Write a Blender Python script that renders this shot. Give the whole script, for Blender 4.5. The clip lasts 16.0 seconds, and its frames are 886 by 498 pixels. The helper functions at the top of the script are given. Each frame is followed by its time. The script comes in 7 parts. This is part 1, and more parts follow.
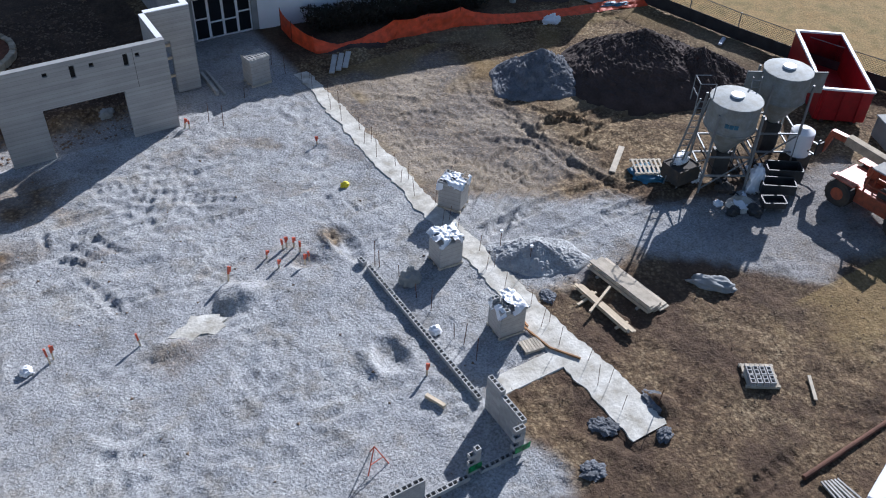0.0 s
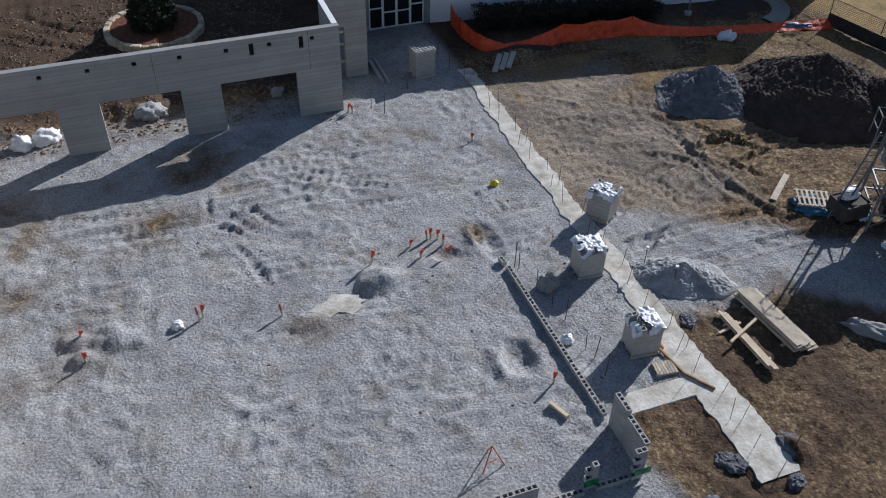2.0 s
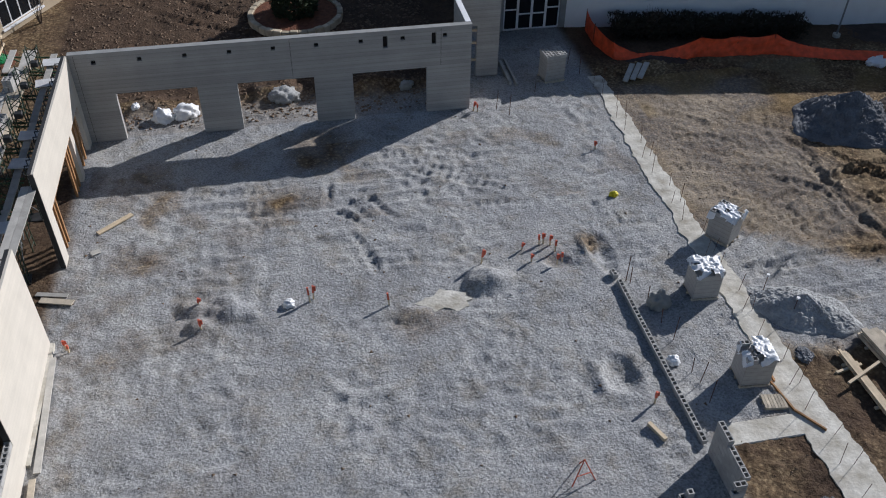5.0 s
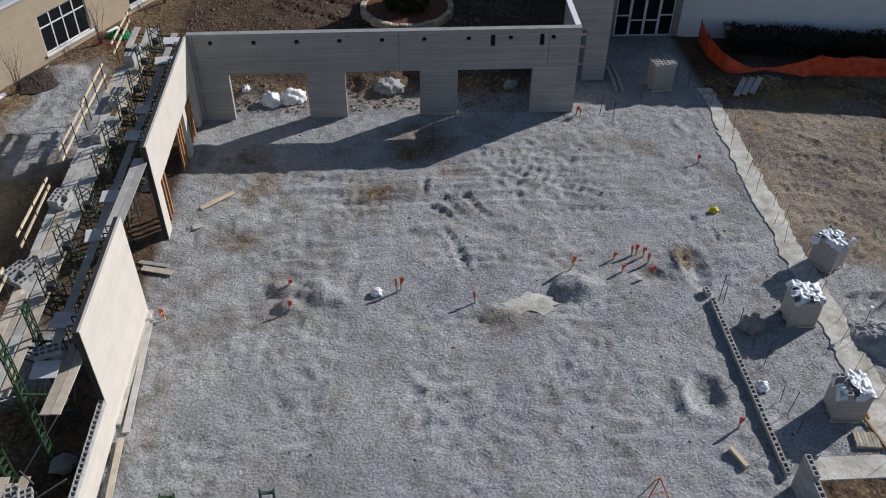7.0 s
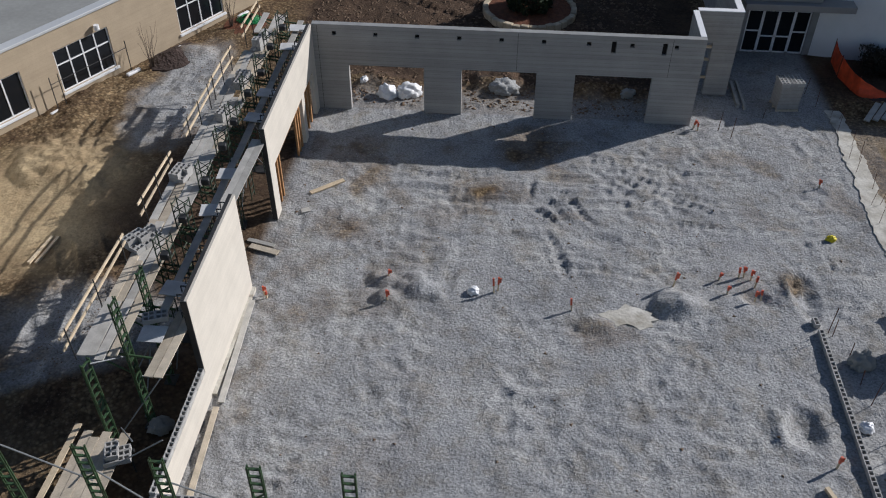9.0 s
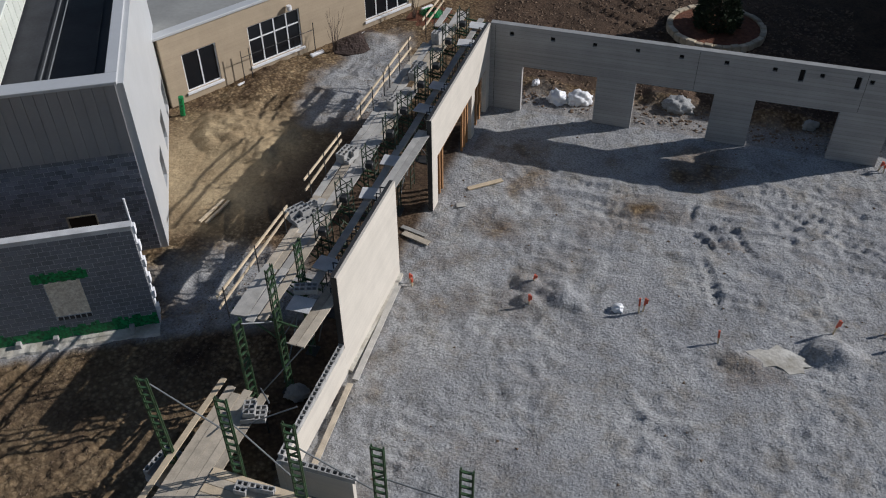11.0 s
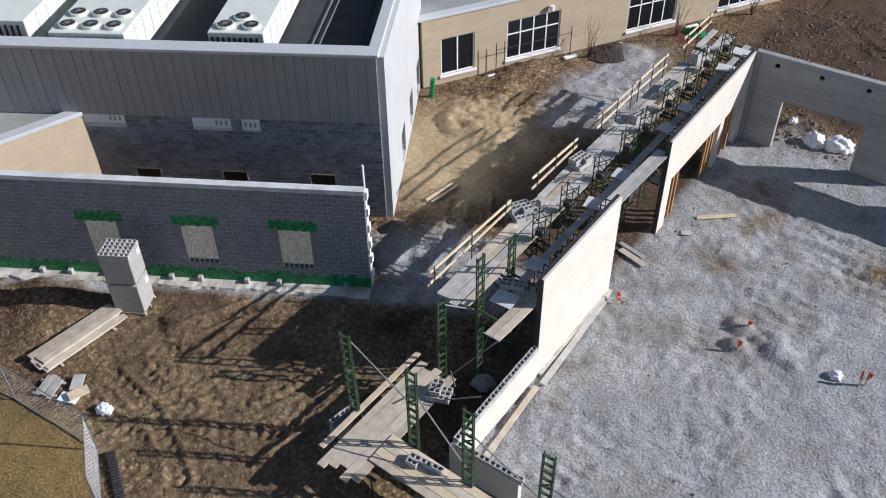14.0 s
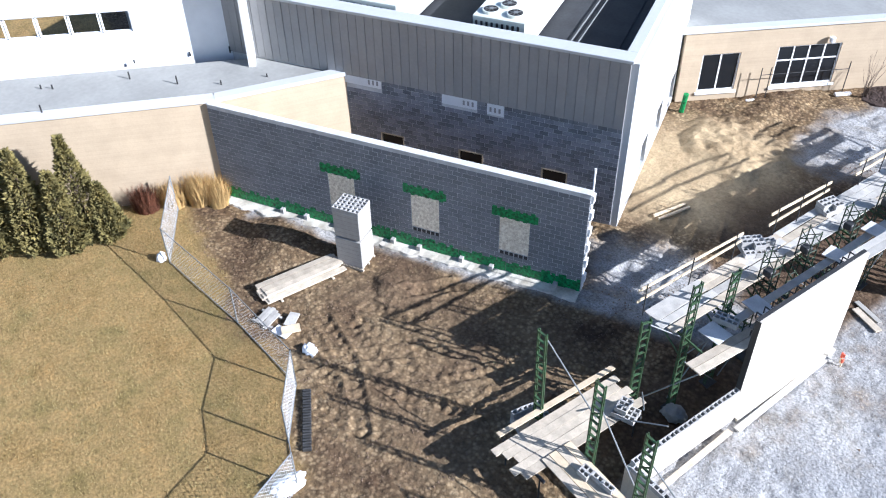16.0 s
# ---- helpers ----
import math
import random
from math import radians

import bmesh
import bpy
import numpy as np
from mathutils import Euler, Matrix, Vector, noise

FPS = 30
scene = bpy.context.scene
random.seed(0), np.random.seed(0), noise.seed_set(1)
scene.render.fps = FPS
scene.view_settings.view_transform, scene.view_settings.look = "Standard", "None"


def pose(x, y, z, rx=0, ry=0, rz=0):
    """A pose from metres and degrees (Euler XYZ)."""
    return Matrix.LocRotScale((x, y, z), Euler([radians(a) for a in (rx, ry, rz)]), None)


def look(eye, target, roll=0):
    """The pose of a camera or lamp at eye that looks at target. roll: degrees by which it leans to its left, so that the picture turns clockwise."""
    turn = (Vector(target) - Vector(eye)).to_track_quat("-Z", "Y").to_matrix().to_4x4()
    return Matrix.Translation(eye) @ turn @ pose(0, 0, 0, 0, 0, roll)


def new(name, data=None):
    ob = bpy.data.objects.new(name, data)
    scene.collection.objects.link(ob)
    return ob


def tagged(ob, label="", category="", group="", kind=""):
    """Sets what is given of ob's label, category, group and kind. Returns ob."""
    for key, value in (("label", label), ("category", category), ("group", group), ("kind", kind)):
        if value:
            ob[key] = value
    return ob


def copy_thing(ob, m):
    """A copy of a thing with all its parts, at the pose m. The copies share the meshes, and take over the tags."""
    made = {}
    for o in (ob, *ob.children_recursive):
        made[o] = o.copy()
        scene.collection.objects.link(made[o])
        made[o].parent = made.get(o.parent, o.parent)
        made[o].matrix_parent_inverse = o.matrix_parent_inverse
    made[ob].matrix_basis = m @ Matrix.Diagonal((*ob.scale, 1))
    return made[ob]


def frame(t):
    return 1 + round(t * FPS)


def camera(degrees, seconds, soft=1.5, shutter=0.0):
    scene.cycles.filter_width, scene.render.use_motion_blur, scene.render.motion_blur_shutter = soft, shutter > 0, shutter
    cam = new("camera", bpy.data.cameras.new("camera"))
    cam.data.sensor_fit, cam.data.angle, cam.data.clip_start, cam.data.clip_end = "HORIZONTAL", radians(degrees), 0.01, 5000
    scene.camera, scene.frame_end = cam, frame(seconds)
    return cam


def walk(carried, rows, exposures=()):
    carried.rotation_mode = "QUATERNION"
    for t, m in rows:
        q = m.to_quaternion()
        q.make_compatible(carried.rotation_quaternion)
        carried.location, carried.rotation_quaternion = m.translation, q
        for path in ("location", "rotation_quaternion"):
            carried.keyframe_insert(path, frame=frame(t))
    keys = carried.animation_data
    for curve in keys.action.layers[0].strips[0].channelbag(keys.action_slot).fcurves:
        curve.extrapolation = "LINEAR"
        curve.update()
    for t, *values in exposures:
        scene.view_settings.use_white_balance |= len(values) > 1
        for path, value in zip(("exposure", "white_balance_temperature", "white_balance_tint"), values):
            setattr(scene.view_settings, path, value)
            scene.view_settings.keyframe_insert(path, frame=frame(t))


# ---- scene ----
EYE = (9.32, -37.48, 23.32)
cam = camera(54.1, 16.0, soft=1.1)
# seconds, heading to the left of north, pitch, lean
PATH = [
    (0, -33.41, -40.12, 2.48),
    (0.5, -28.03, -40.27, 2.10),
    (1, -24.46, -40.35, 1.78),
    (1.5, -23.25, -40.33, 1.58),
    (2, -21.20, -40.37, 1.44),
    (2.5, -20.42, -40.31, 1.45),
    (3, -20.15, -40.28, 1.38),
    (3.5, -19.26, -40.33, 1.21),
    (4, -17.15, -40.35, 1.16),
    (4.5, -14.66, -40.39, 1.01),
    (5, -11.56, -40.45, 0.86),
    (7.5, -2.04, -40.63, 0.56),
    (8, 0.03, -40.66, 0.45),
    (8.5, 2.52, -40.65, 0.22),
    (9, 5.02, -40.65, 0.09),
    (11.5, 21.27, -40.33, -0.64),
    (12, 24.44, -40.22, -0.65),
    (12.5, 27.48, -40.16, -0.80),
    (13, 30.27, -40.09, -0.90),
    (13.5, 32.99, -40.05, -0.90),
    (14, 36.28, -40.07, -0.89),
    (14.5, 39.82, -40.14, -0.94),
    (15, 44.62, -40.11, -0.86),
    (15.5, 49.82, -40.06, -0.89),
    (16, 54.77, -40.02, -1.07),
]


def aim(yaw, pitch):
    a, b = radians(yaw), radians(pitch)
    return Vector(EYE) + 10 * Vector((-math.sin(a) * math.cos(b), math.cos(a) * math.cos(b), math.sin(b)))


walk(cam, [(t, look(EYE, aim(yaw, pitch), roll)) for t, yaw, pitch, roll in PATH],
     exposures=[(0, 0.7, 5500, 14), (0.5, 0.42, 5580, 14), (1, 0.28, 5650, 14), (3.5, 0.15, 5800, 13), (5, 0.05, 5850, 13), (9, -0.05, 5950, 13), (11.5, -0.24, 5950, 13), (12.5, -0.2, 5950, 13),
                (13.5, 0.22, 5800, 14), (14, 0.38, 5780, 14), (15, 1.0, 5670, 14), (16, 1.35, 5450, 14)])

# ---- light ----
SUN = Vector((7.7, 4.5, 4.6)).normalized()
world = bpy.data.worlds.new("sky")
scene.world = world
world.use_nodes = True
wn = world.node_tree.nodes
sky = wn.new("ShaderNodeTexSky")
sky.sky_type, sky.sun_disc = "NISHITA", False
sky.sun_elevation, sky.sun_rotation = math.asin(SUN.z), math.atan2(SUN.x, SUN.y)
sky.air_density, sky.dust_density = 1.0, 0.6
world.node_tree.links.new(sky.outputs[0], wn["Background"].inputs[0])
wn["Background"].inputs[1].default_value = 0.06
sun_data = bpy.data.lights.new("sun", "SUN")
sun_data.energy, sun_data.angle, sun_data.color = 4.6, radians(0.5), (1.0, 0.95, 0.87)
sun = new("sun", sun_data)
sun.matrix_world = look(SUN * 90, (0, 0, 0))

# ---- mesh helpers ----


def part(name, bm, material, parent=None, label="", smooth=False, m=None):
    me = bpy.data.meshes.new(name)
    bm.to_mesh(me)
    bm.free()
    mats = material if isinstance(material, (list, tuple)) else [material]
    for one in mats:
        me.materials.append(one)
    if smooth:
        me.polygons.foreach_set("use_smooth", [True] * len(me.polygons))
    ob = new(name, me)
    if parent is not None:
        ob.parent = parent
    if m is not None:
        ob.matrix_basis = m
    return tagged(ob, label)


def thing(name, label, category, m=None, group="", kind=""):
    ob = new(name)
    ob.empty_display_size = 0.3
    if m is not None:
        ob.matrix_basis = m
    return tagged(ob, label, category, group, kind)


def box(bm, x0, y0, z0, x1, y1, z1, m=None, bevel=0.0, mat=0):
    made = bmesh.ops.create_cube(bm, size=1.0)["verts"]
    sx, sy, sz = x1 - x0, y1 - y0, z1 - z0
    for v in made:
        v.co = Vector(((x0 + x1) / 2 + v.co.x * sx, (y0 + y1) / 2 + v.co.y * sy, (z0 + z1) / 2 + v.co.z * sz))
    faces = list({f for v in made for f in v.link_faces})
    for f in faces:
        f.material_index = mat
    if bevel:
        edges = list({e for v in made for e in v.link_edges})
        made = [v for v in bmesh.ops.bevel(bm, geom=edges, offset=bevel, segments=1, affect="EDGES")["verts"]]
    if m is not None:
        bmesh.ops.transform(bm, matrix=m, verts=list(set(made)))
    return bm


def rod(bm, a, b, r, sides=6, r2=None, cap=True):
    a, b = Vector(a), Vector(b)
    d = b - a
    m = Matrix.Translation((a + b) / 2) @ d.to_track_quat("Z", "Y").to_matrix().to_4x4()
    bmesh.ops.create_cone(bm, cap_ends=cap, segments=sides, radius1=r, radius2=r if r2 is None else r2, depth=d.length, matrix=m)
    return bm


def beam(bm, a, b, w, h, up=(0, 0, 1)):
    """A straight timber or tube of section w x h from a to b."""
    a, b = Vector(a), Vector(b)
    d = b - a
    x = d.normalized()
    y = Vector(up).cross(x)
    y = y.normalized() if y.length > 1e-4 else Vector((0, 1, 0))
    z = x.cross(y)
    m = Matrix((x, y, z)).transposed().to_4x4()
    m.translation = (a + b) / 2
    box(bm, -d.length / 2, -w / 2, -h / 2, d.length / 2, w / 2, h / 2, m)
    return bm


def wall_bm(length, height, thick, openings=(), bm=None, m=None, steps=()):
    """A wall along +x from the origin, thickness along +y, with rectangular openings (x0, z0, x1, z1) through it."""
    bm = bm or bmesh.new()
    xs = sorted({0, length, *[v for o in openings for v in (o[0], o[2])]})
    zs = sorted({0, height, *[v for o in openings for v in (o[1], o[3])]})
    xs, zs = [x for x in xs if 0 <= x <= length], [z for z in zs if 0 <= z <= height]
    full = {}
    for i in range(len(xs) - 1):
        for k in range(len(zs) - 1):
            cx, cz = (xs[i] + xs[i + 1]) / 2, (zs[k] + zs[k + 1]) / 2
            full[i, k] = not any(o[0] < cx < o[2] and o[1] < cz < o[3] for o in openings)
    cache = {}

    def v(x, y, z):
        key = (x, y, z)
        if key not in cache:
            co = Vector(key)
            cache[key] = bm.verts.new(m @ co if m is not None else co)
        return cache[key]

    for (i, k), solid in full.items():
        if not solid:
            continue
        a, b, c, d = xs[i], xs[i + 1], zs[k], zs[k + 1]
        bm.faces.new((v(a, 0, c), v(b, 0, c), v(b, 0, d), v(a, 0, d)))
        bm.faces.new((v(a, thick, c), v(a, thick, d), v(b, thick, d), v(b, thick, c)))
        if not full.get((i - 1, k)):
            bm.faces.new((v(a, 0, c), v(a, 0, d), v(a, thick, d), v(a, thick, c)))
        if not full.get((i + 1, k)):
            bm.faces.new((v(b, 0, c), v(b, thick, c), v(b, thick, d), v(b, 0, d)))
        if not full.get((i, k - 1)):
            bm.faces.new((v(a, 0, c), v(a, thick, c), v(b, thick, c), v(b, 0, c)))
        if not full.get((i, k + 1)):
            bm.faces.new((v(a, 0, d), v(b, 0, d), v(b, thick, d), v(a, thick, d)))
    return bm


# ---- materials ----


def material(name, colour, rough=0.8, metal=0.0, vary=0.25, scale=2.0, fine=30.0, bump=0.1, tint=None, object_random=0.0, spec=0.4):
    """A principled surface with variation at two scales, and fine relief."""
    mat = bpy.data.materials.new(name)
    mat.use_nodes = True
    nt = mat.node_tree
    n, link = nt.nodes, nt.links.new
    bsdf = n["Principled BSDF"]
    bsdf.inputs["Roughness"].default_value = rough
    bsdf.inputs["Metallic"].default_value = metal
    bsdf.inputs["Specular IOR Level"].default_value = spec
    geo = n.new("ShaderNodeNewGeometry")
    big = n.new("ShaderNodeTexNoise")
    big.inputs["Scale"].default_value, big.inputs["Detail"].default_value = scale, 6
    small = n.new("ShaderNodeTexNoise")
    small.inputs["Scale"].default_value, small.inputs["Detail"].default_value = fine, 3
    link(geo.outputs["Position"], big.inputs["Vector"])
    link(geo.outputs["Position"], small.inputs["Vector"])
    mix = n.new("ShaderNodeMix")
    mix.data_type = "RGBA"
    c = Vector(colour)
    t = Vector(tint) if tint else c * (1 - vary)
    mix.inputs["A"].default_value = (*(c * (1 + vary * 0.5)), 1)
    mix.inputs["B"].default_value = (*t, 1)
    ramp = n.new("ShaderNodeMapRange")
    ramp.inputs["From Min"].default_value, ramp.inputs["From Max"].default_value = 0.3, 0.7
    link(big.outputs["Fac"], ramp.inputs["Value"])
    link(ramp.outputs["Result"], mix.inputs["Factor"])
    hsv = n.new("ShaderNodeHueSaturation")
    link(mix.outputs["Result"], hsv.inputs["Color"])
    val = n.new("ShaderNodeMapRange")
    val.inputs["To Min"].default_value, val.inputs["To Max"].default_value = 1 - vary, 1 + vary
    link(small.outputs["Fac"], val.inputs["Value"])
    if object_random:
        info = n.new("ShaderNodeObjectInfo")
        add = n.new("ShaderNodeMath")
        add.operation = "ADD"
        one = n.new("ShaderNodeMath")
        one.operation = "FRACT"
        link(info.outputs["Random"], add.inputs[0])
        link(geo.outputs["Random Per Island"], add.inputs[1])
        link(add.outputs[0], one.inputs[0])
        rnd = n.new("ShaderNodeMapRange")
        rnd.inputs["To Min"].default_value, rnd.inputs["To Max"].default_value = 1 - object_random, 1 + object_random
        link(one.outputs[0], rnd.inputs["Value"])
        mul = n.new("ShaderNodeMath")
        mul.operation = "MULTIPLY"
        link(val.outputs["Result"], mul.inputs[0])
        link(rnd.outputs["Result"], mul.inputs[1])
        link(mul.outputs[0], hsv.inputs["Value"])
    else:
        link(val.outputs["Result"], hsv.inputs["Value"])
    link(hsv.outputs["Color"], bsdf.inputs["Base Color"])
    if bump:
        bmp = n.new("ShaderNodeBump")
        bmp.inputs["Strength"].default_value, bmp.inputs["Distance"].default_value = bump, 0.05
        link(small.outputs["Fac"], bmp.inputs["Height"])
        link(bmp.outputs["Normal"], bsdf.inputs["Normal"])
    return mat


def course_lines(mat, course, strength=0.35, width=0.03, streaks=0.03):
    """Darkens and recesses the joints of a coursed wall: level lines every course metres."""
    nt = mat.node_tree
    n, link = nt.nodes, nt.links.new
    bsdf = n["Principled BSDF"]
    geo = n.new("ShaderNodeNewGeometry")
    sep = n.new("ShaderNodeSeparateXYZ")
    link(geo.outputs["Position"], sep.inputs[0])
    div = n.new("ShaderNodeMath")
    div.operation, div.inputs[1].default_value = "DIVIDE", course
    link(sep.outputs["Z"], div.inputs[0])
    fr = n.new("ShaderNodeMath")
    fr.operation = "FRACT"
    link(div.outputs[0], fr.inputs[0])
    lt = n.new("ShaderNodeMath")
    lt.operation, lt.inputs[1].default_value = "LESS_THAN", width / course
    link(fr.outputs[0], lt.inputs[0])
    streak = n.new("ShaderNodeTexNoise")
    mapping = n.new("ShaderNodeMapping")
    mapping.inputs["Scale"].default_value = (0.12, 0.12, 1 / course)
    link(geo.outputs["Position"], mapping.inputs["Vector"])
    link(mapping.outputs[0], streak.inputs["Vector"])
    streak.inputs["Scale"].default_value, streak.inputs["Detail"].default_value = 1.0, 2
    s2 = n.new("ShaderNodeMapRange")
    s2.inputs["From Min"].default_value, s2.inputs["From Max"].default_value = 0.35, 0.65
    s2.inputs["To Min"].default_value, s2.inputs["To Max"].default_value = 1 - streaks, 1 + streaks
    link(streak.outputs["Fac"], s2.inputs["Value"])
    dark = n.new("ShaderNodeMapRange")
    dark.inputs["To Min"].default_value, dark.inputs["To Max"].default_value = 1.0, 1 - strength
    link(lt.outputs[0], dark.inputs["Value"])
    mul = n.new("ShaderNodeMath")
    mul.operation = "MULTIPLY"
    link(dark.outputs[0], mul.inputs[0])
    link(s2.outputs[0], mul.inputs[1])
    old = bsdf.inputs["Base Color"].links[0].from_socket
    hsv = n.new("ShaderNodeHueSaturation")
    link(old, hsv.inputs["Color"])
    link(mul.outputs[0], hsv.inputs["Value"])
    link(hsv.outputs["Color"], bsdf.inputs["Base Color"])
    return mat


CONCRETE = course_lines(material("concrete_block", (0.36, 0.35, 0.33), 0.9, vary=0.12, scale=0.8, fine=14), 0.2, 0.22, 0.02, 0.09)
CMU_PALE = course_lines(material("pale_block", (0.62, 0.57, 0.49), 0.9, vary=0.07, scale=1.2, fine=18), 0.2, 0.06, 0.015)
CMU = material("grey_block", (0.40, 0.39, 0.37), 0.92, vary=0.15, scale=4, fine=40, object_random=0.12)
DARK_BLOCK = material("dark_block", (0.215, 0.22, 0.24), 0.75, vary=0.2, scale=2, fine=30, object_random=0.35)
MORTAR = material("mortar", (0.60, 0.60, 0.59), 0.95, vary=0.2)
GREY_BLOCK = material("dark_wall_block", (0.215, 0.22, 0.235), 0.85, vary=0.15, scale=1.2, fine=25, object_random=0.12)
METAL_GREY = material("grey_metal_panel", (0.34, 0.335, 0.33), 0.5, 0.3, vary=0.08, scale=0.8, fine=8, bump=0.03)
WHITE_METAL = material("white_metal_panel", (0.54, 0.55, 0.55), 0.45, 0.1, vary=0.05, scale=0.7, fine=6, bump=0.02)
TAN = course_lines(material("tan_block", (0.45, 0.36, 0.25), 0.9, vary=0.08, scale=1.2, fine=12), 0.2, 0.08, 0.015)
WHITE = material("white_paint", (0.80, 0.80, 0.80), 0.6, vary=0.05, scale=1.5)
ROOF_WHITE = material("white_roof", (0.30, 0.30, 0.28), 0.8, vary=0.15, scale=0.5, fine=5)
ROOF_DARK = material("dark_roof", (0.035, 0.037, 0.042), 0.85, vary=0.3, scale=0.7, fine=8)
GLASS_DARK = material("dark_glazing", (0.012, 0.014, 0.017), 0.12, vary=0.1, bump=0.0, spec=0.35)

ASPHALT_GREY = material("grey_slab", (0.30, 0.30, 0.29), 0.9, vary=0.2)
FOOTING = material("rough_footing_concrete", (0.60, 0.575, 0.51), 0.9, vary=0.25, scale=1.6, fine=9, bump=0.4, tint=(0.36, 0.325, 0.26))
PLANK = material("weathered_plank", (0.50, 0.43, 0.33), 0.85, vary=0.22, scale=3, fine=25, object_random=0.18)
PLANK_GREY = material("grey_plank", (0.44, 0.42, 0.38), 0.85, vary=0.2, scale=3, fine=25, object_random=0.18)
LUMBER = material("fresh_lumber", (0.62, 0.50, 0.34), 0.8, vary=0.18, scale=3, fine=25, object_random=0.12)
SHORE = material("brown_shoring_timber", (0.36, 0.19, 0.08), 0.8, vary=0.25, scale=3, fine=25, object_random=0.15)
GREEN = material("green_scaffold_paint", (0.05, 0.11, 0.05), 0.55, 0.2, vary=0.4, scale=6, fine=30, tint=(0.045, 0.06, 0.03))
# deeper green with a brownish mottle, for the double-frame towers
GREEN_DARK = material("dark_green_scaffold_paint", (0.03, 0.06, 0.035), 0.6, 0.2, vary=0.4, scale=6, fine=30, tint=(0.035, 0.035, 0.025))
GREEN_TAPE = material("green_flashing", (0.02, 0.30, 0.085), 0.5, vary=0.45, scale=9, fine=12, tint=(0.004, 0.035, 0.014))
STEEL = material("galvanised_steel", (0.22, 0.23, 0.23), 0.6, 0.3, vary=0.15)
GALVANISED = material("bright_galvanised_wire", (0.75, 0.76, 0.77), 0.5, 0.3, vary=0.15)
SILO = material("silo_steel", (0.24, 0.26, 0.26), 0.7, 0.1, vary=0.22, scale=2.5, fine=12, bump=0.04, tint=(0.19, 0.19, 0.17))
DARK_STEEL = material("dark_steel", (0.06, 0.06, 0.06), 0.6, 0.5, vary=0.3)
RUST = material("rusty_bar", (0.14, 0.065, 0.04), 0.85, 0.2, vary=0.4)
ORANGE = material("orange_mesh_plastic", (0.80, 0.10, 0.03), 0.6, vary=0.3, scale=3, fine=12)
ORANGE_PAINT = material("orange_red_stake_paint", (0.66, 0.13, 0.07), 0.6, vary=0.2)
TELE = material("faded_orange_machine_paint", (0.42, 0.10, 0.045), 0.5, 0.1, vary=0.25, scale=4, tint=(0.22, 0.07, 0.04))
RED = material("red_container_paint", (0.30, 0.01, 0.014), 0.5, 0.1, vary=0.3, scale=2, fine=10)
RUBBER = material("black_rubber", (0.03, 0.03, 0.03), 0.85, vary=0.4, tint=(0.09, 0.07, 0.05))
PLASTIC = material("white_plastic_wrap", (0.82, 0.82, 0.82), 0.3, vary=0.06, scale=4, bump=0.2)
WRAPPED = course_lines(material("wrapped_block", (0.38, 0.365, 0.34), 0.5, vary=0.12, scale=5, fine=20, object_random=0.08), 0.2, 0.25, 0.02)
BLUE = material("blue_tarp", (0.05, 0.16, 0.24), 0.5, vary=0.3)
YELLOW = material("yellow_plastic", (0.75, 0.62, 0.02), 0.5, vary=0.15)
# near black: shade painted into block cores, pockets and fan throats; also joints
BLACK = material("recess_shade_and_joint_black", (0.015, 0.013, 0.012), 0.9, vary=0.2)
BOARD = material("strand_board", (0.86, 0.79, 0.65), 0.85, vary=0.35, scale=9, fine=35, tint=(0.60, 0.50, 0.36))
SOIL = material("dark_heap_soil", (0.062, 0.042, 0.036), 0.97, vary=0.4, scale=1.5, fine=9, bump=0.9, tint=(0.04, 0.028, 0.022))
STONE_GREY = material("blue_grey_crushed_stone", (0.15, 0.155, 0.165), 0.95, vary=0.4, scale=2, fine=14, bump=0.9, object_random=0.1)
GRAVEL_HEAP = material("pale_gravel_heap", (0.38, 0.38, 0.37), 0.95, vary=0.35, scale=2, fine=14, bump=0.9)
MULCH = material("red_brown_mulch", (0.16, 0.06, 0.03), 0.95, vary=0.4, scale=4, fine=30, bump=0.8)
KERB_STONE = material("pale_edging_stone", (0.50, 0.42, 0.30), 0.9, vary=0.25, scale=3, object_random=0.2)
NEEDLES = material("conifer_needles", (0.035, 0.05, 0.022), 0.8, vary=0.45, scale=3, fine=20, bump=0.3, tint=(0.02, 0.03, 0.014))
YEW = material("olive_shrub_needles", (0.19, 0.155, 0.05), 0.8, vary=0.4, scale=3, fine=20, bump=0.3, tint=(0.07, 0.065, 0.022))
STRAW = material("dry_grass_blades", (0.50, 0.33, 0.13), 0.85, vary=0.3, scale=3)
BARK = material("grey_brown_bark", (0.12, 0.09, 0.07), 0.9, vary=0.3)
HEDGE = material("dark_hedge_leaves", (0.03, 0.032, 0.02), 0.85, vary=0.5, scale=3, fine=20, tint=(0.05, 0.035, 0.025))
HVAC = material("cream_unit_paint", (0.70, 0.72, 0.64), 0.5, 0.1, vary=0.08, scale=1.5, bump=0.02)

# ---- ground ----


def lumps(x, y, s, seed=0.0):
    return noise.noise(Vector((x * s + seed, y * s - seed, seed * 1.7)))


def sm(a, b, v):
    t = min(1.0, max(0.0, (v - a) / (b - a)))
    return t * t * (3 - 2 * t)


def mound(x, y, cx, cy, rx, ry, h, p=1.0):
    d = ((x - cx) / rx) ** 2 + ((y - cy) / ry) ** 2
    return h * max(0.0, 1 - d) ** p if d < 1 else 0.0


def steps(stops):
    """Grid lines from stops of (from, to, spacing)."""
    out = []
    for a, b, d in stops:
        k = max(1, round((b - a) / d))
        out += [a + (b - a) * i / k for i in range(k)]
    return out + [stops[-1][1]]


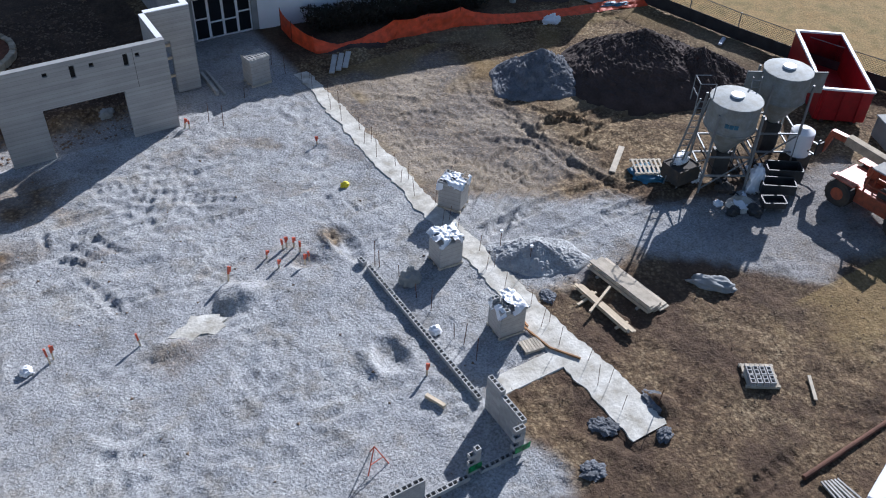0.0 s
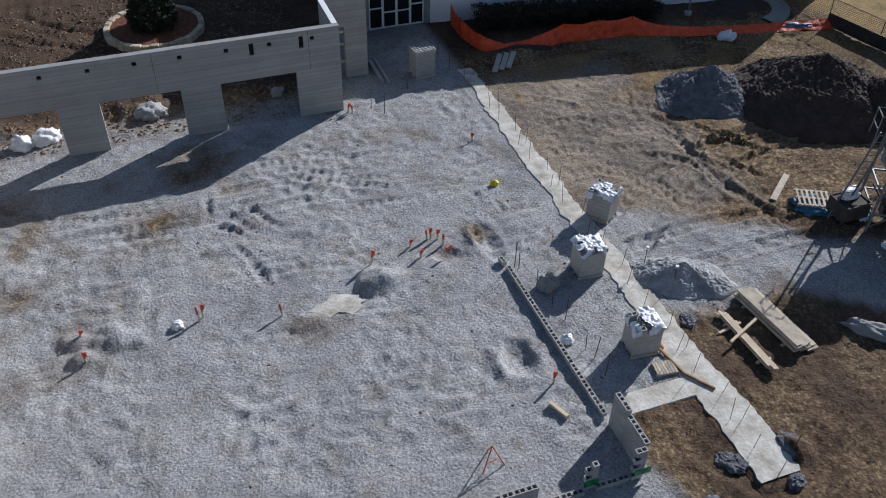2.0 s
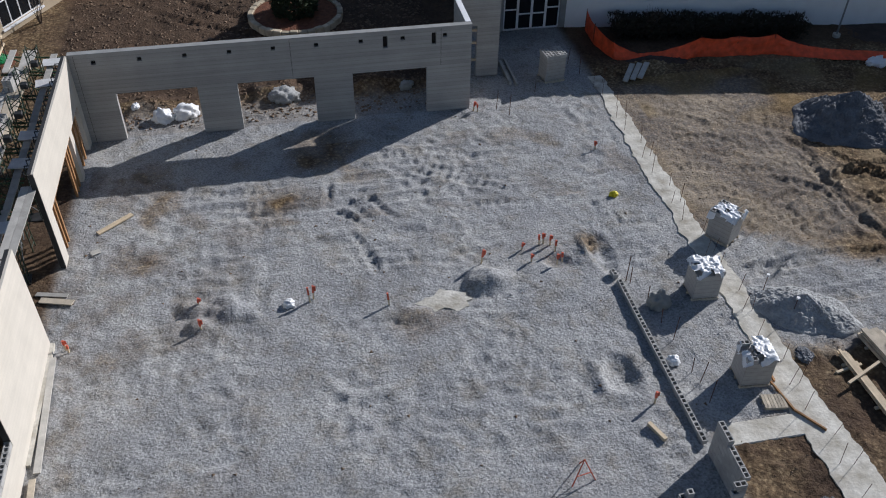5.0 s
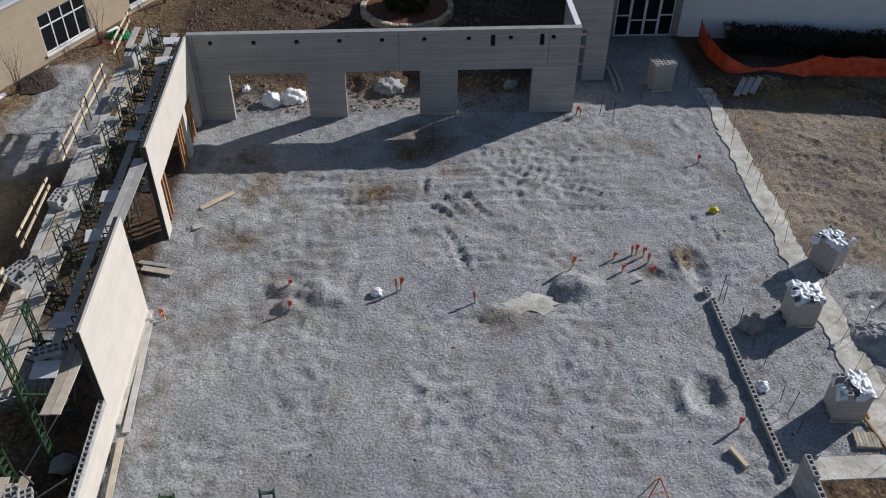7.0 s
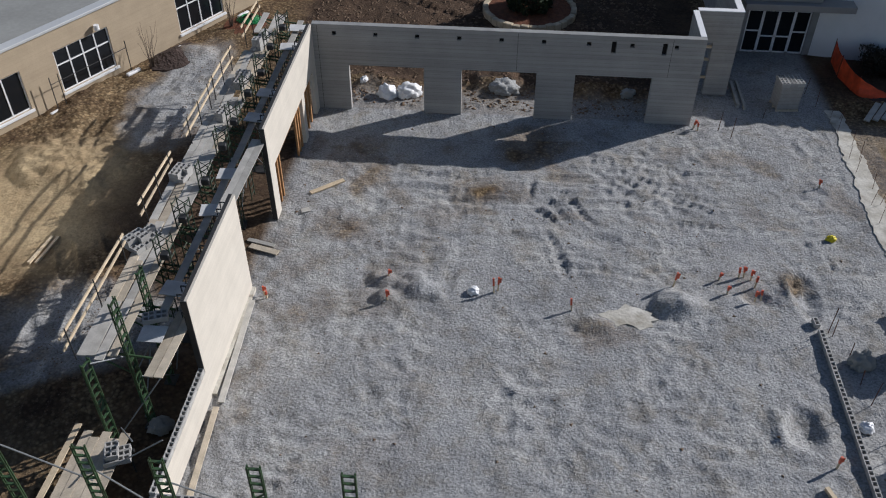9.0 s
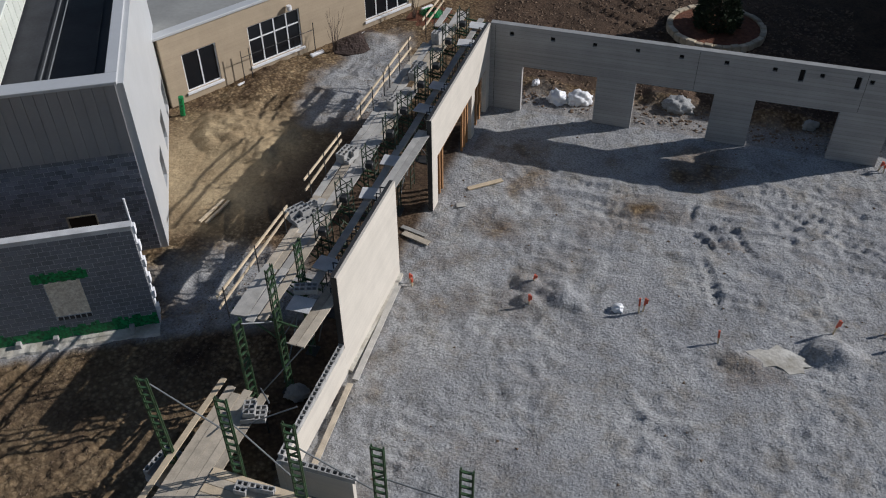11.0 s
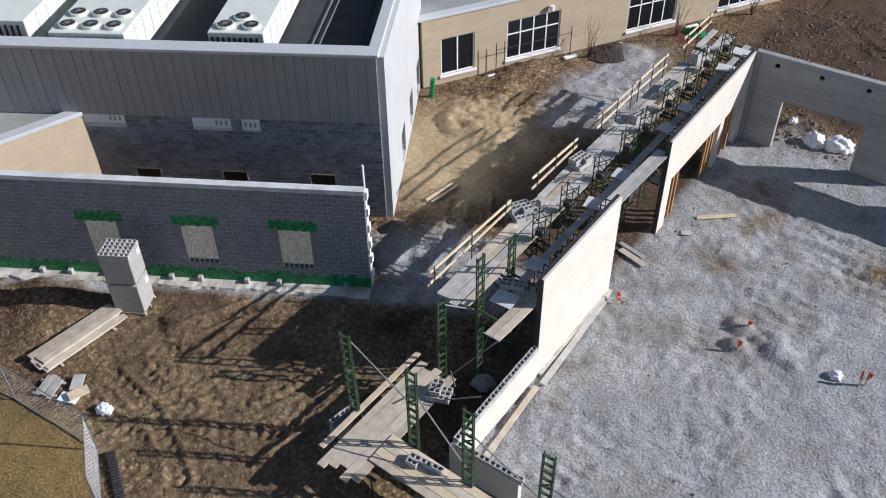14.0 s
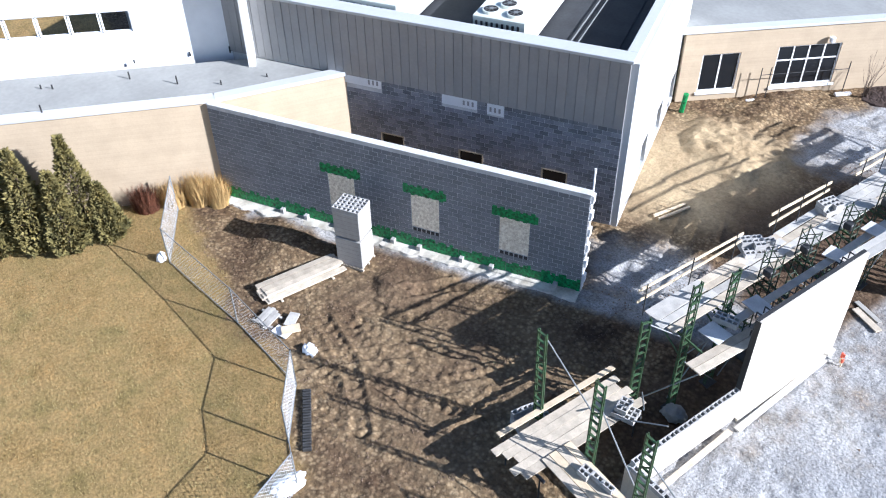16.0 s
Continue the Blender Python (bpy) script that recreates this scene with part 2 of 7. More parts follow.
GX = steps([(-1600, -200, 350), (-200, -60, 20), (-60, -26, 1.2), (-26, -14.5, 0.2), (-14.5, -4.5, 0.08), (-4.5, 37, 0.12), (37, 46, 0.17), (46, 56, 0.5), (56, 80, 2), (80, 200, 20), (200, 1600, 350)])
GY = steps([(-1600, -200, 350), (-200, -60, 20), (-60, -38, 1.2), (-38, -30.5, 0.25), (-30.5, -21.5, 0.08), (-21.5, 3, 0.12), (3, 16, 0.25), (16, 60, 2), (60, 200, 20), (200, 1600, 350)])
# wheel tracks as arcs: centre, radius, from and to angle, half width, depth
TRACKS = [(40, -30, 22, 85, 140, 0.35, 0.08), (40, -30, 20, 85, 140, 0.35, 0.08), (31, -40, 26, 60, 110, 0.35, 0.05), (31, -40, 24, 60, 110, 0.35, 0.05),
          (12, -60, 55, 80, 98, 0.3, 0.022), (12, -60, 53.2, 80, 98, 0.3, 0.022), (16, -50, 44, 82, 110, 0.28, 0.02), (16, -50, 45.8, 82, 110, 0.28, 0.02),
          (10, 22, 29, 245, 285, 0.3, 0.02), (-20, -20, 16, -25, 40, 0.35, 0.06),
          (-20, -20, 14, -25, 40, 0.35, 0.06), (2, -34, 14, 95, 170, 0.3, 0.05), (20, 34, 27, 200, 250, 0.35, 0.06), (20, 34, 25, 200, 250, 0.35, 0.06)]
# tyre ruts in the soil: half width, depth, way
RUTS = [(0.3, 0.06, ((28.3, -8.4), (29.6, -9.4), (30.3, -11.2), (30.4, -12.4))), (0.3, 0.05, ((26.3, -8.9), (27.8, -8.8), (29.1, -9.6), (29.8, -11.2), (30.2, -12.5))),
        (0.34, 0.09, ((30.35, -8.5), (31.7, -9.0), (32.8, -9.9), (33.0, -11.5), (33.45, -13.4), (33.85, -15.4))), (0.3, 0.09, ((32.6, -6.8), (33.0, -7.9), (33.2, -9.8), (33.3, -12.1), (33.9, -14.3), (34.35, -15.7))),
        (0.26, 0.08, ((32.7, -5.2), (33.4, -6.5), (33.2, -8.3), (33.05, -10.0))), (0.24, 0.15, ((34.4, -6.7), (35.0, -7.9), (36.8, -9.1))), (0.24, 0.15, ((33.97, -8.1), (35.7, -9.0), (36.6, -10.3))),
        (0.22, 0.13, ((33.9, -9.5), (34.7, -10.7), (35.2, -12.0))), (0.28, 0.05, ((31.4, -3.3), (32.9, -4.4), (34.1, -5.4))), (0.28, 0.06, ((29.2, -7.4), (30.6, -7.9), (32.7, -6.9))),
        (0.28, 0.06, ((27.7, -4.5), (29.4, -4.6), (30.2, -5.6), (30.6, -6.4))), (0.28, 0.05, ((26.3, -6.9), (27.7, -7.0), (29.2, -7.8), (31.2, -7.3))), (0.28, 0.05, ((33.1, -2.4), (32.1, -4.6), (32.2, -7.2))),
        (0.28, 0.05, ((26.7, -1.4), (28.1, -2.2), (29.7, -3.5))), (0.3, 0.12, ((31.4, 2.7), (35.7, 1.1), (41.1, 0.8), (46.4, -0.6))), (0.25, 0.1, ((31.3, 3.5), (36.1, 1.8), (41.9, 1.1))),
        (0.25, 0.05, ((24.2, -29.5), (27.2, -29.3), (30.0, -29.0))), (0.32, 0.06, ((-13.05, -27.6), (-11.8, -27.65), (-10.1, -28.0), (-8.5, -28.6), (-6.5, -29.7))), (0.32, 0.06, ((-12.7, -26.8), (-11.1, -27.05), (-9.4, -27.1), (-7.2, -26.25))),
        (0.32, 0.06, ((-10.8, -28.9), (-9.3, -27.8), (-7.0, -26.8), (-5.3, -25.4))), (0.32, 0.05, ((-9.7, -30.1), (-7.8, -29.4), (-5.9, -28.4))), (0.32, 0.11, ((-12.6, -25.9), (-10.9, -25.1), (-10.55, -23.9))),
        (0.32, 0.09, ((-12.2, -26.75), (-10.4, -26.1), (-9.2, -25.2))), (0.32, 0.12, ((-13.1, -24.3), (-11.8, -23.7), (-11.25, -22.2))), (0.32, 0.05, ((-7.9, -27.1), (-6.3, -26.2), (-5.4, -24.95))),
        (0.3, 0.06, ((-13.9, -28.7), (-10.9, -29.0), (-9.2, -28.9))), (0.32, 0.05, ((-6.8, -23.8), (-7.5, -25.4), (-8.95, -27.1))), (0.34, 0.13, ((-10.9, -21.8), (-11.6, -23.2), (-12.2, -24.6))),
        (0.3, 0.05, ((-6.2, -23.7), (-5.8, -24.9), (-5.6, -26.1))), (0.32, 0.05, ((-9.9, -26.0), (-8.3, -26.5), (-6.7, -27.9))), (0.32, 0.08, ((-14.2, -4.6), (-11.8, -4.2), (-9.6, -3.0), (-8.6, -1.2))), (0.32, 0.08, ((-13.6, -3.6), (-11.4, -3.1), (-9.4, -1.6)))]
# tracks and gouges in the gravel: half width, depth, way
GOUGES = [(0.24, 0.05, ((14.3, -4.8), (16.2, -5.8), (19.0, -7.3))), (0.24, 0.05, ((14.0, -5.3), (15.2, -6.2), (17.2, -7.1))), (0.24, 0.04, ((14.2, -4.1), (16.4, -5.4), (18.9, -6.6))), (0.22, 0.08, ((12.2, -5.6), (11.65, -6.6), (10.5, -7.3))),
          (0.2, 0.10, ((10.6, -5.1), (10.4, -6.8))), (0.22, 0.10, ((12.1, -6.2), (12.8, -7.7), (13.4, -8.5))), (0.22, 0.09, ((11.1, -6.35), (11.7, -7.5), (12.3, -8.5))), (0.2, 0.09, ((10.4, -7.2), (11.3, -7.9), (11.9, -8.45))),
          (0.22, 0.12, ((11.5, -9.9), (11.8, -10.9), (12.0, -11.85))), (0.2, 0.09, ((11.1, -8.8), (11.8, -10.3), (12.2, -11.45))), (0.22, 0.06, ((12.0, -11.25), (13.7, -11.1), (15.3, -11.7))), (0.2, 0.08, ((8.3, -8.3), (9.0, -8.6))),
          (0.22, 0.07, ((9.6, -5.5), (8.6, -6.8))), (0.2, 0.07, ((11.8, -14.3), (12.7, -14.9), (13.7, -14.5))), (0.2, 0.16, ((20.9, -10.7), (20.8, -12.3))), (0.16, 0.08, ((22.5, -9.25), (22.75, -10.6))), (0.2, 0.12, ((21.7, -8.4), (22.1, -9.2))),
          (0.24, 0.06, ((3.6, -4.6), (6.0, -5.3), (8.6, -5.6))), (0.24, 0.06, ((4.0, -5.9), (6.4, -6.4), (8.9, -6.4))), (0.22, 0.06, ((6.3, -8.0), (8.2, -7.2), (9.6, -7.4))), (0.22, 0.05, ((15.1, -8.5), (17.0, -7.9), (19.6, -8.2))), (0.22, 0.05, ((12.8, -3.6), (15.2, -3.3), (18.0, -4.2)))]


def rut(x, y):
    """Depth pressed by tyres at a place, with the tread's bars and the ridges pushed up beside them."""
    z = 0.0
    for half, deep, way in RUTS if x > 25 or x < -4 else GOUGES:
        if not min(p[0] for p in way) - 1 < x < max(p[0] for p in way) + 1 or not min(p[1] for p in way) - 1 < y < max(p[1] for p in way) + 1:
            continue
        best, along, run, whole = 9.0, 0.0, 0.0, sum(math.dist(p, q) for p, q in zip(way, way[1:]))
        for (ax, ay), (bx, by) in zip(way, way[1:]):
            l = math.hypot(bx - ax, by - ay)
            ux, uy = (bx - ax) / l, (by - ay) / l
            s = min(l, max(0.0, (x - ax) * ux + (y - ay) * uy))
            d = math.hypot(x - ax - ux * s, y - ay - uy * s)
            if d < abs(best):
                best, along = math.copysign(d, (x - ax) * uy - (y - ay) * ux), run + s
            run += l
        u = abs(best) / half + 0.12 * lumps(x, y, 1.1, 7)
        if u < 1.8:
            fade = sm(-0.1, 0.6, along) * sm(-0.1, 0.6, whole - along) * (0.75 + 0.5 * lumps(x, y, 0.6, 41))
            tread = math.sin(along / 0.07 + abs(best) * 8)
            z += fade * (deep * 0.9 * math.exp(-((u - 1.25) / 0.25) ** 2) - (deep + 0.045 * tread) * sm(1.15, 0.75, u))
    return z


# small heaps and hollows: place, radii, height
BUMPS = [(16.2, -12.9, 1.1, 0.8, 0.42), (4.9, -13.5, 0.6, 0.5, 0.3), (6.3, -12.9, 0.8, 0.6, 0.26), (6.0, -12.2, 0.6, 0.4, 0.2), (4.6, -12.4, 0.7, 0.45, 0.24), (5.5, -12.7, 0.35, 0.3, 0.15), (6.9, -13.3, 0.4, 0.3, 0.14), (14.2, -13.8, 1.5, 0.9, -0.05), (13.0, -14.2, 0.9, 0.5, 0.14),
         (19.6, -18.6, 1.3, 1.6, 0.12), (19.75, -18.6, 0.75, 1.0, -0.36), (18.85, -18.3, 0.3, 0.9, 0.1), (21.2, -11.9, 0.6, 1.4, -0.22), (20.6, -11.9, 0.5, 1.2, 0.16), (19.2, -12.2, 0.6, 0.5, -0.2),
         (10.8, -9.0, 1.2, 0.5, 0.12), (13.5, -9.3, 1.0, 0.5, -0.12), (7.8, -7.0, 2.4, 0.35, -0.12), (5.5, -6.0, 2.0, 0.3, 0.12),
         (25.3, -25.6, 1.3, 1.0, -0.15), (26.6, -25.2, 0.8, 0.8, 0.3), (-9.5, -7.5, 0.8, 0.8, 0.3), (-11.2, -6.0, 3.0, 2.5, 0.5), (-12.5, -1.5, 1.5, 4.0, 0.3), (-8.5, 5.0, 1.4, 1.2, 0.4),
         (-17.5, -26.5, 2.5, 1.8, 0.3), (-12.5, -24.3, 1.2, 0.9, 0.25), (2.0, 3.0, 2.2, 1.0, 0.35), (8.5, 3.4, 2.0, 1.2, 0.5), (14, 3.2, 2.4, 1.2, 0.4), (28.6, 2.6, 2.4, 1.0, 0.3), (31.5, 1.5, 3.0, 0.7, 0.15)]

# brown soil showing through the gravel: place, radius, strength
STAINS = [(2.1, -9.3, 1.3, 0.5), (2.6, -14.2, 1.2, 0.4), (1.6, -14.6, 1.0, 0.55), (8.4, -6.4, 1.0, 0.7), (13.3, -14.7, 1.3, 0.5), (3.4, -9.5, 1.0, 0.4), (20.9, -11.4, 0.8, 0.8), (10.3, -2.6, 2.2, 0.6), (6.6, -8.4, 1.3, 0.3), (1.1, -12.2, 1.0, 0.35), (19.2, -12.0, 0.9, 0.35)]


def zones(x, y):
    """How much gravel, straw grass and pale sandy soil lie at a place, and how strong the dark soil colour is, each
    from 0 to 1.
    """
    w = 0.5 * lumps(x, y, 0.45, 3) + 0.25 * lumps(x, y, 1.6, 8)
    gravel = sm(-0.5, 0.3, min(x + 0.4, 25.3 - x, y + 26.5, 9 - y) + w * 0.3)
    if x > 21.6 and y < -20.8:
        gravel *= sm(0.5, -0.5, min(x - 21.9, -21.4 - y) + w)
    if x > 25:
        top = max(-11.3 - max(0.0, x - 27) * 0.62, -17.6 - (x - 36) * 0.05)
        low = -18.3 - max(0.0, x - 31.5) * 0.95
        gravel = max(gravel, sm(-0.7, 0.7, min(x - 25, 45 - x, y - max(low, -23.5), top - y) + w * 1.6) * (0.95 if x < 33 else 0.95 - 0.35 * sm(33, 38, x)))
        gravel = max(gravel, 0.3 * sm(-1, 1.5, min(x - 25, 34 - x, y + 13, 1 - y) + w * 2))
    if y > 0.2 and x < 18.3:
        gravel *= sm(3.2, 1.0, y + w * 2) * 0.7
    if x < 0:
        gravel = max(gravel, 1.0 * sm(3.8, 1.7, math.hypot((x + 7.6) / 0.75, (y - 0.9) / 1.8) + w * 2), 0.95 * sm(3.4, 1.4, math.hypot((x + 6.2) / 1.4, (y + 15.9) / 0.9) + w * 2))
        s = (x + 8.1) * 0.864 + (y + 18.5) * 0.504
        o = -(x + 8.1) * -0.504 - (y + 18.5) * 0.864
        if -15 < s < 1.5 and o > 0:
            gravel = max(gravel, 0.9 * sm(1.3, 0.6, o + w * 0.8))
    if -0.4 < x < 9 and y < -3:
        gravel -= 0.35 * sm(0.02, 0.4, lumps(x, y, 0.42, 11) + 0.4 * lumps(x, y, 1.5, 4)) * sm(9, 3, x)
    if 0 < x < 25 and -8 < y < -2:
        gravel -= 0.35 * sm(0.1, 0.45, lumps(x, y, 0.6, 15))
    for cx, cy, r, k in STAINS:
        if abs(x - cx) < 2 * r and abs(y - cy) < 2 * r:
            gravel -= k * sm(1.0, 0.2, math.hypot(x - cx, y - cy) / r + 1.3 * w)
    gravel = max(gravel, 0.0)
    grass = 0.0
    if x < -6:
        edge = -30.2 + 0.42 * max(0.0, -14.5 - x) * 0.4 - 1.2 * sm(-10.5, -8.5, x)
        grass = sm(0.6, -0.5, y - edge + w * 1.4) * sm(-6.0, -7.6, x + w)
    if x > 44:
        grass = max(grass, sm(-0.3, 0.9, x - 49.9 - 0.24 * (-2 - y) + w * 0.6))
    if x > 29 and y < -24:
        grass = max(grass, 0.5 * sm(-1.5, 2.0, x - 34.5 + (y + 25) * 0.2 + w * 5))
    if 27 < x < 49 and -5 < y < 1.5:
        grass = max(grass, 0.45 * sm(-0.1, 0.35, lumps(x, y, 0.5, 21)) * sm(-5, -2, y))
    sand = 0.0
    if x < 0:
        sand = max(sm(6.5, 3.0, math.hypot((x + 10.5) / 0.85, y + 8.5) + w * 2), 0.15 * sm(9, 4, math.hypot(x + 8, (y + 25) * 1.3) + w * 4))
    if x > 25 and y > -14:
        sand = max(sand, 0.35 * sm(0, 0.4, lumps(x, y, 0.3, 31)))
    dark = 0.0
    if y > 3 and -3 < x < 20:
        dark = 0.9
    if x > 21 and y < -19:
        dark = 0.35 + 0.45 * sm(-0.15, 0.3, lumps(x, y, 0.45, 81) + 0.4 * lumps(x, y, 1.7, 83))
    if x > 25:
        dark = max(dark, 0.55 * sm(7, 3, math.hypot(x - 39, (y + 19) * 1.3) + w * 3), 0.8 * sm(2.5, 4.0, y + w) * sm(50, 47, x))
    if x < -4 and y < -19:
        dark = 0.12 + 0.45 * sm(-0.1, 0.3, lumps(x, y, 0.4, 71)) * sm(-27, -24, y)
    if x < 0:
        # darker in an oval west of the scaffold and in a strip beneath it
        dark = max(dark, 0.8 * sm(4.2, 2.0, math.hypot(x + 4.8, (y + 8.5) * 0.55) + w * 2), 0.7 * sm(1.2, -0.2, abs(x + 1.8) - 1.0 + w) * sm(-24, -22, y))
    return gravel, grass, sand, dark


def height(x, y, g, grass):
    z = 0.0
    if not (-60 < x < 60 and -60 < y < 30):
        return z
    rough = (0.85 if g > 0.5 else 1.15) * (1 - 0.8 * grass)
    z += rough * (lumps(x, y, 0.8, 5) * 0.05 + lumps(x, y, 2.3, 1) * 0.032 + lumps(x, y, 4.6, 2) * 0.02 + (lumps(x, y, 3.6, 23) * lumps(x, y, 1.1, 29) * 0.05 + max(0.0, lumps(x, y, 5.5, 37)) * 0.04 if g < 0.5 else 0.0))
    if grass < 0.5:
        churn = sm(-0.15, 0.35, lumps(x, y, 0.28, 51))
        k = (0.08 if g > 0.5 else 0.045 if x < 0 else 0.065) * (0.35 + churn)
        z += k * (0.5 - abs(lumps(x, y, 1.5, 61)) * 1.6) * (0.4 + abs(lumps(x, y, 3.1, 67)) * 2) - k * 0.25
    if g > 0.5 and -0.2 < x < 24:
        band = sm(0.0, 0.4, lumps(x, y, 0.33, 17))
        z += 0.09 * band * lumps(x * 0.45 + y * 0.5, y * 1.3 - x * 0.3, 2.2, 6)
    for cx, cy, rx, ry, h in BUMPS:
        if abs(x - cx) < rx * 1.3 and abs(y - cy) < ry * 1.3:
            k = 1 + 0.3 * lumps(x, y, 1.4, 9)
            z += mound(x, y, cx, cy, rx * k, ry * k, h, 1.2) * (1 + 0.3 * lumps(x, y, 3, 12))
    if grass < 0.5:
        for cx, cy, r, a0, a1, half, deep in TRACKS:
            d = math.hypot(x - cx, y - cy) - r + 0.25 * lumps(x, y, 0.25, 7)
            if abs(d) < half * 1.7:
                a = math.degrees(math.atan2(y - cy, x - cx)) % 360
                if a0 <= a <= a1 or a0 <= a - 360 <= a1:
                    fade = sm(0, 6, a - a0 if a >= a0 else a - 360 - a0) * sm(0, 6, (a1 - a) % 360)
                    u = abs(d) / half
                    tread = math.sin(math.radians(a) * r / 0.11 + (6 if d > 0 else -6) * d)
                    fade *= 0.3 + 1.4 * max(0.0, 0.5 + 0.9 * lumps(x, y, 0.55, 41))
                    z += fade * (deep * 1.2 * math.exp(-((u - 1.25) / 0.25) ** 2) - deep * (1.2 + 0.3 * tread) * sm(1.15, 0.7, u))
    if grass < 0.5 and (g < 0.7 and (x > 25 or x < -4) or 0 < x < 24):
        z += rut(x, y) * 0.9
    if -0.8 < x < 0.02 and -24.2 < y < 0.5 or -0.6 < x < 18.5 and -0.3 < y < 0.6:
        z = min(z, 0.03)
    if 24.7 < x < 26.5 and -26.4 < y < 2.2:
        z = max(0.004, min(z + 0.02, 0.008 + 0.06 * max(0.0, lumps(x, y, 1.3, 13) - 0.12)))
    return max(z, -0.35)


def build_ground():
    nx, ny = len(GX), len(GY)
    co = np.zeros((ny, nx, 3), np.float32)
    za = np.zeros((ny, nx, 4), np.float32)
    for j, y in enumerate(GY):
        for i, x in enumerate(GX):
            g, gr, sa, da = zones(x, y) if abs(x) < 90 and abs(y) < 90 else (0.0, 1.0, 0.0, 0.0)
            co[j, i] = x, y, height(x, y, g, gr)
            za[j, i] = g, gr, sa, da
    me = bpy.data.meshes.new("ground")
    idx = np.arange(nx * ny).reshape(ny, nx)
    quads = np.stack([idx[:-1, :-1], idx[:-1, 1:], idx[1:, 1:], idx[1:, :-1]], -1).reshape(-1, 4)
    me.vertices.add(nx * ny)
    me.vertices.foreach_set("co", co.ravel())
    me.loops.add(quads.size)
    me.loops.foreach_set("vertex_index", quads.ravel().astype(np.int32))
    me.polygons.add(len(quads))
    me.polygons.foreach_set("loop_start", (np.arange(len(quads)) * 4).astype(np.int32))
    me.polygons.foreach_set("use_smooth", np.ones(len(quads), bool))
    me.update(calc_edges=True)
    for k, name in enumerate(("gravel", "grass", "sand", "dark")):
        at = me.attributes.new(name, "FLOAT", "POINT")
        at.data.foreach_set("value", za[:, :, k].ravel().copy())
    ob = new("ground", me)
    me.materials.append(GROUND)
    return tagged(ob, "rough ground of pale gravel, brown churned dirt and straw-coloured grass", "ground", kind="structure")


def ground_material():
    mat = bpy.data.materials.new("ground_mix")
    mat.use_nodes = True
    n, link = mat.node_tree.nodes, mat.node_tree.links.new
    bsdf = n["Principled BSDF"]
    bsdf.inputs["Roughness"].default_value = 0.95
    bsdf.inputs["Specular IOR Level"].default_value = 0.2
    geo = n.new("ShaderNodeNewGeometry")

    def tex(scale, detail=4, rough=0.6):
        t = n.new("ShaderNodeTexNoise")
        t.inputs["Scale"].default_value, t.inputs["Detail"].default_value, t.inputs["Roughness"].default_value = scale, detail, rough
        link(geo.outputs["Position"], t.inputs["Vector"])
        return t.outputs["Fac"]

    def clod(scale):
        t = n.new("ShaderNodeTexVoronoi")
        t.inputs["Scale"].default_value = scale
        link(geo.outputs["Position"], t.inputs["Vector"])
        return t.outputs["Distance"]

    def calc(kind, a, b):
        m = n.new("ShaderNodeMath")
        m.operation = kind
        for k, v in enumerate((a, b)):
            if isinstance(v, (int, float)):
                m.inputs[k].default_value = v
            else:
                link(v, m.inputs[k])
        return m.outputs[0]

    def ramp(fac, stops):
        r = n.new("ShaderNodeValToRGB")
        el = r.color_ramp.elements
        while len(el) < len(stops):
            el.new(0.5)
        for e, (p, c) in zip(el, stops):
            e.position, e.color = p, (*c, 1)
        link(fac, r.inputs[0])
        return r.outputs["Color"]

    def mixed(a, b, fac, kind="MIX"):
        m = n.new("ShaderNodeMix")
        m.data_type, m.blend_type = "RGBA", kind
        for s, v in (("A", a), ("B", b), ("Factor", fac)):
            if isinstance(v, (int, float)):
                m.inputs[s].default_value = v
            else:
                link(v, m.inputs[s])
        return m.outputs["Result"]

    def attr(name):
        a = n.new("ShaderNodeAttribute")
        a.attribute_name = name
        return a.outputs["Fac"]

    gravel = mixed(ramp(tex(0.35, 5), [(0.3, (0.285, 0.287, 0.29)), (0.5, (0.36, 0.36, 0.358)), (0.7, (0.42, 0.415, 0.40))]),
                   ramp(tex(11.0, 3, 0.65), [(0.32, (0.55, 0.55, 0.56)), (0.5, (0.96, 0.96, 0.96)), (0.68, (1.24, 1.24, 1.23))]), 1.0, "MULTIPLY")
    gravel = mixed(gravel, ramp(tex(2.2, 6, 0.65), [(0.34, (0.78, 0.775, 0.76)), (0.48, (1, 1, 1)), (0.60, (1, 1, 1)), (0.72, (0.80, 0.75, 0.67))]), 0.9, "MULTIPLY")
    gravel = mixed(gravel, ramp(tex(0.75, 6, 0.7), [(0.40, (1, 1, 1)), (0.52, (0.97, 0.96, 0.94)), (0.60, (0.84, 0.80, 0.73)), (0.70, (0.70, 0.62, 0.52))]), 0.8, "MULTIPLY")
    dirt = mixed(ramp(tex(0.42, 7, 0.65), [(0.34, (0.13, 0.085, 0.05)), (0.46, (0.19, 0.134, 0.078)), (0.56, (0.255, 0.185, 0.105)), (0.66, (0.33, 0.25, 0.15))]),
                 ramp(tex(4.5, 4, 0.7), [(0.34, (0.45, 0.44, 0.43)), (0.5, (1, 1, 1)), (0.68, (1.45, 1.42, 1.36))]), 1.0, "MULTIPLY")
    dirt = mixed(dirt, ramp(clod(6.0), [(0.08, (1.25, 1.24, 1.2)), (0.30, (1, 1, 1)), (0.55, (0.55, 0.51, 0.48))]), 1.0, "MULTIPLY")
